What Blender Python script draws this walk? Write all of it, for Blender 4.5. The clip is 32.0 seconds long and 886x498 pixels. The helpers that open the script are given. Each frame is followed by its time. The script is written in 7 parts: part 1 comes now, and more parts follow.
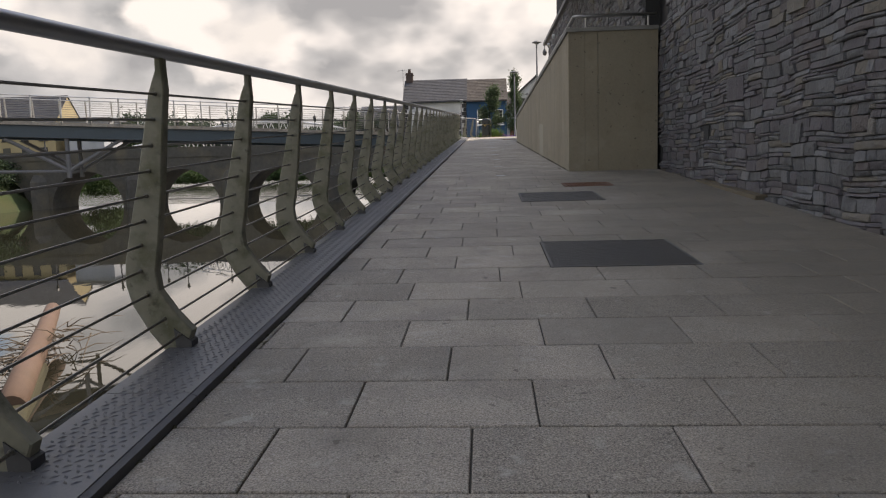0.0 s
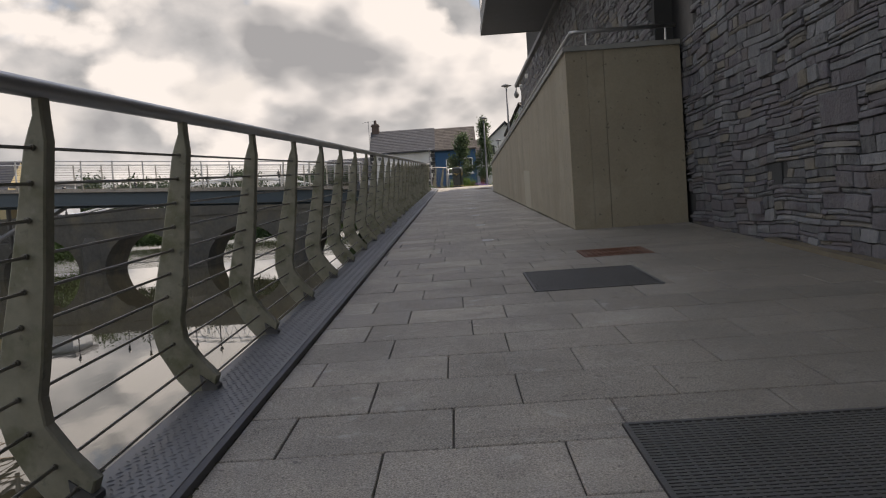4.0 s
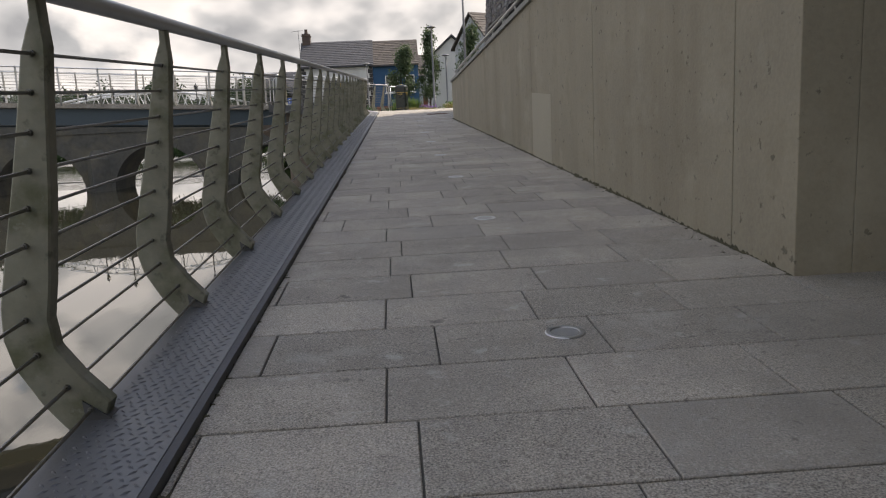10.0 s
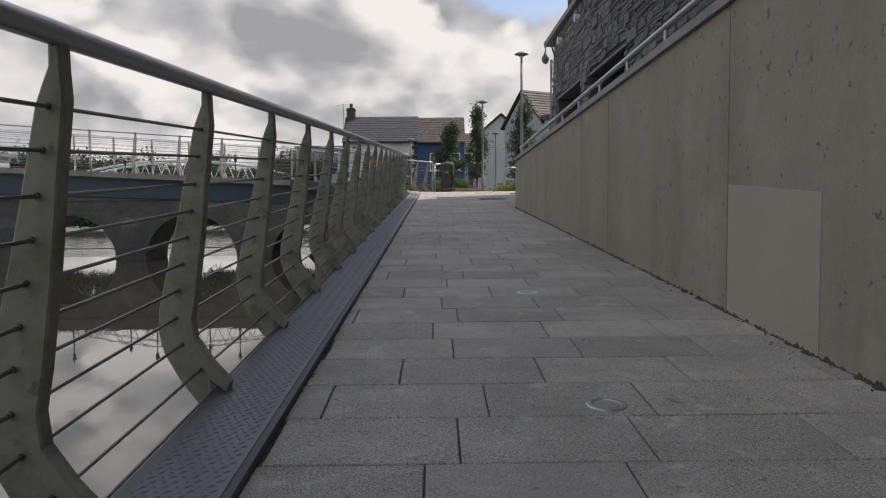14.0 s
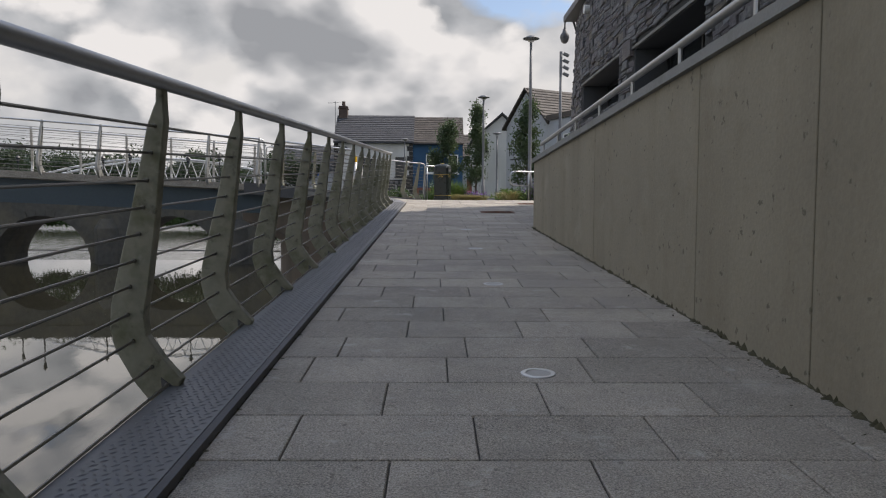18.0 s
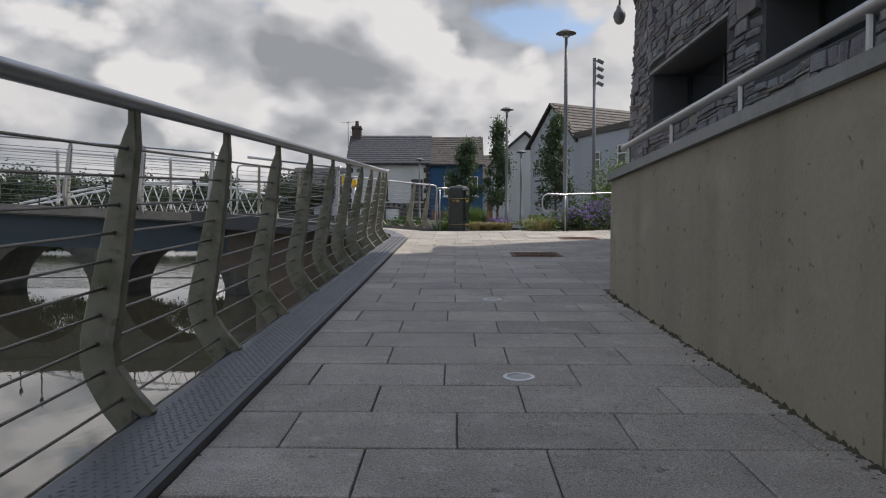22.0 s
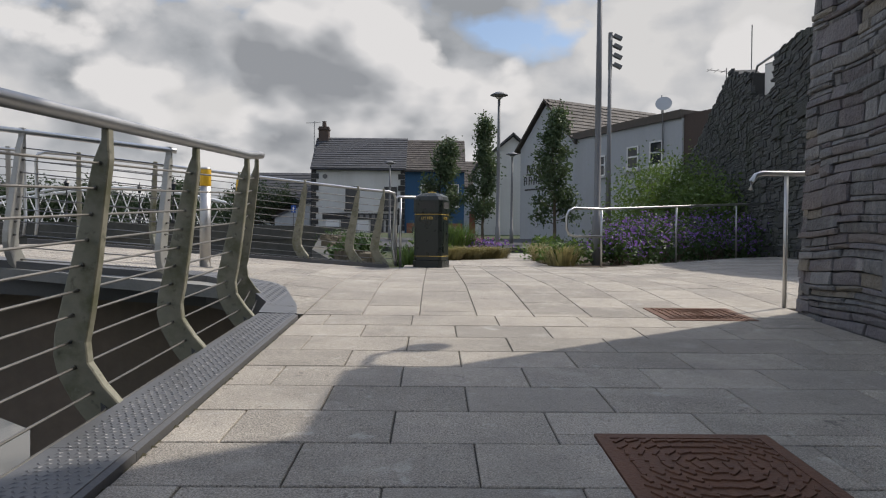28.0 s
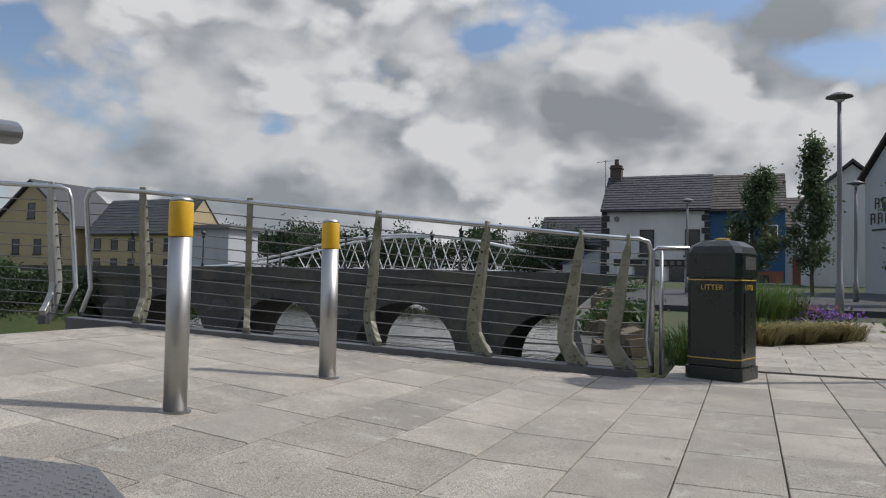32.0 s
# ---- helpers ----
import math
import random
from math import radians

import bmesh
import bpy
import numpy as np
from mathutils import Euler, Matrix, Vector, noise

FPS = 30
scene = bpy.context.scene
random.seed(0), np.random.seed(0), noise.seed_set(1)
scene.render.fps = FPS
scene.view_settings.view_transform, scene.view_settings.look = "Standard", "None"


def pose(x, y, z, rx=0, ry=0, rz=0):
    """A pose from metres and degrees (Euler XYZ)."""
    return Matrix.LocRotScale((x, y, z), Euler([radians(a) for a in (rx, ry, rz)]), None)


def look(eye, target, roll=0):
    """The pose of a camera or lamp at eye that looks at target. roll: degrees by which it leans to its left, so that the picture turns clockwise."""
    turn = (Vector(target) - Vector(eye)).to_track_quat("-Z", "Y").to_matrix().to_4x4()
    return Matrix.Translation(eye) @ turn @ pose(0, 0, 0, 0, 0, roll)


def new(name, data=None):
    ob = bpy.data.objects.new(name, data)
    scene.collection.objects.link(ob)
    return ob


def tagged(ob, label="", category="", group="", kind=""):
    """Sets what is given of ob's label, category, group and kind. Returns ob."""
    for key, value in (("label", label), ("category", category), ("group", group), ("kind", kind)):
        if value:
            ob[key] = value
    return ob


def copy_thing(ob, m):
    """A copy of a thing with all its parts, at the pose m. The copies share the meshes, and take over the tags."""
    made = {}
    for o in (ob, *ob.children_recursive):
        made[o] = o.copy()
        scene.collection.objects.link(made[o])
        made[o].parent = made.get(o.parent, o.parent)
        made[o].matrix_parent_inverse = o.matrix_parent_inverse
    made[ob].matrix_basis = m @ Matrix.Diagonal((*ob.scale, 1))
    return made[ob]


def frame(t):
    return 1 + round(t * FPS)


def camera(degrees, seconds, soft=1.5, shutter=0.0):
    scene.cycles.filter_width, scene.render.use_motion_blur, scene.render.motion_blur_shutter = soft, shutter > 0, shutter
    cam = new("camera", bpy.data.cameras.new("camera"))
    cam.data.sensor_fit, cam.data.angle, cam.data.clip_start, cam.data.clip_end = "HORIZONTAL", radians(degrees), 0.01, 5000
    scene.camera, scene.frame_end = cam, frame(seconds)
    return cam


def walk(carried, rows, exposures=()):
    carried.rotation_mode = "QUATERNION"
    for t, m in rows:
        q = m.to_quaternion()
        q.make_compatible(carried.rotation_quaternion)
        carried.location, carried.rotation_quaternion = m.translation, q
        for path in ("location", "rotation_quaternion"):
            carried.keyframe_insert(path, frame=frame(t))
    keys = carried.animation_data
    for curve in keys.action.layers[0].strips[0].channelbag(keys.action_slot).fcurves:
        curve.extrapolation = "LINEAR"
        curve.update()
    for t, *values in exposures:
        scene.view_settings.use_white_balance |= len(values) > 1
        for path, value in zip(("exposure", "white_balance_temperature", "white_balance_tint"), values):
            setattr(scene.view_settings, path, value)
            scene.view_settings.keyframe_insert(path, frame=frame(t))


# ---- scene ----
cam = camera(62.4, 32.0, soft=1.15)
PATH = [
    (0, (0.855, -1.733, 1.64), (0.732, 0.249, 1.4), -1.6),
    (0.5, (0.884, -1.525, 1.658), (0.87, 0.468, 1.497), -1.6),
    (1, (0.892, -1.2, 1.651), (0.894, 0.781, 1.382), -1.0),
    (1.5, (0.875, -0.818, 1.656), (0.891, 1.15, 1.303), -0.4),
    (2, (0.827, -0.361, 1.679), (0.832, 1.615, 1.372), 0.0),
    (2.5, (0.824, 0.078, 1.723), (0.815, 2.048, 1.378), -2.3),
    (4.5, (0.672, 2.151, 1.829), (0.636, 4.15, 1.762), -4.2),
    (5, (0.649, 2.683, 1.845), (0.693, 4.677, 1.697), -4.2),
    (5.5, (0.613, 3.239, 1.882), (0.669, 5.231, 1.713), -3.2),
    (6, (0.584, 3.882, 1.911), (0.668, 5.861, 1.633), -1.2),
    (6.5, (0.555, 4.432, 1.941), (0.625, 6.409, 1.65), -3.3),
    (7, (0.537, 5.099, 1.962), (0.572, 7.077, 1.665), -2.0),
    (7.5, (0.533, 5.684, 1.991), (0.597, 7.647, 1.614), -1.9),
    (8, (0.526, 6.298, 2.035), (0.587, 8.26, 1.654), -3.8),
    (8.5, (0.515, 6.937, 2.061), (0.58, 8.895, 1.66), -2.5),
    (9, (0.48, 7.556, 2.112), (0.568, 9.527, 1.782), -2.1),
    (9.5, (0.453, 8.218, 2.13), (0.536, 10.194, 1.837), -2.1),
    (10, (0.457, 8.822, 2.205), (0.571, 10.79, 1.87), -2.8),
    (10.5, (0.442, 9.411, 2.242), (0.559, 11.38, 1.908), -2.1),
    (11, (0.444, 10.118, 2.249), (0.51, 12.105, 2.031), -2.1),
    (11.5, (0.447, 10.737, 2.267), (0.548, 12.723, 2.048), -2.3),
    (12, (0.431, 11.38, 2.321), (0.513, 13.377, 2.247), -2.9),
    (12.5, (0.417, 12.04, 2.346), (0.483, 14.037, 2.264), -1.0),
    (13, (0.407, 12.696, 2.382), (0.449, 14.692, 2.264), 0.3),
    (13.5, (0.406, 13.307, 2.408), (0.414, 15.304, 2.307), 0.3),
    (14, (0.414, 14.002, 2.46), (0.432, 15.998, 2.336), -0.5),
    (14.5, (0.439, 14.575, 2.504), (0.455, 16.572, 2.404), -1.6),
    (15, (0.442, 15.191, 2.532), (0.493, 17.187, 2.419), -1.2),
    (15.5, (0.472, 15.763, 2.557), (0.54, 17.758, 2.432), -1.6),
    (17.5, (0.584, 18.108, 2.674), (0.644, 20.101, 2.516), -0.2),
    (18, (0.611, 18.799, 2.7), (0.637, 20.796, 2.583), 0.3),
    (18.5, (0.621, 19.332, 2.737), (0.65, 21.327, 2.596), 0.9),
    (19, (0.623, 20.007, 2.779), (0.655, 22.006, 2.716), 0.6),
    (19.5, (0.639, 20.537, 2.821), (0.691, 22.536, 2.771), 1.2),
    (20, (0.657, 21.199, 2.845), (0.685, 23.199, 2.867), 1.1),
    (20.5, (0.68, 21.815, 2.871), (0.687, 23.814, 2.81), 2.2),
    (21, (0.707, 22.418, 2.906), (0.687, 24.416, 2.813), 0.5),
    (21.5, (0.743, 23.063, 2.93), (0.69, 25.062, 2.937), -0.7),
    (22, (0.774, 23.753, 2.956), (0.745, 25.752, 2.9), 0.1),
    (22.5, (0.802, 24.314, 2.997), (0.779, 26.313, 3.021), 1.3),
    (23, (0.841, 24.992, 3.014), (0.817, 26.991, 2.973), 0.8),
    (23.5, (0.842, 25.634, 3.057), (0.774, 27.633, 3.034), -1.9),
    (24, (0.858, 26.155, 3.107), (0.781, 28.153, 3.042), -1.1),
    (24.5, (0.868, 26.826, 3.141), (0.846, 28.824, 3.048), -0.0),
    (25, (0.894, 27.592, 3.14), (0.87, 29.591, 3.087), -0.4),
    (25.5, (0.915, 28.245, 3.168), (0.892, 30.244, 3.105), -0.7),
    (27.5, (0.925, 31.154, 3.353), (0.922, 33.154, 3.374), 0.1),
    (28, (0.951, 31.837, 3.399), (0.978, 33.837, 3.368), 0.6),
    (28.5, (0.974, 32.541, 3.449), (1.022, 34.54, 3.419), 0.8),
    (29, (0.996, 33.215, 3.488), (1.04, 35.214, 3.444), 0.7),
    (29.5, (1.006, 33.876, 3.518), (1.064, 35.873, 3.43), -0.1),
    (30, (0.986, 34.633, 3.58), (1.019, 36.633, 3.55), -0.0),
    (30.5, (1.037, 35.277, 3.619), (1.046, 37.277, 3.577), -1.4),
    (31, (1.054, 36.019, 3.686), (0.921, 38.014, 3.743), -1.0),
    (31.5, (1.103, 36.624, 3.722), (0.703, 38.581, 3.818), -1.1),
    (32, (1.153, 37.262, 3.778), (0.382, 39.106, 3.855), 1.1),
]
walk(cam, [(t, look(eye, target, roll)) for t, eye, target, roll in PATH],
     [(0, 0.37, 7300, 16), (4, 0.27, 7300, 16), (6, 0.24, 7300, 16), (9, 0.52, 7200, 15), (14, 0.18, 6850, 14), (19, 0.08, 6650, 13), (25, -0.10, 6500, 13), (28, -0.06, 6550, 12), (32, -0.25, 6350, 11)])

# ---- world, sun ----
SUN_H = Vector((0.84, 0.545, 0)).normalized()
SUN_EL = radians(50)
world = bpy.data.worlds.new("sky")
scene.world = world
world.use_nodes = True
wn, wl = world.node_tree.nodes, world.node_tree.links
wn.clear()


def wnode(kind, **kw):
    nd = wn.new(kind)
    for k, v in kw.items():
        nd.inputs[k].default_value = v
    return nd


def wmath(op, a, b=None):
    nd = wn.new("ShaderNodeMath")
    nd.operation = op
    for k, v in enumerate((a, b)):
        if v is None:
            continue
        if isinstance(v, (int, float)):
            nd.inputs[k].default_value = v
        else:
            wl.new(v, nd.inputs[k])
    return nd.outputs[0]


def wramp(fac, stops):
    nd = wn.new("ShaderNodeValToRGB")
    while len(nd.color_ramp.elements) < len(stops):
        nd.color_ramp.elements.new(0.5)
    for e, (p, c) in zip(nd.color_ramp.elements, stops):
        e.position, e.color = p, (*c, 1)
    wl.new(fac, nd.inputs[0])
    return nd.outputs[0]


sky = wn.new("ShaderNodeTexSky")
sky.sky_type = "NISHITA"
sky.sun_disc = False
sky.sun_elevation = SUN_EL
sky.sun_rotation = math.atan2(SUN_H.x, SUN_H.y)
skyc = wn.new("ShaderNodeMix")
skyc.data_type, skyc.blend_type = "RGBA", "MULTIPLY"
skyc.inputs[0].default_value = 1.0
wl.new(sky.outputs[0], skyc.inputs[6])
skyc.inputs[7].default_value = (0.145, 0.145, 0.145, 1)
wtc = wn.new("ShaderNodeTexCoord")
wsep = wn.new("ShaderNodeSeparateXYZ")
wl.new(wtc.outputs["Generated"], wsep.inputs[0])
wcom = wn.new("ShaderNodeCombineXYZ")
wl.new(wsep.outputs[0], wcom.inputs[0])
wl.new(wsep.outputs[1], wcom.inputs[1])
wl.new(wmath("MULTIPLY", wsep.outputs[2], 1.55), wcom.inputs[2])


def wnoise(scale, detail, rough, offset):
    off = wn.new("ShaderNodeVectorMath")
    off.operation = "ADD"
    wl.new(wcom.outputs[0], off.inputs[0])
    off.inputs[1].default_value = offset
    nd = wnode("ShaderNodeTexNoise", Scale=scale, Detail=detail, Roughness=rough, Distortion=0.12)
    wl.new(off.outputs[0], nd.inputs["Vector"])
    return nd.outputs["Fac"]


SKY_OFF = Vector((2.45, 0.62, 0.33))
toward = Vector((SUN_H.x * 0.05, SUN_H.y * 0.05, 0.10))


def bulge(offset):
    """Rounded heaps on a cloud's outline."""
    off = wn.new("ShaderNodeVectorMath")
    off.operation = "ADD"
    wl.new(wcom.outputs[0], off.inputs[0])
    off.inputs[1].default_value = offset
    nd = wn.new("ShaderNodeTexVoronoi")
    nd.feature = "SMOOTH_F1"
    nd.inputs["Scale"].default_value = 6.5
    nd.inputs["Detail"].default_value = 2.5
    nd.inputs["Roughness"].default_value = 0.55
    nd.inputs["Smoothness"].default_value = 0.18
    wl.new(off.outputs[0], nd.inputs["Vector"])
    return nd.outputs["Distance"]


def density(offset, detail):
    return wmath("ADD", wnoise(2.5, detail, 0.52, offset), wmath("MULTIPLY", wmath("SUBTRACT", 0.42, bulge(offset)), 0.22))


def lobe(az, el, wide, high, amount):
    """A soft patch of the sky round a direction, in degrees from +y to the right and up."""
    a, e = radians(az), radians(el)
    sub = wn.new("ShaderNodeVectorMath")
    sub.operation = "SUBTRACT"
    wl.new(wtc.outputs["Generated"], sub.inputs[0])
    sub.inputs[1].default_value = (math.sin(a) * math.cos(e), math.cos(a) * math.cos(e), math.sin(e))
    mul = wn.new("ShaderNodeVectorMath")
    mul.operation = "MULTIPLY"
    wl.new(sub.outputs[0], mul.inputs[0])
    mul.inputs[1].default_value = (1 / wide, 1 / wide, 1 / high)
    dot = wn.new("ShaderNodeVectorMath")
    dot.operation = "DOT_PRODUCT"
    wl.new(mul.outputs[0], dot.inputs[0])
    wl.new(mul.outputs[0], dot.inputs[1])
    return wmath("MULTIPLY", wmath("POWER", 2.718, wmath("MULTIPLY", dot.outputs["Value"], -1.0)), amount)


def lobes(rows):
    total = lobe(*rows[0])
    for row in rows[1:]:
        total = wmath("ADD", total, lobe(*row))
    return total


# blue gaps in the cover, then the lit heads and the grey bases of the great heaps
GAPS = lobes([(5.0, 15.8, 0.08, 0.026, -0.115), (10.5, 19.5, 0.05, 0.03, -0.11), (-19, 18.3, 0.07, 0.022, -0.17), (-36, 11, 0.03, 0.018, -0.14), (-54, 17, 0.05, 0.03, -0.2),
              (-9, 13, 0.17, 0.065, 0.16), (-33, 14, 0.16, 0.06, 0.12), (-38, 20, 0.22, 0.04, 0.2)])
TONES = lobes([(-9, 13.5, 0.15, 0.055, -0.30), (-38, 19.6, 0.22, 0.035, -0.38), (-25, 10.5, 0.12, 0.05, -0.16), (-28, 7, 0.3, 0.04, -0.12), (8, 12.0, 0.09, 0.05, 0.34), (-16, 9.3, 0.07, 0.024, 0.25),
               (-31, 15.2, 0.06, 0.03, 0.24), (-24, 16.6, 0.06, 0.02, 0.24), (-48, 16.5, 0.06, 0.02, 0.28), (17, 14, 0.10, 0.09, 0.16)])
shape = density(SKY_OFF, 9.0)
lit = density(SKY_OFF + toward, 4.0)
broad = wnoise(1.5, 2.0, 0.5, SKY_OFF + Vector((4.3, 2.2, 1.1)))
puff = wnoise(8.0, 7.0, 0.62, SKY_OFF + Vector((1.3, 5.2, 2.1)))
low = wmath("MULTIPLY", wmath("SUBTRACT", 0.35, wsep.outputs[2]), 0.22)
cover = wmath("ADD", wmath("ADD", wmath("ADD", shape, low), 0.135), wmath("ADD", wmath("MULTIPLY", wmath("SUBTRACT", broad, 0.5), 0.35), GAPS))
mask = wramp(wmath("ADD", cover, wmath("MULTIPLY", wmath("SUBTRACT", puff, 0.5), 0.12)), [(0.425, (0, 0, 0)), (0.515, (1, 1, 1))])
shade = wmath("ADD", wmath("MULTIPLY", wmath("SUBTRACT", shape, lit), 3.2), wmath("MULTIPLY", wmath("SUBTRACT", 0.64, cover), 1.5))
shade = wmath("ADD", wmath("ADD", wmath("ADD", shade, TONES), 0.41), wmath("MULTIPLY", wmath("SUBTRACT", puff, 0.5), 0.85))
cloud = wramp(shade, [(0.10, (0.35, 0.375, 0.40)), (0.36, (0.48, 0.505, 0.53)), (0.60, (0.62, 0.635, 0.65)), (0.86, (0.77, 0.77, 0.76))])
wback = wn.new("ShaderNodeMix")
wback.data_type = "RGBA"
wl.new(mask, wback.inputs[0])
wl.new(skyc.outputs[2], wback.inputs[6])
wl.new(cloud, wback.inputs[7])
# nearer heaps in front of the grey layer
HEAP = SKY_OFF + Vector((7.1, 3.4, 5.2))
heap = density(HEAP, 9.0)
heap_lit = density(HEAP + toward * 0.8, 5.0)
heap_mask = wramp(wmath("ADD", wmath("ADD", heap, low), GAPS), [(0.49, (0, 0, 0)), (0.55, (1, 1, 1))])
heap_shade = wmath("ADD", wmath("ADD", wmath("MULTIPLY", wmath("SUBTRACT", heap, heap_lit), 4.4), wmath("MULTIPLY", wmath("SUBTRACT", 0.60, heap), 2.2)), wmath("ADD", TONES, 0.42))
heap_col = wramp(heap_shade, [(0.05, (0.34, 0.36, 0.385)), (0.34, (0.48, 0.50, 0.52)), (0.58, (0.68, 0.69, 0.70)), (0.84, (0.86, 0.855, 0.845))])
wmix = wn.new("ShaderNodeMix")
wmix.data_type = "RGBA"
wl.new(heap_mask, wmix.inputs[0])
wl.new(wback.outputs[2], wmix.inputs[6])
wl.new(heap_col, wmix.inputs[7])
wbg = wn.new("ShaderNodeBackground")
wl.new(wmix.outputs[2], wbg.inputs[0])
# a covered sky is brighter overhead than near the horizon
zen = wmath("MAXIMUM", wmath("SUBTRACT", wsep.outputs[2], 0.30), 0.0)
wl.new(wmath("ADD", wmath("MULTIPLY", zen, 1.5), 0.89), wbg.inputs[1])
wout = wn.new("ShaderNodeOutputWorld")
wl.new(wbg.outputs[0], wout.inputs[0])

sun_data = bpy.data.lights.new("sun", "SUN")
sun_data.energy, sun_data.angle, sun_data.color = 3.7, radians(0.6), (1.0, 0.95, 0.87)
sun = new("sun", sun_data)
sun_way = SUN_H * math.cos(SUN_EL) + Vector((0, 0, math.sin(SUN_EL)))
sun.matrix_world = look(sun_way * 60, (0, 0, 0))


# ---- materials ----
def nodes_of(m):
    m.use_nodes = True
    nt = m.node_tree
    return nt.nodes, nt.links, nt.nodes["Principled BSDF"]


def surface(name, base, rough=0.8, metal=0.0, scale=3.0, vary=0.25, grain=60.0, grain_amt=0.15, bump=0.15, spec=0.5,
            stain=None, stain_scale=0.6, stain_amt=0.0, pieces=0.0, streak=False, tint=None, spots=None, dark_stretch=None):
    """A surface with a broad and a fine variation of tone, fine relief, optional stains and a tone of its own for each piece."""
    m = bpy.data.materials.new(name)
    nd, ln, bs = nodes_of(m)
    tc = nd.new("ShaderNodeTexCoord")
    geo = nd.new("ShaderNodeNewGeometry")
    co = geo.outputs["Position"]

    def noise_of(sc, det=5.0, stretch=None):
        n = nd.new("ShaderNodeTexNoise")
        n.inputs["Scale"].default_value = sc
        n.inputs["Detail"].default_value = det
        n.inputs["Roughness"].default_value = 0.6
        if stretch:
            mp = nd.new("ShaderNodeMapping")
            mp.inputs["Scale"].default_value = stretch
            ln.new(co, mp.inputs["Vector"])
            ln.new(mp.outputs[0], n.inputs["Vector"])
        else:
            ln.new(co, n.inputs["Vector"])
        return n.outputs["Fac"]

    def mth(op, a, b):
        n = nd.new("ShaderNodeMath")
        n.operation = op
        for k, v in enumerate((a, b)):
            if isinstance(v, (int, float)):
                n.inputs[k].default_value = v
            else:
                ln.new(v, n.inputs[k])
        return n.outputs[0]

    big, fine = noise_of(scale), noise_of(grain, 3.0)
    val = mth("ADD", mth("MULTIPLY", mth("SUBTRACT", big, 0.5), 2 * vary), mth("MULTIPLY", mth("SUBTRACT", fine, 0.5), 2 * grain_amt))
    if pieces:
        oi = nd.new("ShaderNodeObjectInfo")
        rnd = mth("FRACT", mth("ADD", oi.outputs["Random"], geo.outputs["Random Per Island"]), 0.0)
        val = mth("ADD", val, mth("MULTIPLY", mth("SUBTRACT", rnd, 0.5), 2 * pieces))
    val = mth("ADD", val, 1.0)
    mul = nd.new("ShaderNodeMix")
    mul.data_type, mul.blend_type = "RGBA", "MULTIPLY"
    mul.inputs[0].default_value = 1.0
    mul.inputs[6].default_value = (*base, 1)
    ln.new(val, mul.inputs[7])
    col = mul.outputs[2]
    if stain:
        sn = noise_of(stain_scale, 6.0, (1, 1, 0.12) if streak else None)
        rp = nd.new("ShaderNodeValToRGB")
        rp.color_ramp.elements[0].position, rp.color_ramp.elements[1].position = 0.48, 0.68
        ln.new(sn, rp.inputs[0])
        mx = nd.new("ShaderNodeMix")
        mx.data_type = "RGBA"
        ln.new(mth("MULTIPLY", rp.outputs[0], stain_amt), mx.inputs[0])
        ln.new(col, mx.inputs[6])
        mx.inputs[7].default_value = (*stain, 1)
        col = mx.outputs[2]
    def mixed(fac, colour):
        mx = nd.new("ShaderNodeMix")
        mx.data_type = "RGBA"
        ln.new(fac, mx.inputs[0])
        ln.new(col, mx.inputs[6])
        mx.inputs[7].default_value = (*colour, 1)
        return mx.outputs[2]

    if tint and pieces:
        for colour, cut, times in tint:
            far = mth("GREATER_THAN", mth("FRACT", mth("MULTIPLY", rnd, times), 0.0), cut)
            col = mixed(mth("MULTIPLY", far, mth("MULTIPLY", big, 1.1)), colour)
    if spots:
        for colour, sc, lo, hi, amt in spots:
            rp = nd.new("ShaderNodeValToRGB")
            rp.color_ramp.elements[0].position, rp.color_ramp.elements[1].position = lo, hi
            ln.new(noise_of(sc, 4.0), rp.inputs[0])
            col = mixed(mth("MULTIPLY", rp.outputs[0], amt), colour)
    if dark_stretch:
        # a darker brown stretch with a ragged edge, from x0 to x1 and up to y1
        colour, x0, x1, y1, amt = dark_stretch
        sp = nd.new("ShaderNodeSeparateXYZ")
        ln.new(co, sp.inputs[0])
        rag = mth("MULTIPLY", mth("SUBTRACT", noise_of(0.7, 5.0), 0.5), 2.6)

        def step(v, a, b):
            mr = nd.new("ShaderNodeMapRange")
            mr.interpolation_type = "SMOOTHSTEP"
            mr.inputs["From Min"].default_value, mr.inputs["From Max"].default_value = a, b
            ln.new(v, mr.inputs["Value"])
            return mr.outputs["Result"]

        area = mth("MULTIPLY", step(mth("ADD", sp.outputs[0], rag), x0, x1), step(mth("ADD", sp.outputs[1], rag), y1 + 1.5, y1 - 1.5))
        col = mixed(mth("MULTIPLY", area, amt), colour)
    ln.new(col, bs.inputs["Base Color"])
    bs.inputs["Metallic"].default_value = metal
    bs.inputs["Specular IOR Level"].default_value = spec
    ln.new(mth("ADD", mth("MULTIPLY", mth("SUBTRACT", big, 0.5), 0.3), rough), bs.inputs["Roughness"])
    if bump:
        bp = nd.new("ShaderNodeBump")
        bp.inputs["Strength"].default_value = bump
        bp.inputs["Distance"].default_value = 0.02
        ln.new(mth("ADD", fine, mth("MULTIPLY", big, 0.7)), bp.inputs["Height"])
        ln.new(bp.outputs[0], bs.inputs["Normal"])
    return m


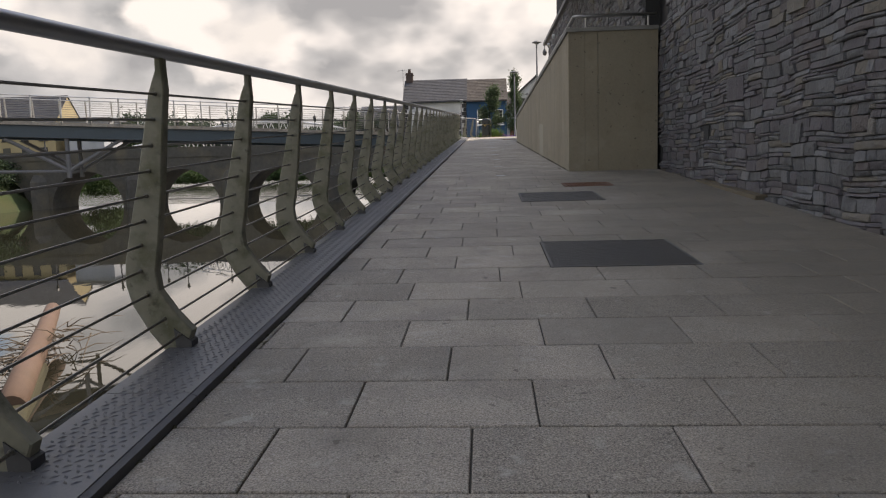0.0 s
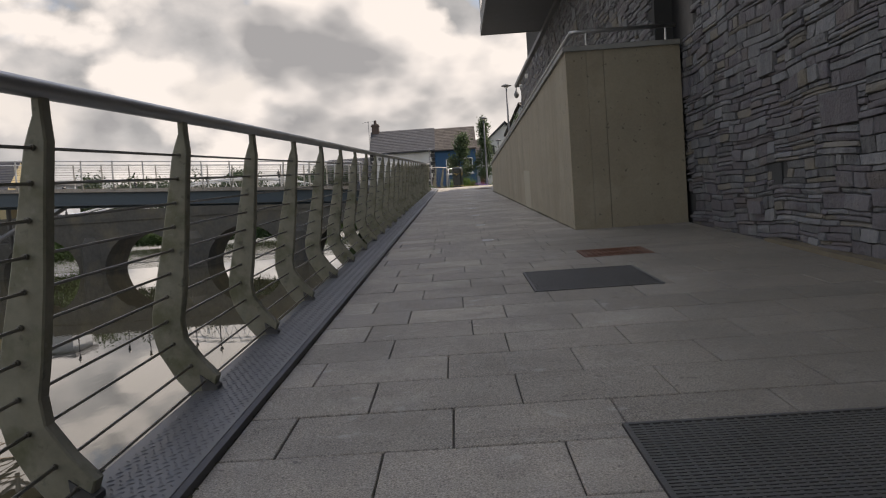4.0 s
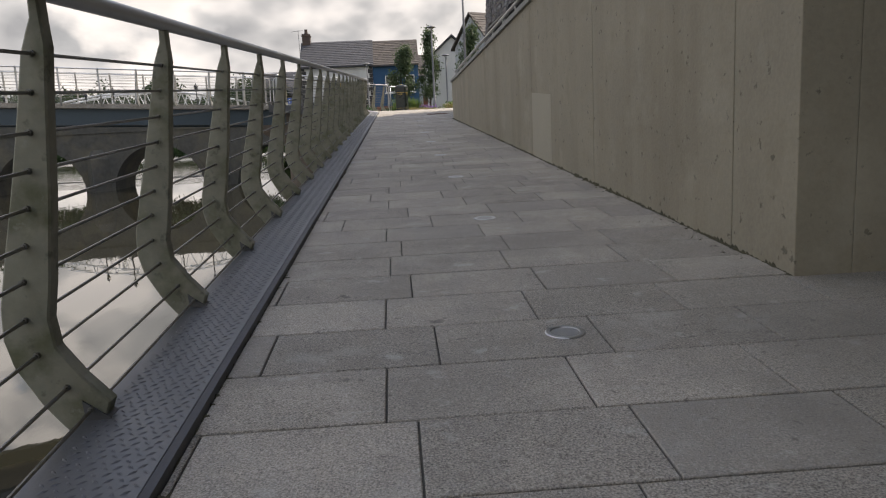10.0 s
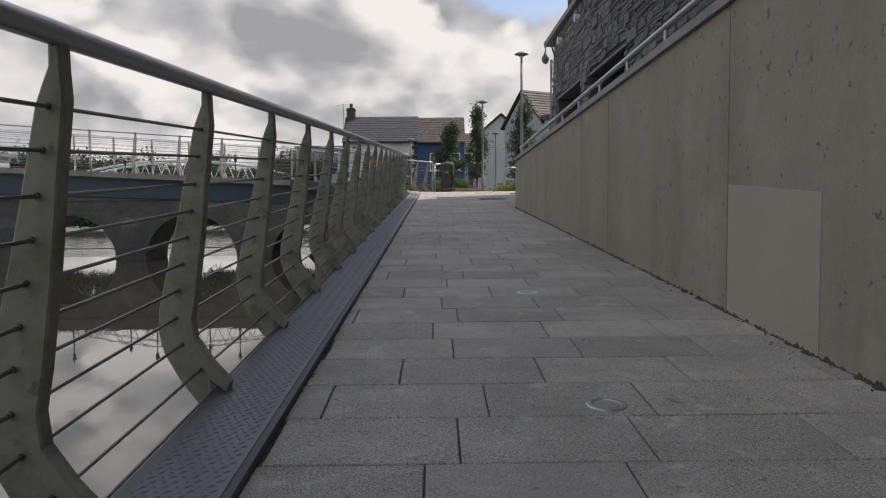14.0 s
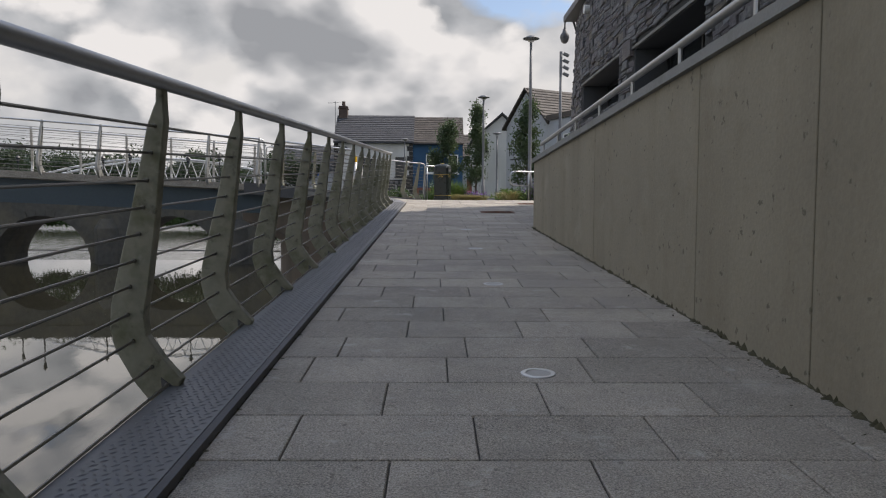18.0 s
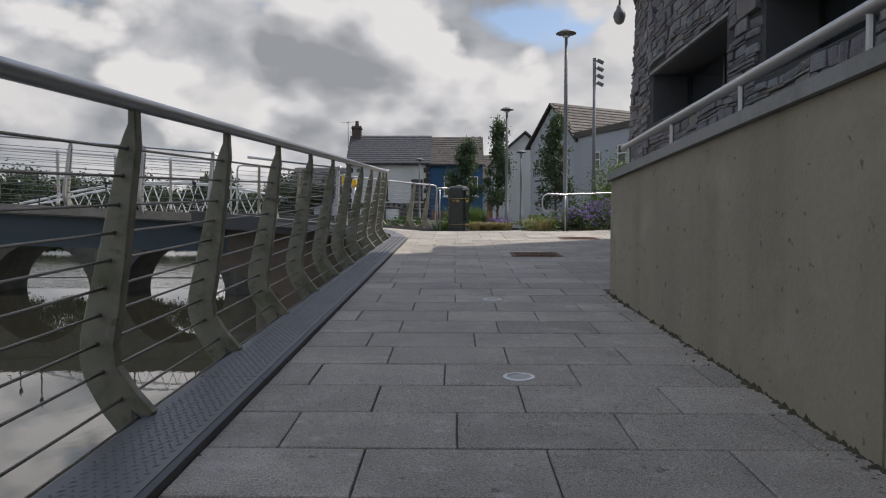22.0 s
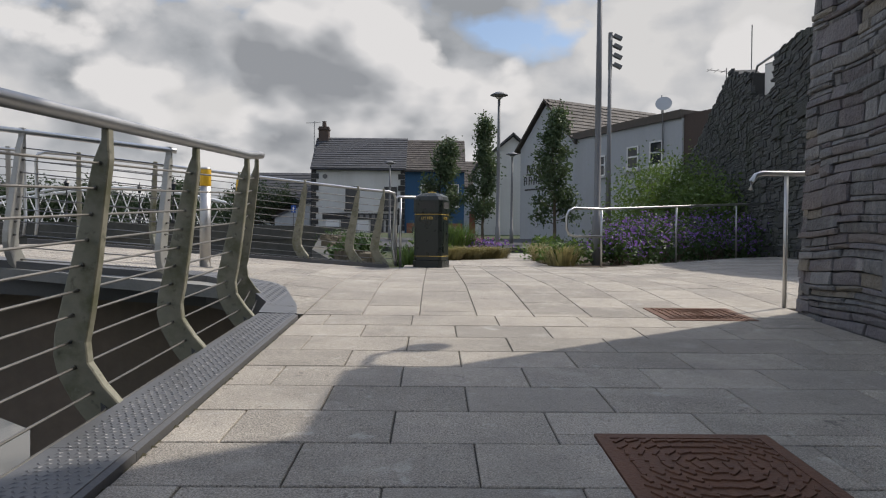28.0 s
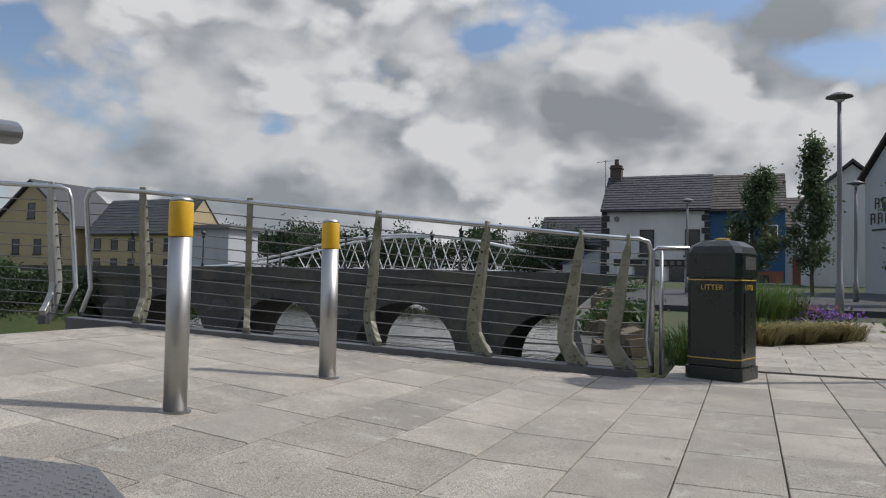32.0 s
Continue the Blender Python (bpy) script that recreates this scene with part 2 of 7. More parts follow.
PAVE = surface("paving", (0.338, 0.304, 0.252), 0.82, scale=2.8, vary=0.34, grain=150, grain_amt=1.6, bump=0.4, pieces=0.17, tint=[((0.255, 0.232, 0.198), 0.92, 5.3)],
               stain=(0.20, 0.182, 0.155), stain_scale=1.1, stain_amt=0.5, spots=[((0.19, 0.172, 0.142), 1.9, 0.55, 0.70, 0.34), ((0.50, 0.468, 0.408), 2.6, 0.57, 0.72, 0.36), ((0.15, 0.135, 0.115), 90, 0.58, 0.66, 0.6), ((0.55, 0.52, 0.47), 110, 0.59, 0.68, 0.5), ((0.05, 0.048, 0.045), 5.5, 0.70, 0.73, 0.5), ((0.52, 0.50, 0.45), 6.0, 0.62, 0.70, 0.4), ((0.12, 0.105, 0.085), 19, 0.66, 0.70, 0.65)],
               dark_stretch=((0.135, 0.122, 0.096), 0.9, 3.0, 12.5, 0.7))
BED = surface("joint sand", (0.085, 0.08, 0.065), 0.95, grain=200)
CONC = surface("concrete", (0.27, 0.236, 0.17), 0.85, scale=1.3, vary=0.3, grain=38, grain_amt=0.16, bump=0.14,
               stain=(0.16, 0.132, 0.085), stain_scale=1.6, stain_amt=0.38, streak=True,
               spots=[((0.17, 0.145, 0.095), 2.6, 0.54, 0.68, 0.35), ((0.09, 0.08, 0.055), 13, 0.64, 0.69, 0.75), ((0.36, 0.325, 0.245), 1.6, 0.58, 0.72, 0.45)])
PATCH = surface("repaired concrete", (0.335, 0.302, 0.228), 0.85, scale=2, vary=0.1, grain=45, grain_amt=0.08, bump=0.08)
COPE = surface("coping", (0.25, 0.247, 0.228), 0.8, scale=3, vary=0.2, grain=50, bump=0.15, stain=(0.12, 0.12, 0.10), stain_amt=0.5, stain_scale=2)
SLATE = surface("slate stone", (0.126, 0.129, 0.133), 0.72, scale=4.0, vary=0.4, grain=30, grain_amt=0.4, bump=0.9, pieces=0.36,
                stain=(0.25, 0.247, 0.24), stain_scale=9.0, stain_amt=0.5, streak=True,
                tint=[((0.17, 0.145, 0.10), 0.86, 7.3), ((0.10, 0.085, 0.095), 0.6, 13.7)], spots=[((0.32, 0.31, 0.29), 3.1, 0.66, 0.76, 0.6)])
# mossy slate, its base darkened below SLATE's to carry the retaining wall's shade
SLATE_SHADED = surface("mossy slate rubble with painted shade", (0.062, 0.066, 0.064), 0.85, scale=1.6, vary=0.45, grain=25, grain_amt=0.35, bump=0.8, pieces=0.3,
                    stain=(0.035, 0.045, 0.022), stain_scale=0.8, stain_amt=0.6, spots=[((0.14, 0.14, 0.13), 4.0, 0.66, 0.74, 0.5)])
REVEAL = surface("smooth dark reveal", (0.085, 0.088, 0.092), 0.7, scale=2, vary=0.2, grain=30, bump=0.1)
LIP = surface("dark steel lip", (0.085, 0.085, 0.085), 0.6, metal=0.0, scale=3, vary=0.2, grain=60, bump=0.1)
SIGNB = surface("blue sign enamel", (0.02, 0.09, 0.36), 0.4, grain=90)
MORTAR = surface("dark mortar", (0.045, 0.046, 0.045), 0.95, grain=80, bump=0.3)
OLDSTONE = surface("old bridge stone", (0.08, 0.078, 0.068), 0.95, scale=0.5, vary=0.35, grain=2.2, grain_amt=0.4, bump=0.8,
                   stain=(0.16, 0.14, 0.09), stain_scale=0.3, stain_amt=0.5)
ABUT = surface("brown abutment", (0.19, 0.15, 0.115), 0.9, scale=0.8, vary=0.3, grain=9, grain_amt=0.2, bump=0.3, stain=(0.07, 0.07, 0.05), stain_scale=0.7, stain_amt=0.5, streak=True)
POSTM = surface("weathered bronze-green post", (0.25, 0.24, 0.18), 0.62, metal=0.2, scale=9, vary=0.4, grain=40, grain_amt=0.12, bump=0.06,
                stain=(0.095, 0.10, 0.042), stain_scale=6.0, stain_amt=0.75, spots=[((0.055, 0.055, 0.035), 14, 0.60, 0.70, 0.6), ((0.34, 0.33, 0.28), 22, 0.63, 0.72, 0.4)])
POSTG = surface("pale grey steel post", (0.40, 0.395, 0.37), 0.5, metal=0.5, scale=6, vary=0.2, grain=40, grain_amt=0.1, bump=0.05, stain=(0.20, 0.20, 0.13), stain_scale=3.0, stain_amt=0.5)
BRUSHED = surface("satin brushed steel", (0.46, 0.45, 0.43), 0.45, metal=1.0, scale=5, vary=0.15, grain=140, grain_amt=0.1, bump=0.05)
STEEL = surface("brushed stainless steel", (0.52, 0.52, 0.51), 0.36, metal=1.0, scale=8, vary=0.08, grain=120, grain_amt=0.05, bump=0.02)
DULL = surface("dull steel rail", (0.36, 0.36, 0.36), 0.42, metal=1.0, scale=4, vary=0.12, grain=90, grain_amt=0.08, bump=0.03)
CABLE = surface("steel cable", (0.22, 0.21, 0.19), 0.45, metal=0.9, scale=9, vary=0.2, grain=200, bump=0.0)
PLATE = surface("chequer plate", (0.13, 0.131, 0.132), 0.46, metal=0.2, scale=1.8, vary=0.22, grain=60, grain_amt=0.15, bump=0.05)
GALV = surface("galvanised grey paint", (0.155, 0.158, 0.16), 0.6, metal=0.1, scale=5, vary=0.12, grain=80, bump=0.03)
BLUEG = surface("blue-grey girder paint", (0.062, 0.085, 0.098), 0.55, scale=1.2, vary=0.18, grain=20, bump=0.05)
WHITE = surface("white paint", (0.72, 0.72, 0.70), 0.5, scale=1, vary=0.08, grain=30, bump=0.03)
DARK = surface("black iron", (0.018, 0.018, 0.019), 0.45, scale=5, vary=0.2, grain=60, bump=0.05)
IRON = surface("rusted cast iron", (0.13, 0.062, 0.035), 0.8, scale=6, vary=0.4, grain=60, grain_amt=0.3, bump=0.4)
GRATE = surface("dark iron grate", (0.10, 0.098, 0.092), 0.6, metal=0.3, scale=6, vary=0.3, grain=60, bump=0.2)
YELLOW = surface("yellow reflective band", (0.72, 0.42, 0.02), 0.45, scale=8, vary=0.08, grain=90, bump=0.02)
GOLD = surface("gold line paint", (0.55, 0.38, 0.08), 0.45, grain=90)
BINM = surface("black-green enamel", (0.012, 0.018, 0.016), 0.3, scale=5, vary=0.2, grain=80, bump=0.02)
RENDER_W = surface("white render", (0.60, 0.60, 0.58), 0.9, scale=0.5, vary=0.12, grain=6, grain_amt=0.06, bump=0.1, stain=(0.36, 0.36, 0.33), stain_scale=0.5, stain_amt=0.4, streak=True)
RENDER_G = surface("pale grey render", (0.42, 0.44, 0.46), 0.9, scale=0.4, vary=0.1, grain=6, grain_amt=0.06, bump=0.1, stain=(0.28, 0.29, 0.29), stain_scale=0.4, stain_amt=0.4, streak=True)
BLUE = surface("dark blue paint", (0.018, 0.075, 0.16), 0.7, scale=0.7, vary=0.15, grain=8, bump=0.05)
CREAM = surface("cream yellow render", (0.40, 0.33, 0.19), 0.9, scale=0.5, vary=0.12, grain=6, bump=0.05)
ROOF = surface("slate roof", (0.062, 0.063, 0.067), 0.75, scale=0.8, vary=0.25, grain=5, grain_amt=0.2, bump=0.3, pieces=0.14)
ROOF_B = surface("brown tile roof", (0.085, 0.072, 0.06), 0.8, scale=0.8, vary=0.3, grain=5, grain_amt=0.25, bump=0.3, pieces=0.25)
BRICK = surface("brown brick", (0.09, 0.066, 0.055), 0.9, scale=1, vary=0.2, grain=10, bump=0.2)
BRICK_R = surface("red brick", (0.22, 0.085, 0.055), 0.9, scale=1, vary=0.2, grain=6, bump=0.2)
SOIL = surface("soil", (0.075, 0.055, 0.035), 0.98, scale=3, vary=0.3, grain=30, grain_amt=0.3, bump=0.5)
GRASS = surface("grass bank", (0.034, 0.052, 0.014), 0.95, scale=0.35, vary=0.4, grain=6, grain_amt=0.4, bump=0.6, stain=(0.075, 0.062, 0.026), stain_scale=0.2, stain_amt=0.5)
ASPHALT = surface("asphalt", (0.055, 0.055, 0.055), 0.9, scale=0.6, vary=0.2, grain=60, bump=0.15)
BARK = surface("bark", (0.11, 0.085, 0.06), 0.95, scale=5, vary=0.3, grain=30, bump=0.5)
LOGM = surface("stripped driftwood", (0.15, 0.095, 0.065), 0.8, scale=3, vary=0.3, grain=30, grain_amt=0.2, bump=0.4, stain=(0.12, 0.08, 0.05), stain_scale=2, stain_amt=0.5)
FOOT = surface("ochre footing", (0.13, 0.108, 0.072), 0.9, scale=3, vary=0.35, grain=40, bump=0.3, stain=(0.12, 0.10, 0.06), stain_scale=2, stain_amt=0.5)
MOSS = surface("moss and silt", (0.058, 0.052, 0.027), 0.95, scale=6, vary=0.4, grain=40, grain_amt=0.3, bump=0.5)


def leaf_mat(name, base, vary=0.5):
    m = surface(name, base, 0.6, scale=1.5, vary=0.25, grain=12, grain_amt=0.1, bump=0.0, pieces=vary * 0.6, spec=0.3)
    nd, ln, bs = nodes_of(m)
    tr = nd.new("ShaderNodeBsdfTranslucent")
    tr.inputs[0].default_value = (base[0] * 1.35, base[1] * 1.35, base[2] * 1.0, 1)
    mx = nd.new("ShaderNodeMixShader")
    mx.inputs[0].default_value = 0.3
    ln.new(bs.outputs[0], mx.inputs[1])
    ln.new(tr.outputs[0], mx.inputs[2])
    ln.new(mx.outputs[0], nd["Material Output"].inputs[0])
    return m


LEAF = leaf_mat("dark green leaves", (0.052, 0.088, 0.032))
LEAF_T = leaf_mat("dull dark oak leaves", (0.082, 0.116, 0.062))
LEAF_L = leaf_mat("fresh green leaves", (0.10, 0.155, 0.042))
LEAF_F = leaf_mat("far woodland leaves", (0.035, 0.055, 0.028))
FLOWER = leaf_mat("purple flowers", (0.22, 0.12, 0.42))
DRYGRASS = leaf_mat("straw grass", (0.24, 0.21, 0.11))
PINK = leaf_mat("pink heather", (0.34, 0.13, 0.30))

GLASS = bpy.data.materials.new("window glass")
gnd, gln, gbs = nodes_of(GLASS)
gbs.inputs["Base Color"].default_value = (0.03, 0.035, 0.04, 1)
gbs.inputs["Roughness"].default_value = 0.06
gbs.inputs["IOR"].default_value = 1.5

def water_mat(name, rough, ripple, size):
    m = bpy.data.materials.new(name)
    nd, ln, bs = nodes_of(m)
    bs.inputs["Base Color"].default_value = (0.022, 0.021, 0.014, 1)
    bs.inputs["Roughness"].default_value = rough
    bs.inputs["IOR"].default_value = 2.3
    geo, mp = nd.new("ShaderNodeNewGeometry"), nd.new("ShaderNodeMapping")
    mp.inputs["Scale"].default_value = (1.0, 0.45, 1.0)
    tx, bp = nd.new("ShaderNodeTexNoise"), nd.new("ShaderNodeBump")
    tx.inputs["Scale"].default_value = size
    tx.inputs["Detail"].default_value = 4.0
    bp.inputs["Strength"].default_value = ripple
    bp.inputs["Distance"].default_value = 0.3
    ln.new(geo.outputs["Position"], mp.inputs["Vector"])
    ln.new(mp.outputs[0], tx.inputs["Vector"])
    ln.new(tx.outputs["Fac"], bp.inputs["Height"])
    ln.new(bp.outputs[0], bs.inputs["Normal"])
    return m


LENS = surface("frosted light glass", (0.24, 0.235, 0.22), 0.35, scale=20, vary=0.2, grain=120, bump=0.05)
WATER = water_mat("river water", 0.015, 0.012, 0.9)
WATER_UP = water_mat("rippled river water", 0.10, 0.30, 0.6)


# ---- mesh helpers ----
class Mesher:
    """Collects vertices and faces, then links them as one mesh object."""

    def __init__(self):
        self.v, self.f, self.m, self.slot = [], [], [], 0

    def poly(self, *pts):
        n = len(self.v)
        self.v += [tuple(p) for p in pts]
        self.f.append(tuple(range(n, n + len(pts))))
        self.m.append(self.slot)

    def hexa(self, a):
        """a: four lower corners counter-clockwise, then the four above them."""
        n = len(self.v)
        self.v += [tuple(p) for p in a]
        for q in ((3, 2, 1, 0), (4, 5, 6, 7), (0, 1, 5, 4), (1, 2, 6, 5), (2, 3, 7, 6), (3, 0, 4, 7)):
            self.f.append(tuple(n + k for k in q))
            self.m.append(self.slot)

    def box(self, x0, x1, y0, y1, z0, z1):
        self.hexa([(x0, y0, z0), (x1, y0, z0), (x1, y1, z0), (x0, y1, z0), (x0, y0, z1), (x1, y0, z1), (x1, y1, z1), (x0, y1, z1)])

    def prism(self, poly, way, caps=True):
        """A polygon of 3D points (counter-clockwise seen against way) pushed along way."""
        n, k, w = len(self.v), len(poly), Vector(way)
        self.v += [tuple(p) for p in poly] + [tuple(Vector(p) + w) for p in poly]
        if caps:
            self.f += [tuple(range(n + k - 1, n - 1, -1)), tuple(range(n + k, n + 2 * k))]
            self.m += [self.slot] * 2
        for i in range(k):
            j = (i + 1) % k
            self.f.append((n + i, n + j, n + k + j, n + k + i))
            self.m.append(self.slot)

    def tube(self, pts, r, n=8, ends=True, closed=False):
        pts = [Vector(p) for p in pts]
        rs = r if isinstance(r, (list, tuple)) else [r] * len(pts)
        base = len(self.v)
        ref = Vector((0, 0, 1))
        for i, p in enumerate(pts):
            a, b = pts[max(i - 1, 0)], pts[min(i + 1, len(pts) - 1)]
            t = (b - a).normalized()
            if abs(t.dot(ref)) > 0.95:
                ref = Vector((1, 0, 0)) if abs(t.x) < 0.9 else Vector((0, 1, 0))
            u = t.cross(ref).normalized()
            w = u.cross(t)
            for k in range(n):
                an_ = 2 * math.pi * k / n
                self.v.append(tuple(p + (u * math.cos(an_) + w * math.sin(an_)) * rs[i]))
        for i in range(len(pts) - 1):
            for k in range(n):
                a, b = base + i * n + k, base + i * n + (k + 1) % n
                self.f.append((a, b, b + n, a + n))
                self.m.append(self.slot)
        if ends:
            last = base + (len(pts) - 1) * n
            self.f += [tuple(base + k for k in range(n - 1, -1, -1)), tuple(last + k for k in range(n))]
            self.m += [self.slot] * 2

    def lathe(self, prof, n=16, at=(0, 0, 0)):
        """prof: (radius, height) from the bottom to the top."""
        base = len(self.v)
        for r, h in prof:
            for k in range(n):
                an_ = 2 * math.pi * k / n
                self.v.append((at[0] + r * math.cos(an_), at[1] + r * math.sin(an_), at[2] + h))
        for i in range(len(prof) - 1):
            for k in range(n):
                a, b = base + i * n + k, base + i * n + (k + 1) % n
                self.f.append((a, b, b + n, a + n))
                self.m.append(self.slot)
        last = base + (len(prof) - 1) * n
        self.f += [tuple(base + k for k in range(n - 1, -1, -1)), tuple(last + k for k in range(n))]
        self.m += [self.slot] * 2

    def mesh(self, name, mats):
        me = bpy.data.meshes.new(name)
        me.from_pydata(self.v, [], self.f)
        for mt in mats if isinstance(mats, (list, tuple)) else [mats]:
            me.materials.append(mt)
        if any(self.m):
            me.polygons.foreach_set("material_index", self.m)
        me.update()
        return me

    def obj(self, name, mats, parent=None, label="", smooth=False, m=None, bevel=0.0):
        me = self.mesh(name, mats)
        if bevel:
            bm = bmesh.new()
            bm.from_mesh(me)
            bmesh.ops.remove_doubles(bm, verts=bm.verts, dist=1e-5)
            sharp = [e for e in bm.edges if len(e.link_faces) == 2 and e.calc_face_angle(0) > 0.6]
            bmesh.ops.bevel(bm, geom=sharp, offset=bevel, segments=2, affect="EDGES", profile=0.6)
            bm.to_mesh(me)
            bm.free()
        if smooth:
            me.polygons.foreach_set("use_smooth", [len(p.vertices) == 4 for p in me.polygons])
        ob = new(name, me)
        if m is not None:
            ob.matrix_basis = m
        if parent is not None:
            ob.parent = parent
        if label:
            tagged(ob, label)
        return ob


def thing(name, label, category, m=None, group="", kind=""):
    ob = new(name)
    ob.empty_display_size = 0.2
    if m is not None:
        ob.matrix_basis = m
    return tagged(ob, label, category, group, kind)


def arc(cx, cz, r, a0, a1, n):
    return [(cx + r * math.cos(radians(a0 + (a1 - a0) * k / n)), cz + r * math.sin(radians(a0 + (a1 - a0) * k / n))) for k in range(n + 1)]


# ---- the plan ----
TOP = 2.88


def floor_z(y):
    return 0.70 + 0.0545 * min(y, 40.0)


def rail_x(y):
    return -0.56 + 0.0024 * y


def kerb_in(y):
    return -0.275 + 0.0042 * y


def kerb_out(y):
    return -0.625 + 0.0055 * y


def wall_x(y):
    return 2.565 - 0.0121 * y


STONE_X, STONE_END = 4.08, 38.15
CONC_Y0, CONC_Y1 = 12.3, 30.42
WATER_Z = -3.5
BRIDGE_DIR = Vector((-0.93, -0.37, 0)).normalized()
BRIDGE_N = Vector((-BRIDGE_DIR.y, BRIDGE_DIR.x, 0))  # towards the ramp
NEAR0, FAR0 = Vector((-1.3, 39.15, 0)), Vector((-0.3, 44.2, 0))


def rise(x):
    """The landing climbs towards the footbridge, more gently past its joint."""
    return TOP + (0.087 * max(0.0, -x) if x > -4.3 else 0.374 + 0.045 * (-4.3 - x))


def surf(x, y):
    """The paved surface, from the ramp's slope over to the climbing landing."""
    near = min(max((-x - 0.3) / 2.0, 0.0), 1.0)
    climb = min(max((y - 37.6) / 1.2, 0.0) + max(0.0, -x - 1.0) / 1.5, 1.0)
    return floor_z(y) + (TOP - floor_z(y)) * near + (rise(x) - TOP) * climb


def deck_z(run, start=None):
    return rise((NEAR0 if start is None else start).x + BRIDGE_DIR.x * run)

# ---- setting: ground, water ----
def ground_height(x, y):
    bank = -0.62 if y < 44 else -0.1 - (y - 46) * 0.24 if y < 60 else -3.5 - (min(y, 95) - 60) * 0.083
    left = -60 - max(0, y - 100) * 0.9
    if y > 97:
        bank = -11.0
    if y > 420:
        bank, left = -30.0, -30.0
    elif y > 130:
        bank = -12.0
    level = floor_z(y) - 0.16 if y < 46 else 2.72 + min(max(y - 60, 0) / 30, 1) * 1.0
    if x >= bank:
        return level
    if x <= left - 9:
        return 3.6
    if x < left:
        return 3.6 - (x - left + 9) / 9 * 7.8
    if y < 44.1:
        return -5.2
    return max(level - (bank - x) / 3.5 * 9, -5.2)


gx = [-2500, -600, -250, -150, -110, -90, -80, -72, -69, -66, -63, -60, -57, -50, -40, -30, -24, -18, -15, -12, -10, -8, -6.5, -5, -4, -3, -2, -1.2, -0.64, -0.6, 0.3, 0.36, 4, 20, 60, 200, 700, 2500]
gy = [-2500, -500, -120, -60, -30, -10, 0, 10, 20, 30, 40, 43.9, 44.2, 50, 56, 62, 70, 80, 90, 95, 105, 120, 130, 150, 170, 189, 220, 260, 320, 400, 419, 425, 500, 1200, 2500]
g = Mesher()
g.v = [(x, y, ground_height(x, y)) for y in gy for x in gx]
nx = len(gx)
for j in range(len(gy) - 1):
    for i in range(nx - 1):
        a = j * nx + i
        g.f.append((a, a + 1, a + 1 + nx, a + nx))
        g.m.append(0)
tagged(g.obj("ground", GRASS), "grassy riverbank ground running to the horizon", "ground", kind="structure")

g = Mesher()
g.poly((-400, -600, WATER_Z), (-0.5, -600, WATER_Z), (-0.5, 101, WATER_Z), (-400, 101, WATER_Z))
tagged(g.obj("water", WATER), "dark still river water mirroring the sky", "water", kind="structure")
g = Mesher()
g.poly((-400, 101, WATER_Z), (-0.5, 101, WATER_Z), (-0.5, 480, WATER_Z), (-400, 480, WATER_Z))
tagged(g.obj("water_upstream", WATER_UP), "rippled pale river water above the stone bridge", "water", kind="structure")
g = Mesher()
g.box(-58, -11.5, 118.0, 118.5, WATER_Z - 0.3, WATER_Z + 0.10)
tagged(g.obj("weir", COPE), "low pale weir across the river beyond the bridge", "weir", kind="structure")

# quay wall under the walkway's edge
g = Mesher()
for y0, y1 in ((-14, 12), (12, 38.6)):
    g.hexa([(kerb_out(y0) - 0.02, y0, -5), (kerb_out(y0) + 0.5, y0, -5), (kerb_out(y1) + 0.5, y1, -5), (kerb_out(y1) - 0.02, y1, -5),
            (kerb_out(y0) - 0.02, y0, floor_z(y0) - 0.28), (kerb_out(y0) + 0.5, y0, floor_z(y0) - 0.28), (kerb_out(y1) + 0.5, y1, floor_z(y1) - 0.28), (kerb_out(y1) - 0.02, y1, floor_z(y1) - 0.28)])
tagged(g.obj("wall_quay", ABUT), "brown stained quay wall below the walkway", "wall", kind="structure")

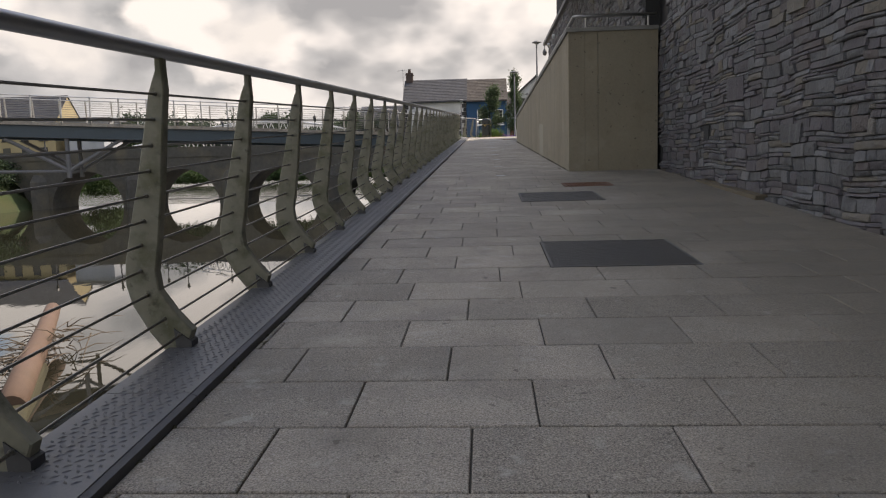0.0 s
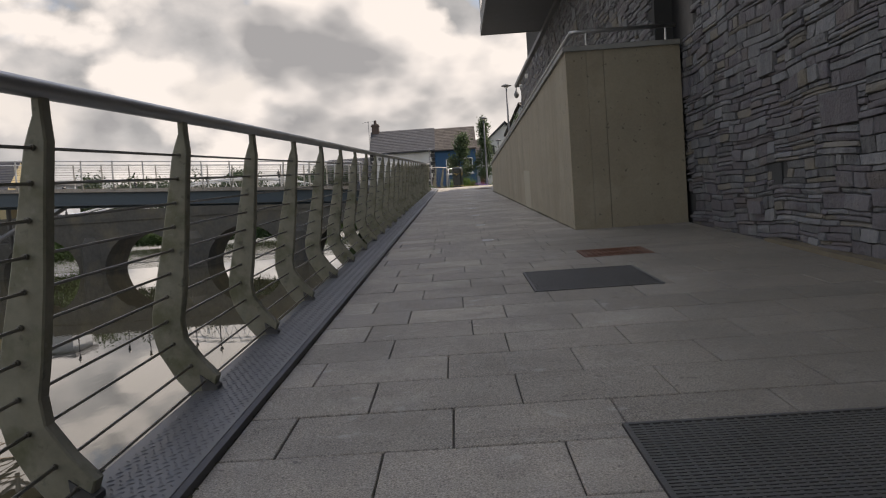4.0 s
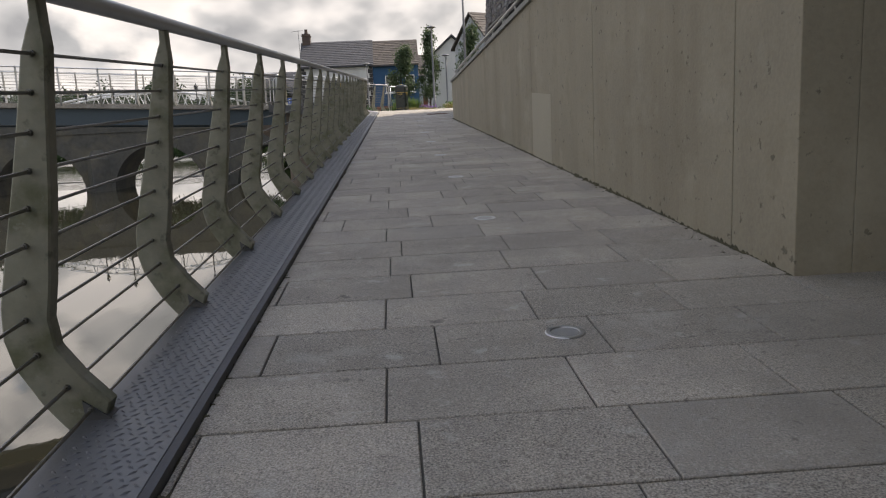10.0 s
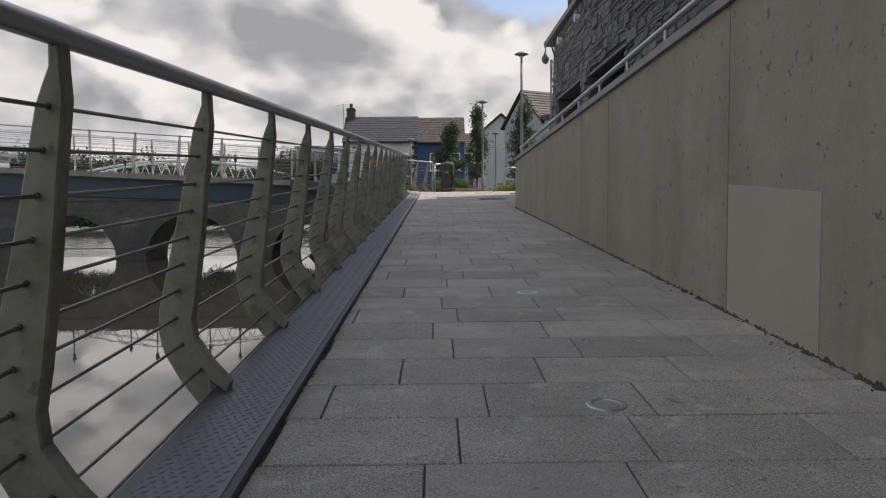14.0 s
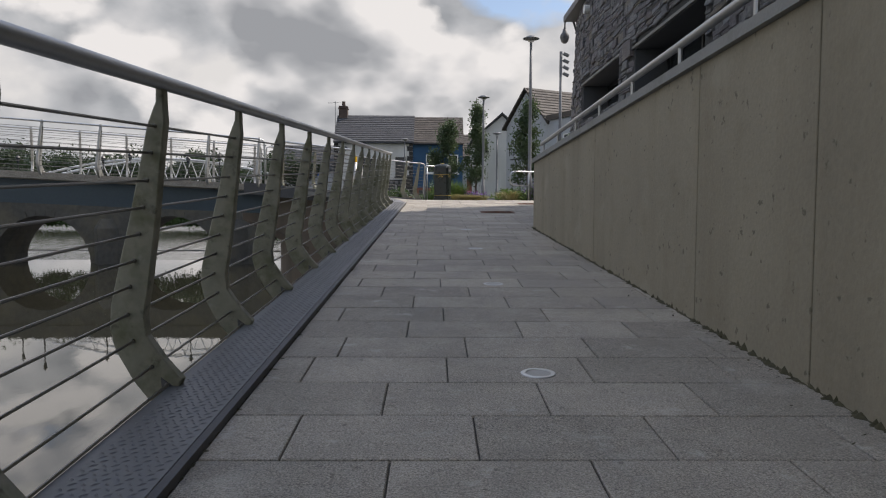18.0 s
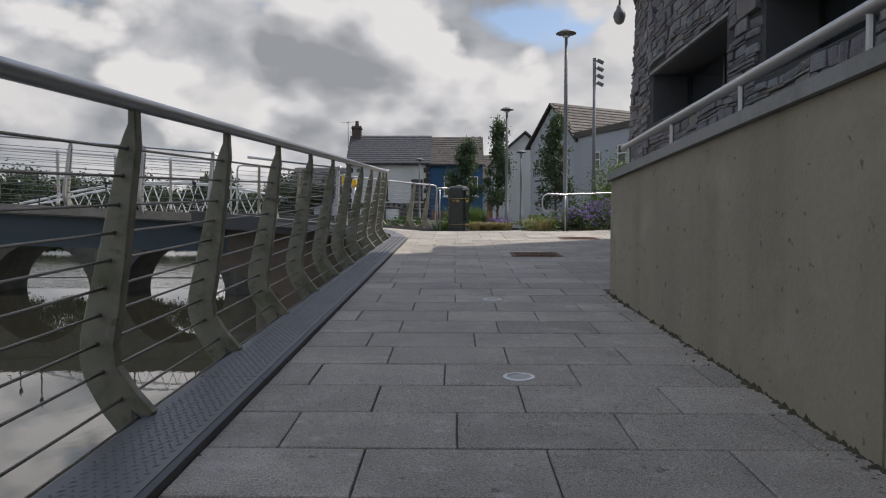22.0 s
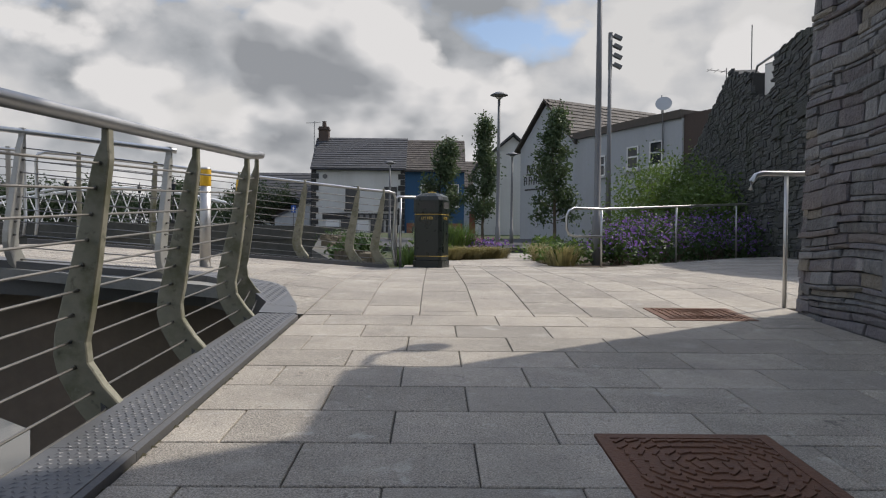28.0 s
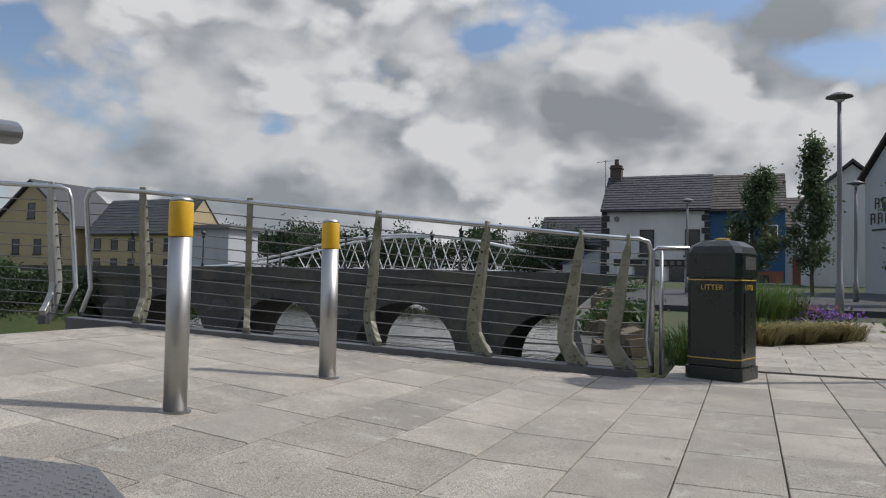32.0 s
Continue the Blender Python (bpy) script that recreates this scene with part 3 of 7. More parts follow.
# ---- old stone bridge ----
def old_bridge():
    y0, y1, parapet = 96.0, 102.5, 4.25
    pts = [(-170, -6.0)]
    for cx in (-67.5, -54, -40.5, -27, -13.5):
        r = 5.1 if cx != -13.5 else 4.6
        pts += [(cx - r, -6.0)] + [(x, z) for x, z in arc(cx, WATER_Z - 0.1, r, 180, 0, 20)] + [(cx + r, -6.0)]
    pts += [(-6.5, -6.0), (-6.5, parapet), (-20, parapet + 0.15), (-47, parapet + 0.2), (-75, parapet), (-170, parapet - 0.2)]
    br = thing("stone_bridge", "old dark stone road bridge with round arches over the river", "bridge")
    w = Mesher()
    w.prism([(x, y0, z) for x, z in pts], (0, y1 - y0, 0))
    w.obj("bridge_wall", OLDSTONE, br)
    for cx in (-60.75, -47.25, -33.75, -20.25):
        c = Mesher()
        c.prism([(cx - 1.3, y0 + 0.02, -6), (cx, y0 - 2.0, -6), (cx + 1.3, y0 + 0.02, -6)], (0, 0, 6.2))
        c.prism([(cx - 1.3, y0 + 0.02, 0.2), (cx, y0 - 2.0, 0.2), (cx + 1.3, y0 + 0.02, 0.2)], (0, 1.0, 1.0))
        c.obj("cutwater", OLDSTONE, br)
    c = Mesher()
    c.box(-75, -6.5, y0 - 0.12, y0 + 0.5, parapet - 1.15, parapet - 0.95)
    c.obj("string_course", OLDSTONE, br)
    for cx in (-54, -40.5, -27, -13.5):
        for k in range(17):
            a0, a1 = 180 - k * 180 / 17 - 0.6, 180 - (k + 1) * 180 / 17 + 0.6
            r0, r1 = (5.1, 5.7) if cx != -13.5 else (4.6, 5.2)
            p = [(cx + r * math.cos(radians(a)), y0 - 0.06, WATER_Z - 0.1 + r * math.sin(radians(a))) for r, a in ((r0, a0), (r0, a1), (r1, a1), (r1, a0))]
            v = Mesher()
            v.prism(p[::-1], (0, 0.3, 0))
            v.obj("voussoir", OLDSTONE, br)
    return br


old_bridge()


# ---- footbridge ----
def along(start, run, off, z):
    p = start + BRIDGE_DIR * run + BRIDGE_N * off
    return (p.x, p.y, z)


def footbridge():
    fb = thing("footbridge", "pedestrian footbridge with blue-grey steel girder and pale deck", "footbridge")
    end, off_far = 62.0, 4.3
    deck = Mesher()
    for a, b in ((3.25, 30), (30, end)):
        za, zb = deck_z(a), deck_z(b)
        deck.hexa([along(NEAR0, a, -off_far, za - 0.16), along(NEAR0, b, -off_far, zb - 0.16), along(NEAR0, b, 0.1, zb - 0.16), along(NEAR0, a, 0.1, za - 0.16),
                   along(NEAR0, a, -off_far, za), along(NEAR0, b, -off_far, zb), along(NEAR0, b, 0.1, zb), along(NEAR0, a, 0.1, za)])
    deck.obj("deck", PAVE, fb)
    for off in (-0.02, -off_far + 0.3):
        gd, fl_ = Mesher(), Mesher()
        for a, b in ((2.6, 30), (30, end)):
            za, zb = deck_z(a) - 0.162, deck_z(b) - 0.162
            gd.hexa([along(NEAR0, a, off - 0.3, za - 0.5), along(NEAR0, b, off - 0.3, zb - 0.5), along(NEAR0, b, off, zb - 0.5), along(NEAR0, a, off, za - 0.5),
                     along(NEAR0, a, off - 0.3, za), along(NEAR0, b, off - 0.3, zb), along(NEAR0, b, off, zb), along(NEAR0, a, off, za)])
            fl_.hexa([along(NEAR0, a, off - 0.34, za - 0.56), along(NEAR0, b, off - 0.34, zb - 0.56), along(NEAR0, b, off + 0.06, zb - 0.56), along(NEAR0, a, off + 0.06, za - 0.56),
                     along(NEAR0, a, off - 0.34, za - 0.5), along(NEAR0, b, off - 0.34, zb - 0.5), along(NEAR0, b, off + 0.06, zb - 0.5), along(NEAR0, a, off + 0.06, za - 0.5)])
        gd.obj("girder", BLUEG, fb)
        fl_.obj("flange", BLUEG, fb)
    for off in (-0.15, -off_far + 0.25):
        for run in (19.0, 44.0):
            st = Mesher()
            zt = deck_z(run) - 0.7
            for dr in (-2.6, 2.6):
                st.tube([along(NEAR0, run, off, 1.65), along(NEAR0, run + dr, off, zt)], 0.09, 8)
            st.tube([along(NEAR0, run, off, 1.3), along(NEAR0, run, off, zt)], 0.11, 8)
            st.tube([along(NEAR0, run - 0.2, off, 1.62), along(NEAR0, run + 12.0, off, 1.85)], 0.07, 8)
            st.obj("strut", GALV, fb)
    return fb


footbridge()

# abutment under the footbridge's landing
g = Mesher()
ring = [along(NEAR0, 1.55, -4.4, -5), along(NEAR0, 1.55, -0.06, -5), along(NEAR0, -0.3, -0.04, -5), (-0.5, 38.2, -5), (-0.1, 44.3, -5)]
g.v = ring + [(x, y, surf(x, y) - 0.16) for x, y, z in ring]
g.f = [(4, 3, 2, 1, 0), (5, 6, 7, 8, 9)] + [(k, (k + 1) % 5, 5 + (k + 1) % 5, 5 + k) for k in range(5)]
g.m = [0] * 7
# bracket that carries the girder's end, undercut towards the water
foot = [along(NEAR0, 2.75, -4.4, 2.24), along(NEAR0, 2.75, -0.06, 2.24), along(NEAR0, 1.548, -0.06, 1.58), along(NEAR0, 1.548, -4.4, 1.58)]
g.hexa(foot + [(x, y, surf(x, y) - 0.16) for x, y, z in foot])
tagged(g.obj("wall_abutment", ABUT), "brown rendered abutment wall under the footbridge landing", "wall", kind="structure")
# landing slab that carries the footbridge's first panel
g = Mesher()
g.hexa([(-0.2, 44.2, 2.72), (-4.35, 42.6, rise(-4.35) - 0.10), (-4.35, 38.1, rise(-4.35) - 0.10), (-0.55, 38.75, 2.76),
        (-0.2, 44.2, rise(-0.2) - 0.03), (-4.35, 42.6, rise(-4.35) - 0.03), (-4.35, 38.1, rise(-4.35) - 0.03), (-0.55, 38.75, rise(-0.55) - 0.05)])
tagged(g.obj("footbridge_landing", COPE), "pale concrete landing slab of the footbridge", "slab", kind="structure")

# ---- building on the river side ----
def block(name, mat, label, *boxes, kind="structure", category="wall"):
    b = Mesher()
    for bx in boxes:
        b.box(*bx)
    return tagged(b.obj(name, mat), label, category, kind=kind)


W1, W2 = (32.85, 36.2, 4.72, 5.55), (28.4, 31.75, 4.6, 5.47)
DOOR = (11.9, 13.75, 4.02, 6.2)
WALL_T = 0.42


def stone_building():
    """Core walls of the building with its recessed windows and upper doorway left open."""
    x0, x1 = STONE_X + 0.05, STONE_X + WALL_T
    core = Mesher()
    core.box(x0, x1, -16, DOOR[0], -1, 10.5)
    core.box(x0, x1, DOOR[0], DOOR[1], -1, DOOR[2])
    core.box(x0, x1, DOOR[0], DOOR[1], DOOR[3], 10.5)
    core.box(x0, x1, DOOR[1], W2[0], -1, 7.5)
    for a in (W2, W1):
        core.box(x0, x1, a[0], a[1], -1, a[2])
        core.box(x0, x1, a[0], a[1], a[3], 7.5)
    core.box(x0, x1, W2[1], W1[0], -1, 7.5)
    core.box(x0 + 0.5, x1 + 0.5, DOOR[1], 37.5, 7.5, 10.6)
    core.box(x1 + 0.5, 14, 37.1, 37.5, 7.67, 10.6)
    core.hexa([(x0, W1[1], -1), (x1, W1[1], -1), (x1, STONE_END - 0.05, -1), (x0, STONE_END - 0.05, -1),
               (x0, W1[1], 7.5), (x1, W1[1], 7.5), (x1 + 0.22, STONE_END - 0.05, 7.5), (x0 + 0.22, STONE_END - 0.05, 7.5)])
    core.hexa([(x1, STONE_END - 0.45, -1), (14, STONE_END - 0.45, -1), (14, STONE_END - 0.05, -1), (x1, STONE_END - 0.05, -1),
               (x1 + 0.22, STONE_END - 0.45, 7.5), (14, STONE_END - 0.45, 7.5), (14, STONE_END - 0.05, 7.5), (x1 + 0.22, STONE_END - 0.05, 7.5)])
    core.box(14, 14.4, -16, STONE_END, -1, 7.5)
    core.box(x1, 14, -16.4, -16, -1, 10.5)
    tagged(core.obj("wall_building", MORTAR), "dark mortar core of the slate-faced building wall", "wall", kind="structure")
    for a in (W1, W2):
        wd = thing("window", "recessed dark window in the slate wall", "window", kind="structure")
        wd.name = "window_1" if a is W1 else "window_2"
        pane = Mesher()
        dp = x1 + 0.3
        pane.box(dp - 0.06, dp - 0.05, a[0], a[1], a[2], a[3])
        pane.obj("pane", GLASS, wd)
        fr = Mesher()
        for y in (a[0], (a[0] + a[1]) / 2 - 0.03, a[1] - 0.06):
            fr.box(dp - 0.10, dp - 0.02, y, y + 0.06, a[2], a[3])
        for z in (a[2], a[3] - 0.06):
            fr.box(dp - 0.095, dp - 0.025, a[0] + 0.06, a[1] - 0.06, z, z + 0.06)
        fr.obj("window_frame", DARK, wd)
        for nm_, bx_ in (("reveal", (x1 + 0.002, dp, a[0] - 0.05, a[0] - 0.002, a[2] - 0.05, a[3] + 0.05)), ("reveal", (x1 + 0.002, dp, a[1] + 0.002, a[1] + 0.05, a[2] - 0.05, a[3] + 0.05)),
                         ("soffit", (x1 + 0.002, dp, a[0], a[1], a[3] + 0.002, a[3] + 0.05)), ("reveal_floor", (x1 + 0.002, dp, a[0], a[1], a[2] - 0.05, a[2] - 0.002))):
            rv = Mesher()
            rv.box(*bx_)
            rv.obj(nm_, REVEAL, wd)
        for ya_, yb_ in ((a[0] - 0.0, a[0] + 0.008), (a[1] - 0.008, a[1])):
            rv = Mesher()
            rv.box(x0, x1, ya_, yb_, a[2], a[3])
            rv.obj("jamb", REVEAL, wd)
        rv = Mesher()
        rv.box(x0, x1, a[0] + 0.008, a[1] - 0.008, a[3] - 0.008, a[3])
        rv.obj("soffit", REVEAL, wd)
        sl = Mesher()
        sl.box(x0 + 0.01, x1 - 0.1, a[0] + 0.01, a[1] - 0.01, a[2] - 0.06, a[2] + 0.01)
        sl.obj("window_sill", REVEAL, wd)
        lt = Mesher()
        lt.box(x0 - 0.035, x1 - 0.1, a[0] - 0.1, a[1] + 0.1, a[3] + 0.004, a[3] + 0.05)
        lt.obj("lintel", COPE, wd, "thin grey lintel edge")
    dr = thing("doorway", "dark recessed upper doorway in the slate wall", "door", kind="structure")
    p = Mesher()
    p.box(x1 - 0.08, x1 - 0.03, DOOR[0], DOOR[1], DOOR[2], DOOR[3])
    p.obj("door_panel", DARK, dr)
    dr.name = "door_1"
    # flat roof with eaves fascia
    rf = Mesher()
    rf.box(STONE_X - 0.1, 14.6, DOOR[1], STONE_END + 0.04, 7.52, 7.66)
    tagged(rf.obj("roof_low", GALV), "grey metal roof edge over the slate wall", "roof", kind="structure")
    rf = Mesher()
    rf.box(STONE_X - 0.16, 14.6, -16.5, 37.6, 10.62, 10.8)
    rf.box(1.86, STONE_X - 0.165, -16.5, 27.4, 10.62, 10.8)
    tagged(rf.obj("roof_high", GALV), "grey metal roof over the taller part", "roof", kind="structure")
    # upper storey that projects over the walkway
    bay = thing("projecting_storey", "grey metal-clad upper storey projecting from the slate building over the path", "upper storey")
    y0, y1 = -16.0, 27.3
    b = Mesher()
    b.box(1.98, STONE_X + 0.5, y0, y1, 7.97, 10.6)
    b.obj("cladding", GALV, bay, bevel=0.02)
    b = Mesher()
    b.box(2.0, STONE_X + 0.04, y0, y1 - 0.02, 7.70, 7.966)
    b.obj("soffit", GALV, bay)
    b = Mesher()
    b.box(1.95, 1.998, y0, y1 + 0.03, 7.68, 7.968)
    b.box(2.0, STONE_X - 0.12, y1 - 0.018, y1 + 0.03, 7.68, 7.968)
    b.obj("edge_trim", COPE, bay, "pale metal trim along the lower edge")
    for k in range(12):
        y = y1 - 1.9 - 3.4 * k
        b = Mesher()
        b.box(1.965, 1.977, y, y + 1.05, 8.3, 9.8)
        b.obj("pane", GLASS, bay)


stone_building()


# ---- concrete ramp wall ----
def conc_top(y):
    return 3.93 - 0.030 * (y - CONC_Y0)


def concrete_wall():
    cw = thing("wall_concrete", "board-marked buff concrete wall beside the ramp, stained at the foot", "wall", kind="structure")
    joints = [CONC_Y0, 12.98, 15.86, 18.82, 22.02, 23.43, 26.26, CONC_Y1]
    for a, b in zip(joints, joints[1:]):
        p = Mesher()
        gap = 0.005
        ya, yb = a + (gap if a > CONC_Y0 else 0), b - (gap if b < CONC_Y1 else 0)
        p.hexa([(wall_x(ya), ya, floor_z(ya) - 0.3), (wall_x(ya) + 0.3, ya, floor_z(ya) - 0.3), (wall_x(yb) + 0.3, yb, floor_z(yb) - 0.3), (wall_x(yb), yb, floor_z(yb) - 0.3),
                (wall_x(ya), ya, conc_top(ya)), (wall_x(ya) + 0.3, ya, conc_top(ya)), (wall_x(yb) + 0.3, yb, conc_top(yb)), (wall_x(yb), yb, conc_top(yb))])
        p.obj("panel", CONC, cw, bevel=0.006)
    x0 = wall_x(CONC_Y0)
    for a, b in ((x0 + 0.302, 2.957), (2.963, STONE_X - 0.02)):
        p = Mesher()
        p.box(a, b, CONC_Y0, CONC_Y0 + 0.3, floor_z(CONC_Y0) - 0.3, conc_top(CONC_Y0))
        p.obj("panel", CONC, cw, bevel=0.005)
    p = Mesher()
    p.box(wall_x(CONC_Y0) + 0.02, STONE_X - 0.02, CONC_Y0 + 0.25, CONC_Y1 - 0.02, 1.0, 2.2)
    p.obj("core", MORTAR, cw)
    c = Mesher()
    a, b, t, o = CONC_Y0 - 0.03, CONC_Y1 + 0.03, 0.07, 0.035
    c.hexa([(wall_x(a) - o, a, conc_top(a) + 0.002), (wall_x(a) + 0.335, a, conc_top(a) + 0.002), (wall_x(b) + 0.335, b, conc_top(b) + 0.002), (wall_x(b) - o, b, conc_top(b) + 0.002),
            (wall_x(a) - o, a, conc_top(a) + t), (wall_x(a) + 0.335, a, conc_top(a) + t), (wall_x(b) + 0.335, b, conc_top(b) + t), (wall_x(b) - o, b, conc_top(b) + t)])
    c.box(x0 + 0.336, STONE_X - 0.02, CONC_Y0 - 0.03, CONC_Y0 + 0.335, conc_top(CONC_Y0) + 0.002, conc_top(CONC_Y0) + t)
    c.obj("coping", COPE, cw, "grey precast coping")
    pt = Mesher()
    pt.hexa([(wall_x(17.66) - 0.004, 17.66, floor_z(17.66) + 0.0), (wall_x(17.66) + 0.02, 17.66, floor_z(17.66)), (wall_x(18.80) + 0.02, 18.80, floor_z(18.80)), (wall_x(18.80) - 0.004, 18.80, floor_z(18.80)),
             (wall_x(17.66) - 0.004, 17.66, 2.5), (wall_x(17.66) + 0.02, 17.66, 2.5), (wall_x(18.80) + 0.02, 18.80, 2.57), (wall_x(18.80) - 0.004, 18.80, 2.57)])
    pt.obj("patch", PATCH, cw, "paler repaired concrete patch")
    # low steel rail on the coping
    rl = thing("coping_rail", "low stainless steel tube rail fixed on the concrete coping", "handrail")
    t = Mesher()
    top = [(wall_x(y) + 0.12, y, conc_top(y) + 0.30) for y in (CONC_Y0 + 0.12, 21.0, CONC_Y1 + 0.02)]
    t.tube([(STONE_X - 0.03, CONC_Y0 + 0.12, conc_top(CONC_Y0) + 0.30), (x0 + 0.2, CONC_Y0 + 0.12, conc_top(CONC_Y0) + 0.30)] + top, 0.03, 12)
    t.obj("rail", BRUSHED, rl, smooth=True)
    ys = [CONC_Y1 - 0.17 - 1.22 * k for k in range(15)]
    spots = [(wall_x(y) + 0.12, y, conc_top(y) + 0.06) for y in ys] + [(x, CONC_Y0 + 0.12, conc_top(CONC_Y0) + 0.06) for x in (2.75, 3.9)]
    leg = Mesher()
    leg.tube([(0, 0, 0), (0, 0, 0.235)], 0.017, 8)
    lm = leg.mesh("rail_leg", BRUSHED)
    for s in spots:
        o = new("leg", lm)
        o.location = s
        o.parent = rl


concrete_wall()


# ---- river railings ----
POST_IN = ((-0.004, 1.315), (-0.002, 1.22), (0.002, 1.15), (-0.020, 0.95), (-0.045, 0.70), (-0.078, 0.45), (-0.098, 0.34), (-0.088, 0.25), (-0.02, 0.15), (0.055, 0.065))
POST_OUT = ((0.02, -0.03), (-0.08, -0.03), (-0.15, 0.06), (-0.222, 0.19), (-0.243, 0.28), (-0.238, 0.38), (-0.2, 0.55), (-0.155, 0.74), (-0.11, 0.95), (-0.074, 1.13), (-0.052, 1.19), (-0.036, 1.23), (-0.034, 1.315))
CABLE_H = [1.13, 1.02, 0.905, 0.793, 0.682, 0.57, 0.46, 0.342, 0.23, 0.12, 0.045]


def cable_dx(h):
    hs = [(0.04, 0.0), (0.16, -0.105), (0.27, -0.168), (0.41, -0.165), (0.72, -0.105), (1.15, -0.036)]
    for (a, u), (b, v) in zip(hs, hs[1:]):
        if a <= h <= b:
            return u + (v - u) * (h - a) / (b - a)
    return 0.0


def post_mesh(body):
    p = Mesher()
    prof = [(x, -0.03, z) for x, z in POST_IN + POST_OUT]
    p.prism(prof[::-1], (0, 0.06, 0))
    p.slot = 1
    for h in CABLE_H:
        dx = cable_dx(h)
        for s in (-1, 1):
            p.tube([(dx, s * 0.028, h), (dx, s * 0.044, h)], 0.010, 8)
            p.tube([(dx, s * 0.044, h), (dx, s * 0.052, h)], 0.0065, 6)
    p.slot = 2
    p.hexa([(-0.02, -0.036, -0.06), (0.05, -0.036, -0.06), (0.05, 0.036, -0.06), (-0.02, 0.036, -0.06), (-0.03, -0.036, 0.075), (0.05, -0.036, 0.015), (0.05, 0.036, 0.015), (-0.03, 0.036, 0.075)])
    me = p.mesh("railing_post", [body, CABLE, LIP])
    bm = bmesh.new()
    bm.from_mesh(me)
    sharp = [e for e in bm.edges if len(e.link_faces) == 2 and e.calc_face_angle(0) > 1.2 and e.calc_length() > 0.02 and all(f.material_index == 0 for f in e.link_faces)]
    bmesh.ops.bevel(bm, geom=sharp, offset=0.006, segments=1, affect="EDGES")
    bm.to_mesh(me)
    bm.free()
    return me


POST, POST_PALE = post_mesh(POSTM), post_mesh(POSTG)


def railing(label, foot, inward, spots, rail_r=0.032, rail_mat=DULL, ends=(0.0, 0.0), high=1.345, cables=CABLE_H, loops=False, tail=None, extra=None, post=None, face=None):
    """foot(s): the rail's foot at the run s; inward(s): the level way to the walked side; spots: runs of the posts."""
    rt = thing("railing", label, "railing", group="river railings")
    for s in spots:
        p, w = foot(s), inward(s)
        o = new("post", post or POST)
        w = face(s) if face else w
        o.matrix_basis = Matrix.Translation(p) @ Matrix.Rotation(math.atan2(w.y, w.x), 4, "Z")
        o.parent = rt
    if extra:
        o = new("post", post or POST)
        o.matrix_basis = Matrix.Translation(extra[0]) @ Matrix.Rotation(math.atan2(extra[1].y, extra[1].x), 4, "Z")
        o.parent = rt
    runs = [spots[0] - ends[0]] + list(spots) + [spots[-1] + ends[1]]
    t = Mesher()
    up = Vector((0, 0, high))
    line = [Vector(foot(s)) + up - inward(s) * 0.018 for s in runs]
    if tail:
        line = line[:-1] + [Vector(p) for p in tail]
    if loops:
        low = Vector((0, 0, 0.06))
        a, b = Vector(foot(runs[0])), Vector(foot(runs[-1]))
        ia, ib = inward(runs[0]), inward(runs[-1])
        da, db = (line[1] - line[0]).normalized(), (line[-1] - line[-2]).normalized()
        line = [a + low, a - ia * 0.17 + Vector((0, 0, 0.3)), line[0] - Vector((0, 0, 0.12)), line[0] - Vector((0, 0, 0.03)) + da * 0.03, line[0] + da * 0.12] + line[1:-1] + \
               [line[-1] - db * 0.12, line[-1] - Vector((0, 0, 0.03)) - db * 0.03, line[-1] - Vector((0, 0, 0.12)), b - ib * 0.17 + Vector((0, 0, 0.3)), b + low]
    t.tube(line, rail_r, 12)
    t.obj("handrail", rail_mat, rt, smooth=True)
    for h in cables:
        c = Mesher()
        c.tube([Vector(foot(s)) + inward(s) * cable_dx(h) + Vector((0, 0, h)) for s in (spots if not loops else runs)] + ([extra[0] + extra[1] * cable_dx(h) + Vector((0, 0, h))] if extra else []), 0.006, 6)
        c.obj("cable", CABLE, rt)
    return rt


POST_Y = [1.5 + 1.2 * k for k in range(-9, 31)]
railing("weathered plate-post cable railing along the river edge of the ramp", lambda s: Vector((rail_x(s), s, floor_z(s) + 0.055 - 0.0026 * (s - 1.5))),
        lambda s: Vector((1, 0, 0)), POST_Y, ends=(0.6, 0.96), high=1.313, tail=[(-0.50, 38.0, 4.075), (-0.575, 38.3, 4.105), (-0.68, 38.62, 4.145)], extra=(Vector((-0.62, 38.43, 2.785)), Vector((0.93, 0.36, 0)).normalized()))


def near_foot(s):
    p = NEAR0 + BRIDGE_DIR * s
    return Vector((p.x, p.y, rise(p.x) - 0.08))


def far_foot(s):
    p = FAR0 + BRIDGE_DIR * s
    return Vector((p.x, p.y, rise(p.x) + 0.03))


railing("stainless cable railing on the footbridge's near side", near_foot, lambda s: -BRIDGE_N, [0.35 + 1.25 * k for k in range(2)], rail_mat=STEEL, rail_r=0.026, ends=(0.06, 0.6), high=1.28, post=POST_PALE, face=lambda s: Vector((0.12, 0.99, 0)))
railing("long stainless cable railing on the footbridge's near side", near_foot, lambda s: -BRIDGE_N, [2.85 + 1.25 * k for k in range(46)], rail_mat=STEEL, rail_r=0.024, ends=(0.12, 0.3), high=1.28, loops=True, post=POST_PALE, face=lambda s: Vector((0.12, 0.99, 0)) if s < 8 else -BRIDGE_N)
railing("stainless cable railing from the bin to the footbridge", far_foot, lambda s: BRIDGE_N, [-0.45, 0.0, 0.9, 1.95, 3.2, 4.25], rail_mat=STEEL, rail_r=0.024, ends=(0.2, 0.55), high=1.27, loops=True, face=lambda s: Vector((math.cos(radians(-14.5 * (s + 0.45))), math.sin(radians(-14.5 * (s + 0.45))), 0)))
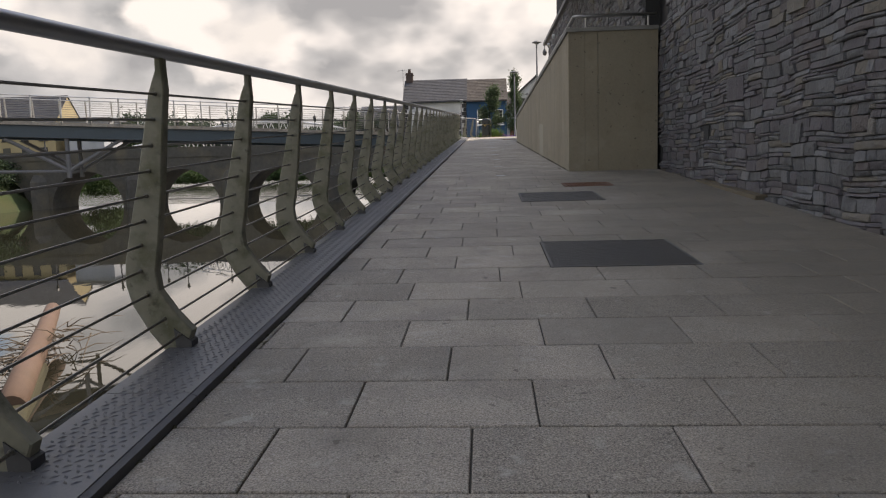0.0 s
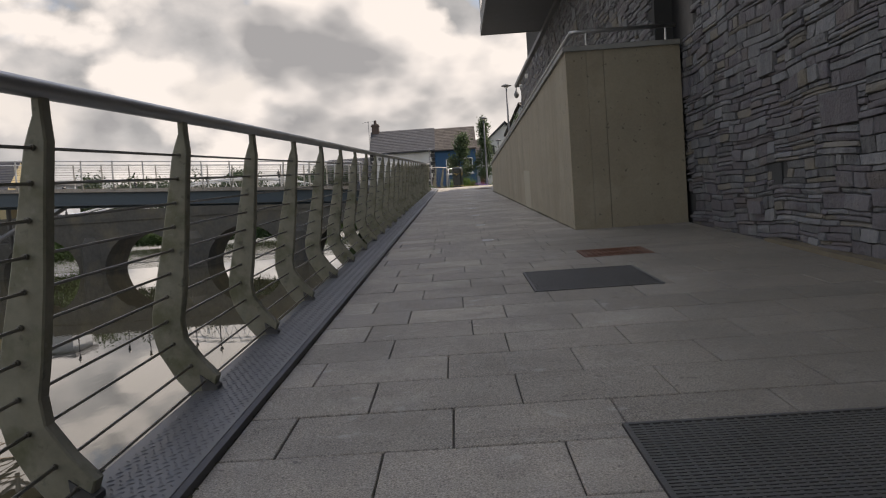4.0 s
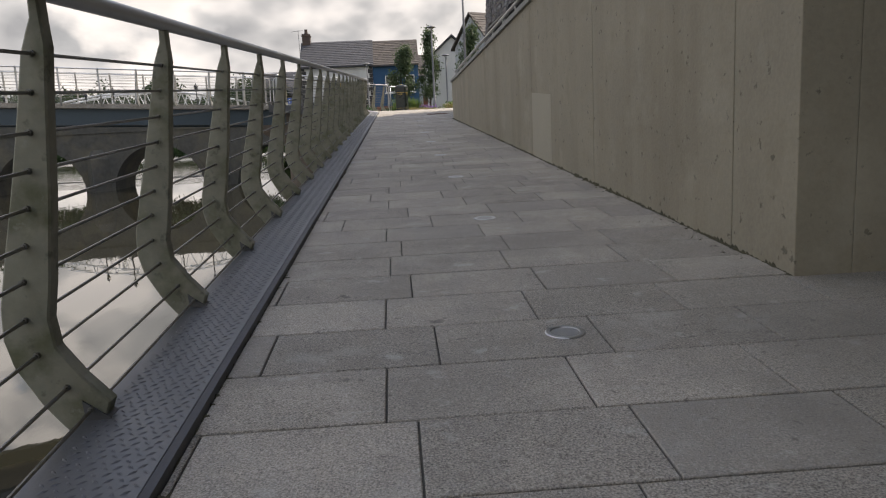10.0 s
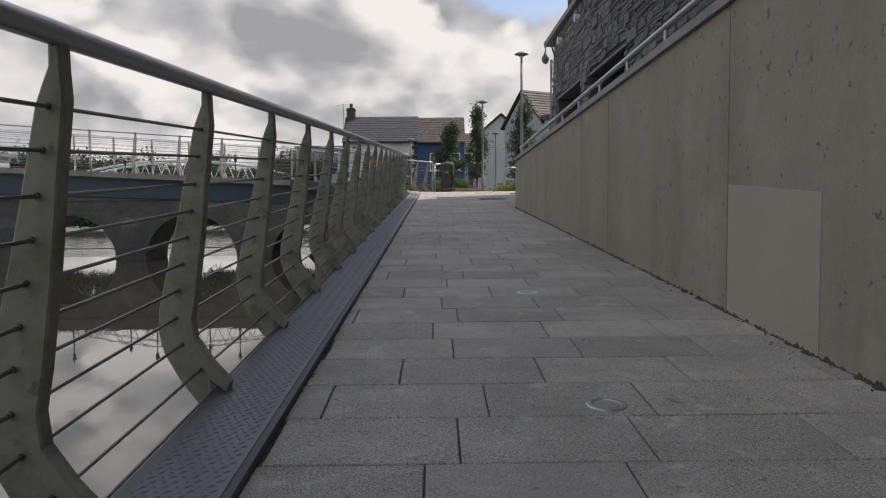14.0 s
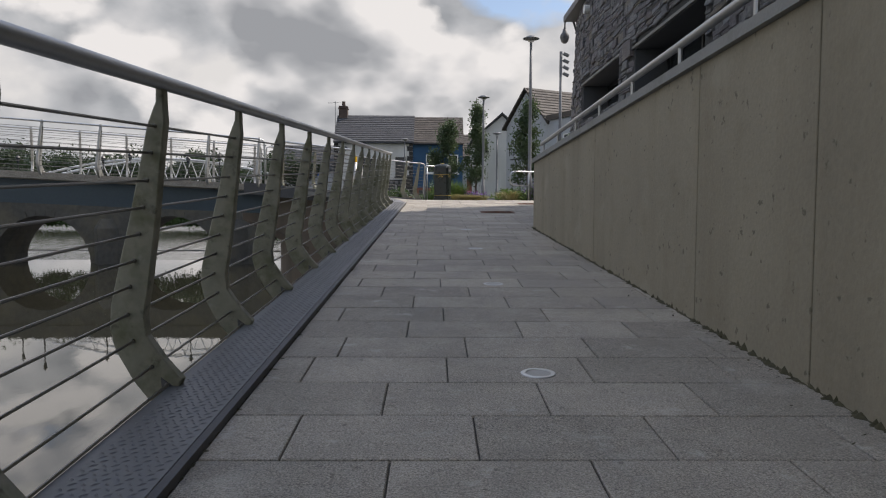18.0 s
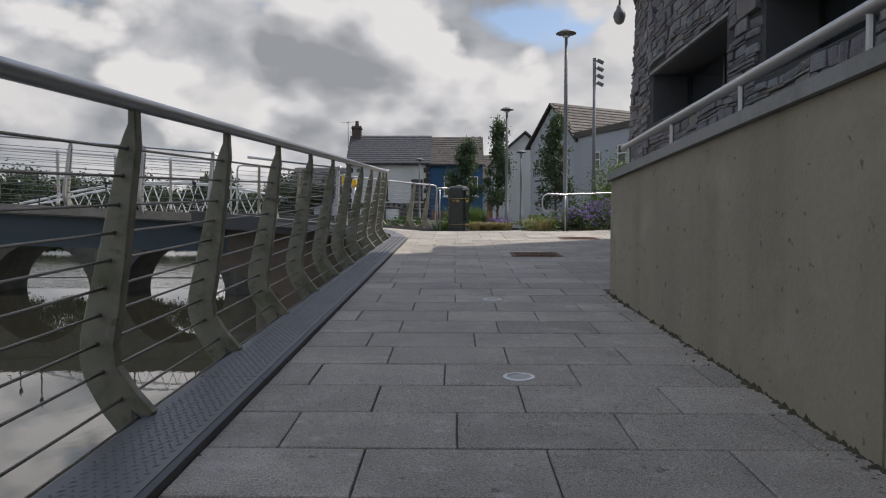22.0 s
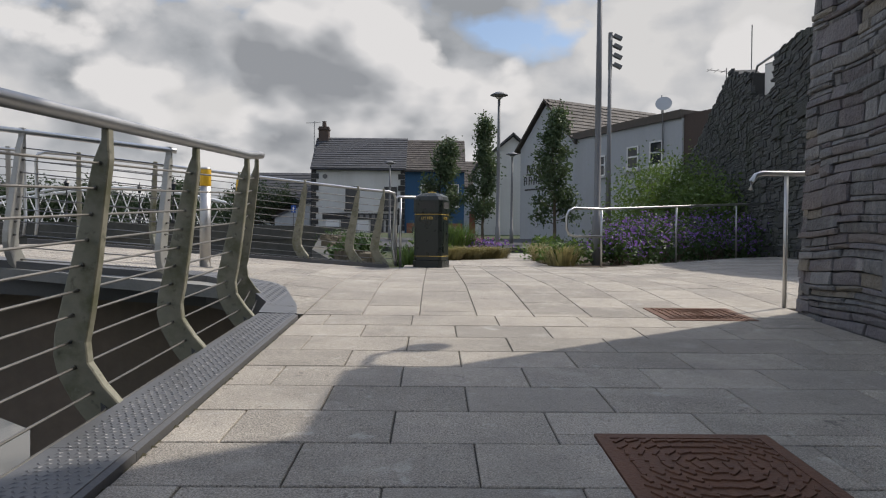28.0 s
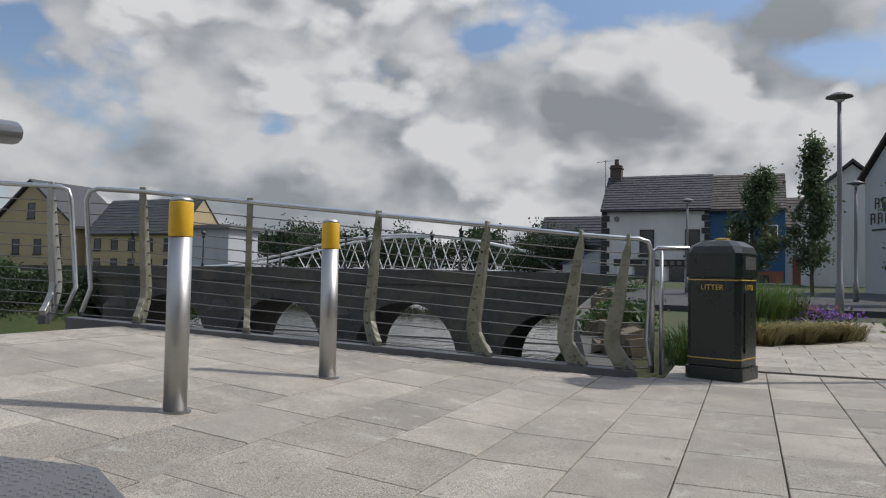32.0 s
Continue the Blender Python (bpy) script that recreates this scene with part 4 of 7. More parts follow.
railing("long stainless cable railing on the footbridge's far side", far_foot, lambda s: BRIDGE_N, [5.15 + 1.25 * k for k in range(42)], rail_mat=STEEL, rail_r=0.024, ends=(0.2, 0.3), high=1.27, loops=True, post=POST_PALE)


# ---- chequer plate edge ----
TURN_IN = [(-0.117, 37.6), (-0.19, 38.0), (-0.47, 38.92), (-0.64, 39.14), (-1.2, 39.42), (-4.3, 38.22)]
TURN_OUT = [(-0.418, 37.6), (-0.46, 38.05), (-0.8, 38.72), (-0.86, 38.8), (-1.26, 39.0), (-4.3, 37.84)]


def chequer_edge():
    ed = thing("chequer_edge", "grey chequer-plate steel edging strip between paving and railing", "edging", kind="structure")
    ys = [-13.5 + 2.4 * k for k in range(22) if -13.5 + 2.4 * k < 37] + [37.596]
    for a, b in zip(ys, ys[1:]):
        p = Mesher()
        za, zb, h = floor_z(a), floor_z(b - 0.004), 0.042
        b -= 0.004
        p.hexa([(kerb_out(a), a, za - 0.3), (kerb_in(a), a, za - 0.1), (kerb_in(b), b, zb - 0.1), (kerb_out(b), b, zb - 0.3),
                (kerb_out(a), a, za + h), (kerb_in(a) - 0.012, a, za + h), (kerb_in(b) - 0.012, b, zb + h), (kerb_out(b), b, zb + h)])
        p.slot = 1
        p.hexa([(kerb_in(a), a, za - 0.1), (kerb_in(a) + 0.012, a, za - 0.1), (kerb_in(b) + 0.012, b, zb - 0.1), (kerb_in(b), b, zb - 0.1),
                (kerb_in(a) - 0.012, a, za + h - 0.004), (kerb_in(a) + 0.012, a, za + h - 0.012), (kerb_in(b) + 0.012, b, zb + h - 0.012), (kerb_in(b) - 0.012, b, zb + h - 0.004)])
        p.obj("plate", [PLATE, LIP], ed)
    for k in range(5):
        p = Mesher()
        q = [TURN_OUT[k], TURN_IN[k], TURN_IN[k + 1], TURN_OUT[k + 1]]
        zs = [surf(x, y) + 0.042 for x, y in q]
        p.hexa([(x, y, z - 0.3) for (x, y), z in zip(q, zs)] + [(x, y, z) for (x, y), z in zip(q, zs)])
        p.obj("plate", PLATE, ed)
    # raised tread pattern
    t = Mesher()
    for row in range(int(37.6 / 0.034)):
        y = 0.2 + row * 0.034
        for k in range(11):
            x = kerb_out(y) + 0.05 + k * 0.034 + (0.017 if row % 2 else 0)
            if x > kerb_in(y) - 0.03:
                continue
            a = radians(45 if (row + k) % 2 else -45)
            c, s = math.cos(a), math.sin(a)
            z = floor_z(y) + 0.0425
            q = [(x + c * u - s * v, y + s * u + c * v) for u, v in ((-0.0165, 0), (0, -0.006), (0.0165, 0), (0, 0.006))]
            n = len(t.v)
            t.v += [(px, py, z) for px, py in q] + [(x, y, z + 0.0042)]
            t.f += [(n, n + 1, n + 4), (n + 1, n + 2, n + 4), (n + 2, n + 3, n + 4), (n + 3, n, n + 4)]
            t.m += [0] * 4
    for row in range(50):
        for k in range(60):
            x, y = -0.1 - k * 0.034 - (0.017 if row % 2 else 0), 37.92 + row * 0.034
            inside = False
            for (ax, ay), (bx, by), (cx, cy), (dx, dy) in zip(TURN_OUT, TURN_IN, TURN_IN[1:], TURN_OUT[1:]):
                quad = ((ax, ay), (bx, by), (cx, cy), (dx, dy))
                inside |= all((q1[0] - q0[0]) * (y - q0[1]) - (q1[1] - q0[1]) * (x - q0[0]) > 0.01 for q0, q1 in zip(quad, quad[1:] + quad[:1]))
            if inside:
                a = radians(45 if (row + k) % 2 else -45)
                c, s = math.cos(a), math.sin(a)
                q = [(x + c * u - s * v, y + s * u + c * v) for u, v in ((-0.0165, 0), (0, -0.006), (0.0165, 0), (0, 0.006))]
                n = len(t.v)
                t.v += [(px, py, surf(px, py) + 0.0425) for px, py in q] + [(x, y, surf(x, y) + 0.0465)]
                t.f += [(n, n + 1, n + 4), (n + 1, n + 2, n + 4), (n + 2, n + 3, n + 4), (n + 3, n, n + 4)]
                t.m += [0] * 4
    tagged(t.obj("tread_pattern", PLATE, ed), "raised diamond tread pattern", kind="stuff")


chequer_edge()


# ---- street furniture ----
def bollard(x, y, z):
    b = thing("bollard", "stainless steel bollard with a yellow reflective top band", "bollard", pose(x, y, z), "bollards on the landing")
    s = Mesher()
    s.lathe([(0.062, 0.0), (0.062, 0.94)], 24)
    s.obj("tube", BRUSHED, b, smooth=True)
    s = Mesher()
    s.lathe([(0.0635, 0.943), (0.0645, 0.946), (0.0645, 1.128), (0.0635, 1.131)], 24)
    s.obj("band", YELLOW, b, "yellow reflective band", smooth=True)
    s = Mesher()
    s.lathe([(0.061, 1.132), (0.060, 1.145), (0.045, 1.158), (0.01, 1.163)], 24)
    s.obj("cap", BRUSHED, b, smooth=True)
    s = Mesher()
    s.lathe([(0.085, -0.01), (0.085, 0.006), (0.064, 0.008)], 24)
    s.obj("collar", DULL, b)
    return b


bollard(-1.70, 40.38, rise(-1.7))
bollard(-1.69, 41.91, rise(-1.7))


def text_mesh(body, size, depth=0.002):
    cu = bpy.data.curves.new("lettering", "FONT")
    cu.body, cu.size, cu.extrude, cu.align_x, cu.resolution_u = body, size, depth, "CENTER", 3
    ob = bpy.data.objects.new("lettering", cu)
    me = bpy.data.meshes.new_from_object(ob)
    bpy.data.objects.remove(ob)
    return me


def litter_bin(x, y, z):
    b = thing("litter_bin", "black enamelled litter bin with gold lines, lettering and a domed top", "litter bin", pose(x, y, z))

    def ring(half, h, cut):
        c = half - cut
        return [(-c, -half, h), (c, -half, h), (half, -c, h), (half, c, h), (c, half, h), (-c, half, h), (-half, c, h), (-half, -c, h)]

    def loft(rings, mat, name, label=""):
        s = Mesher()
        for r in rings:
            s.v += r
        for i in range(len(rings) - 1):
            for k in range(8):
                a, c = i * 8 + k, i * 8 + (k + 1) % 8
                s.f.append((a, c, c + 8, a + 8))
                s.m.append(0)
        s.f += [tuple(range(7, -1, -1)), tuple((len(rings) - 1) * 8 + k for k in range(8))]
        s.m += [0, 0]
        return s.obj(name, mat, b, label, bevel=0.006)

    loft([ring(0.265, 0.0, 0.05), ring(0.265, 0.12, 0.05)], BINM, "plinth")
    loft([ring(0.25, 0.124, 0.05), ring(0.25, 0.94, 0.05)], BINM, "body")
    loft([ring(0.262, 0.944, 0.05), ring(0.262, 1.17, 0.05), ring(0.24, 1.235, 0.06), ring(0.17, 1.285, 0.06), ring(0.07, 1.30, 0.03)], BINM, "hood", "black domed hood")
    for h in (0.19, 0.915):
        loft([ring(0.2535, h, 0.05), ring(0.2535, h + 0.012, 0.05)], GOLD, "gold_line")
    for turn in (0, 90, 180, 270):
        m = Matrix.Rotation(radians(turn), 4, "Z")
        s = Mesher()
        s.box(-0.14, 0.14, -0.2655, -0.25, 1.02, 1.14)
        s.obj("aperture", MORTAR, b, "dark throw-in opening", m=m)
        me = text_mesh("LITTER", 0.07)
        me.materials.append(GOLD)
        o = new("lettering", me)
        o.matrix_basis = m @ pose(0, -0.253, 0.83, 90, 0, 0)
        o.parent = b
    s = Mesher()
    s.box(0.2505, 0.262, -0.13, 0.13, 0.25, 0.8)
    s.obj("door", BINM, b)
    s = Mesher()
    s.lathe([(0.07, 1.302), (0.068, 1.315), (0.03, 1.322)], 12)
    s.obj("cap", GOLD, b)
    return b


litter_bin(0.92, 44.72, 2.88).rotation_euler.z = radians(-18)


def lamp_post(x, y, z, height, label):
    p = thing("street_lamp", label, "street lamp", pose(x, y, z), "plaza lamps")
    s = Mesher()
    k = height / 6.0
    s.lathe([(0.095, 0), (0.095, 1.1 * k), (0.068, 1.12 * k), (0.06, height * 0.6), (0.045, height - 0.16)], 14)
    s.obj("pole", GALV, p, smooth=True)
    s = Mesher()
    s.lathe([(0.09, height - 0.17), (0.14, height - 0.12), (0.31, height - 0.075), (0.30, height - 0.05), (0.14, height + 0.03), (0.03, height + 0.055)], 20)
    s.obj("lamp_head", GALV, p, smooth=True)
    s = Mesher()
    s.lathe([(0.05, height - 0.2), (0.11, height - 0.165), (0.11, height - 0.13)], 14)
    s.obj("lens", WHITE, p)
    s = Mesher()
    s.lathe([(0.15, -0.02), (0.15, 0.02), (0.11, 0.03)], 14)
    s.obj("base_flange", DULL, p)
    return p


lamp_post(4.21, 46.39, 2.7, 6.3, "tall grey street lamp with a flat disc head by the planting")
lamp_post(3.2, 57.4, 2.75, 5.7, "grey street lamp with a flat disc head on the path")
lamp_post(4.9, 68.8, 3.0, 4.7, "grey street lamp with a disc head before the pale gable")
lamp_post(-1.58, 74.2, 3.1, 4.65, "grey street lamp before the white house")


def flood_pole(x, y, z, top):
    p = thing("floodlight_pole", "grey pole carrying four small floodlights in a column", "floodlight pole", pose(x, y, z))
    s = Mesher()
    s.lathe([(0.13, 0), (0.09, 3.0), (0.06, top)], 12)
    s.obj("pole", GALV, p, smooth=True)
    for k in range(4):
        h = top - 0.08 - 0.36 * k
        s = Mesher()
        s.box(-0.03, 0.16, -0.025, 0.025, h - 0.02, h + 0.02)
        s.obj("arm", GALV, p)
        s = Mesher()
        c, sn = math.cos(radians(-25)), math.sin(radians(-25))
        pts = []
        for zz in (-0.075, 0.075):
            for xx, yy in ((-0.06, -0.09), (0.27, -0.09), (0.27, 0.09), (-0.06, 0.09)):
                pts.append((0.19 + xx * c - zz * sn, yy, h + xx * sn + zz * c))
        s.hexa(pts)
        s.obj("floodlight", GALV, p, bevel=0.02)
    s = Mesher()
    s.box(-0.07, 0.07, -0.05, 0.05, top - 1.35, top + 0.05)
    s.obj("bracket", GALV, p)
    return p


flood_pole(7.6, 59.65, 2.8, 8.4)


def lantern(x, y, z, height=4.0):
    p = thing("bridge_lantern", "black heritage lantern on a cast iron post", "street lantern", pose(x, y, z), "lanterns on the old bridge")
    s = Mesher()
    s.lathe([(0.16, 0), (0.16, 0.5), (0.09, 0.6), (0.055, height - 1.0), (0.08, height - 0.95)], 10)
    s.obj("post", DARK, p, smooth=True)
    s = Mesher()
    s.lathe([(0.12, height - 0.9), (0.23, height - 0.35), (0.26, height - 0.32)], 6)
    s.obj("glazing", GLASS, p)
    s = Mesher()
    s.lathe([(0.30, height - 0.318), (0.16, height - 0.12), (0.05, height - 0.06), (0.05, height), (0.015, height + 0.14)], 6)
    s.obj("hood", DARK, p)
    return p


lan = lantern(-22.1, 97.0, 4.2)
for lx, ly in ((-31.5, 97.0), (-41, 97.0), (-50.5, 97.0), (-60, 97.0), (-71, 97.0), (-27, 101.8), (-36.5, 101.8), (-46, 101.8)):
    copy_thing(lan, pose(lx, ly, 4.2))


def wall_lamp_dome():
    p = thing("cctv_dome", "dome security camera on a curved bracket at the roof corner", "security camera")
    x, y, z = STONE_X + 0.06, STONE_END + 0.4, 7.24
    s = Mesher()
    s.tube([(x + 0.2, y - 0.5, z - 0.1), (x + 0.1, y - 0.36, z + 0.3), (x, y - 0.2, z + 0.5), (x - 0.05, y + 0.02, z + 0.4), (x - 0.05, y + 0.05, z + 0.18)], 0.03, 8)
    s.obj("bracket", GALV, p, smooth=True)
    s = Mesher()
    s.lathe([(0.04, -0.18), (0.09, -0.14), (0.125, -0.03), (0.115, 0.04), (0.07, 0.1), (0.05, 0.19)], 16, (x - 0.05, y + 0.05, z))
    s.obj("dome", GALV, p, smooth=True)
    for k, yy in enumerate((STONE_END - 2.6, STONE_END - 5.2)):
        s = Mesher()
        s.tube([(STONE_X + 0.3, yy, 7.15), (STONE_X - 0.1, yy, 7.15)], 0.1, 12)
        tagged(s.obj("wall_light", WHITE, None), "small round white light on the slate wall", "wall light", "wall lights")
    return p


wall_lamp_dome()


# ---- white truss bridge beyond the old one ----
def truss_bridge():
    tb = thing("truss_bridge", "white steel truss footbridge beyond the stone bridge", "bridge")
    x0, x1, z0, n = -44.0, -18.0, 4.4, 10

    def top(u):
        return z0 + 0.4 + 3.2 * math.sin(math.pi * min(max(0.12 + 0.76 * u, 0), 1)) ** 0.8

    for y in (104.0, 107.0):
        s = Mesher()
        s.tube([(x0 - 16, y, z0 - 0.2), (x0 - 8, y, z0 + 0.3), (x0, y, top(0))] + [(x0 + (x1 - x0) * k / n, y, top(k / n)) for k in range(1, n + 1)] + [(x1 + 3, y, z0)], 0.13, 8)
        s.obj("top_chord", WHITE, tb)
        s = Mesher()
        s.tube([(x0 - 18, y, z0), (x1 + 4, y, z0)], 0.13, 8)
        s.obj("bottom_chord", WHITE, tb)
        for k in range(n):
            xa, xb = x0 + (x1 - x0) * k / n, x0 + (x1 - x0) * (k + 1) / n
            s = Mesher()
            s.tube([((xa + xb) / 2, y, z0), (xa, y, top(k / n))], 0.055, 6)
            s.tube([((xa + xb) / 2, y, z0), (xb, y, top((k + 1) / n))], 0.055, 6)
            s.obj("diagonal", WHITE, tb)
    s = Mesher()
    s.box(x0 - 18, x1 + 4, 104, 107, z0 - 0.35, z0 - 0.14)
    s.obj("deck", GALV, tb)


truss_bridge()


# ---- houses ----
def window_part(parent, cx, y, z0, w, h, frame_mat, pane_mat=GLASS, face=-1, axis="x", sill=True):
    """A sash window let into a wall that faces -y (axis x), or -x (axis y)."""
    def bx(s, u0, u1, d0, d1, za, zb):
        s.box(u0, u1, y + d0, y + d1, za, zb) if axis == "x" else s.box(y + d0, y + d1, u0, u1, za, zb)

    wd = Mesher()
    bx(wd, cx - w / 2, cx + w / 2, -0.02, 0.015, z0, z0 + h)
    wo = wd.obj("window", pane_mat, parent)
    fr = Mesher()
    t = 0.09
    for u in (cx - w / 2, cx + w / 2 - t):
        bx(fr, u, u + t, -0.06, -0.021, z0, z0 + h)
    for z in (z0, z0 + h / 2 - t / 2, z0 + h - t):
        bx(fr, cx - w / 2 + t, cx + w / 2 - t, -0.055, -0.021, z, z + t)
    fr.obj("frame", frame_mat, wo)
    if sill:
        sl = Mesher()
        bx(sl, cx - w / 2 - 0.12, cx + w / 2 + 0.12, -0.16, 0.0, z0 - 0.14, z0 - 0.005)
        sl.obj("sill", frame_mat, wo)
    return wo


def slate_courses(parent, p0, p1, p2, p3, mat, rows, cols, name="slate_covering"):
    """Overlapping slates over the roof plane p0 p1 (eaves) p3 p2 (ridge)."""
    s = Mesher()
    p0, p1, p2, p3 = (Vector(p) for p in (p0, p1, p2, p3))
    nrm = (p1 - p0).cross(p2 - p0).normalized()
    if nrm.z < 0:
        nrm = -nrm
    for r in range(rows):
        for c in range(cols):
            u0, u1 = (c + (0.5 if r % 2 else 0)) / cols, (c + 0.97 + (0.5 if r % 2 else 0)) / cols
            u1 = min(u1, 1)
            if u0 >= 1:
                continue
            v0, v1 = r / rows, (r + 1.02) / rows
            def at(u, v, lift):
                return p0.lerp(p1, u).lerp(p2.lerp(p3, u), min(v, 1)) + nrm * lift
            s.poly(at(u0, v0, 0.07), at(u1, v0, 0.07), at(u1, v1, 0.03), at(u0, v1, 0.03))
            s.poly(at(u0, v0, 0.02), at(u1, v0, 0.02), at(u1, v0, 0.07), at(u0, v0, 0.07))
    o = s.obj(name, mat, parent)
    return tagged(o, kind="stuff")


def gabled_house(name, label, x0, x1, y0, y1, z0, eave, ridge, wall, roof, slates=(14, 30)):
    """A house whose ridge runs along x."""
    h = thing(name, label, "house")
    ym = (y0 + y1) / 2
    w = Mesher()
    w.prism([(x0, y0, z0), (x0, y1, z0), (x0, y1, eave), (x0, ym, ridge - 0.1), (x0, y0, eave)][::-1], (x1 - x0, 0, 0))
    w.obj("wall", wall, h)
    r = Mesher()
    o = 0.3
    k = (ridge - eave) / (ym - y0)
    for sgn, ya in ((1, y0 - o), (-1, y1 + o)):
        zb = eave - o * k
        r.hexa([(x0 - o * 0.4, ya, zb), (x1 + o * 0.4, ya, zb), (x1 + o * 0.4, ym, ridge), (x0 - o * 0.4, ym, ridge),
                (x0 - o * 0.4, ya, zb + 0.14), (x1 + o * 0.4, ya, zb + 0.14), (x1 + o * 0.4, ym, ridge + 0.14), (x0 - o * 0.4, ym, ridge + 0.14)])
    ro = r.obj("roof", roof, h)
    slate_courses(ro, (x0 - 0.1, y0 - o, eave - o * k + 0.14), (x1 + 0.1, y0 - o, eave - o * k + 0.14), (x0 - 0.1, ym, ridge + 0.14), (x1 + 0.1, ym, ridge + 0.14), roof, *slates)
    g_ = Mesher()
    g_.tube([(x0, y0 - o - 0.06, eave - o * k + 0.02), (x1, y0 - o - 0.06, eave - o * k + 0.02)], 0.07, 6)
    g_.obj("gutter", DARK, h)
    return h


def white_house():
    h = gabled_house("white_house", "two-storey white rendered end house with black quoins and slate roof", -10.2, -1.7, 99.0, 106.0, 2.6, 9.75, 12.75, RENDER_W, ROOF)
    for cx in (-6.55, -3.0):
        wd = window_part(h, cx, 99.0, 5.9, 1.15, 2.1, DARK)
    for k in range(11):
        q = Mesher()
        w = 0.62 if k % 2 else 0.4
        q.box(-10.26, -10.2 + w, 98.94, 99.3, 4.0 + k * 0.52, 4.0 + k * 0.52 + 0.48)
        q.obj("quoin", DARK, h)
        q = Mesher()
        q.box(-1.7 - w, -1.7, 98.94, 98.995, 4.0 + k * 0.52, 4.0 + k * 0.52 + 0.48)
        q.obj("quoin", DARK, h)
    c = Mesher()
    c.box(-10.1, -9.15, 102.0, 103.0, 11.5, 13.9)
    c.box(-10.17, -9.08, 101.93, 103.07, 13.6, 13.72)
    ch = c.obj("chimney", BRICK, h)
    for cx in (-9.62,):
        p = Mesher()
        p.lathe([(0.22, 13.9), (0.18, 14.4), (0.21, 14.45)], 10, (cx, 102.5, 0))
        p.obj("chimney_pot", BRICK, ch)
    f = Mesher()
    f.box(-9.2, -2.0, 98.86, 98.995, 5.0, 5.55)
    fo = f.obj("shop_fascia", DARK, h, "black shop fascia")
    for k in range(8):
        b = Mesher()
        b.box(-6.9 + k * 0.55, -6.9 + k * 0.55 + 0.32, 98.84, 98.858, 5.12, 5.42)
        b.obj("letter_bar", GALV, fo)
    for a, b_, m in ((-8.9, -7.7, WHITE), (-7.5, -6.2, GLASS), (-6.0, -5.0, WHITE), (-4.8, -3.6, GLASS), (-3.4, -2.3, DARK)):
        p = Mesher()
        p.box(a, b_, 98.9, 98.995, 2.7, 4.95)
        p.obj("shopfront_panel", m, h)
    pl = Mesher()
    pl.tube([(-9.0, 98.9, 8.9), (-9.0, 98.99, 8.9)], 0.22, 14)
    pl.obj("plaque", GALV, h)
    an_ = Mesher()
    an_.tube([(-10.5, 102, 10.5), (-10.5, 102, 14.4)], 0.03, 6)
    an_.tube([(-11.3, 102, 14.2), (-9.9, 102, 14.3)], 0.02, 5)
    for k in range(4):
        an_.tube([(-11.2 + k * 0.3, 101.7, 14.2 + k * 0.02), (-11.2 + k * 0.3, 102.3, 14.2 + k * 0.02)], 0.012, 4)
    an_.obj("aerial", GALV, h)
    return h


def blue_house():
    h = gabled_house("blue_house", "dark blue painted terraced house with brown slate roof", -1.69, 3.75, 99.05, 106.0, 2.6, 9.65, 12.6, BLUE, ROOF_B, (14, 18))
    window_part(h, 0.5, 99.05, 6.3, 1.5, 2.0, WHITE)
    window_part(h, 2.7, 99.05, 6.3, 1.1, 2.0, WHITE)
    p = Mesher()
    p.box(-1.5, 3.6, 98.9, 99.045, 2.7, 4.7)
    p.obj("shopfront", BRICK_R, h)
    for a in (-1.0, 1.2):
        q = Mesher()
        q.box(a, a + 1.4, 98.87, 98.898, 3.0, 4.4)
        q.obj("window", GLASS, h)
    return h


white_house()
blue_house()


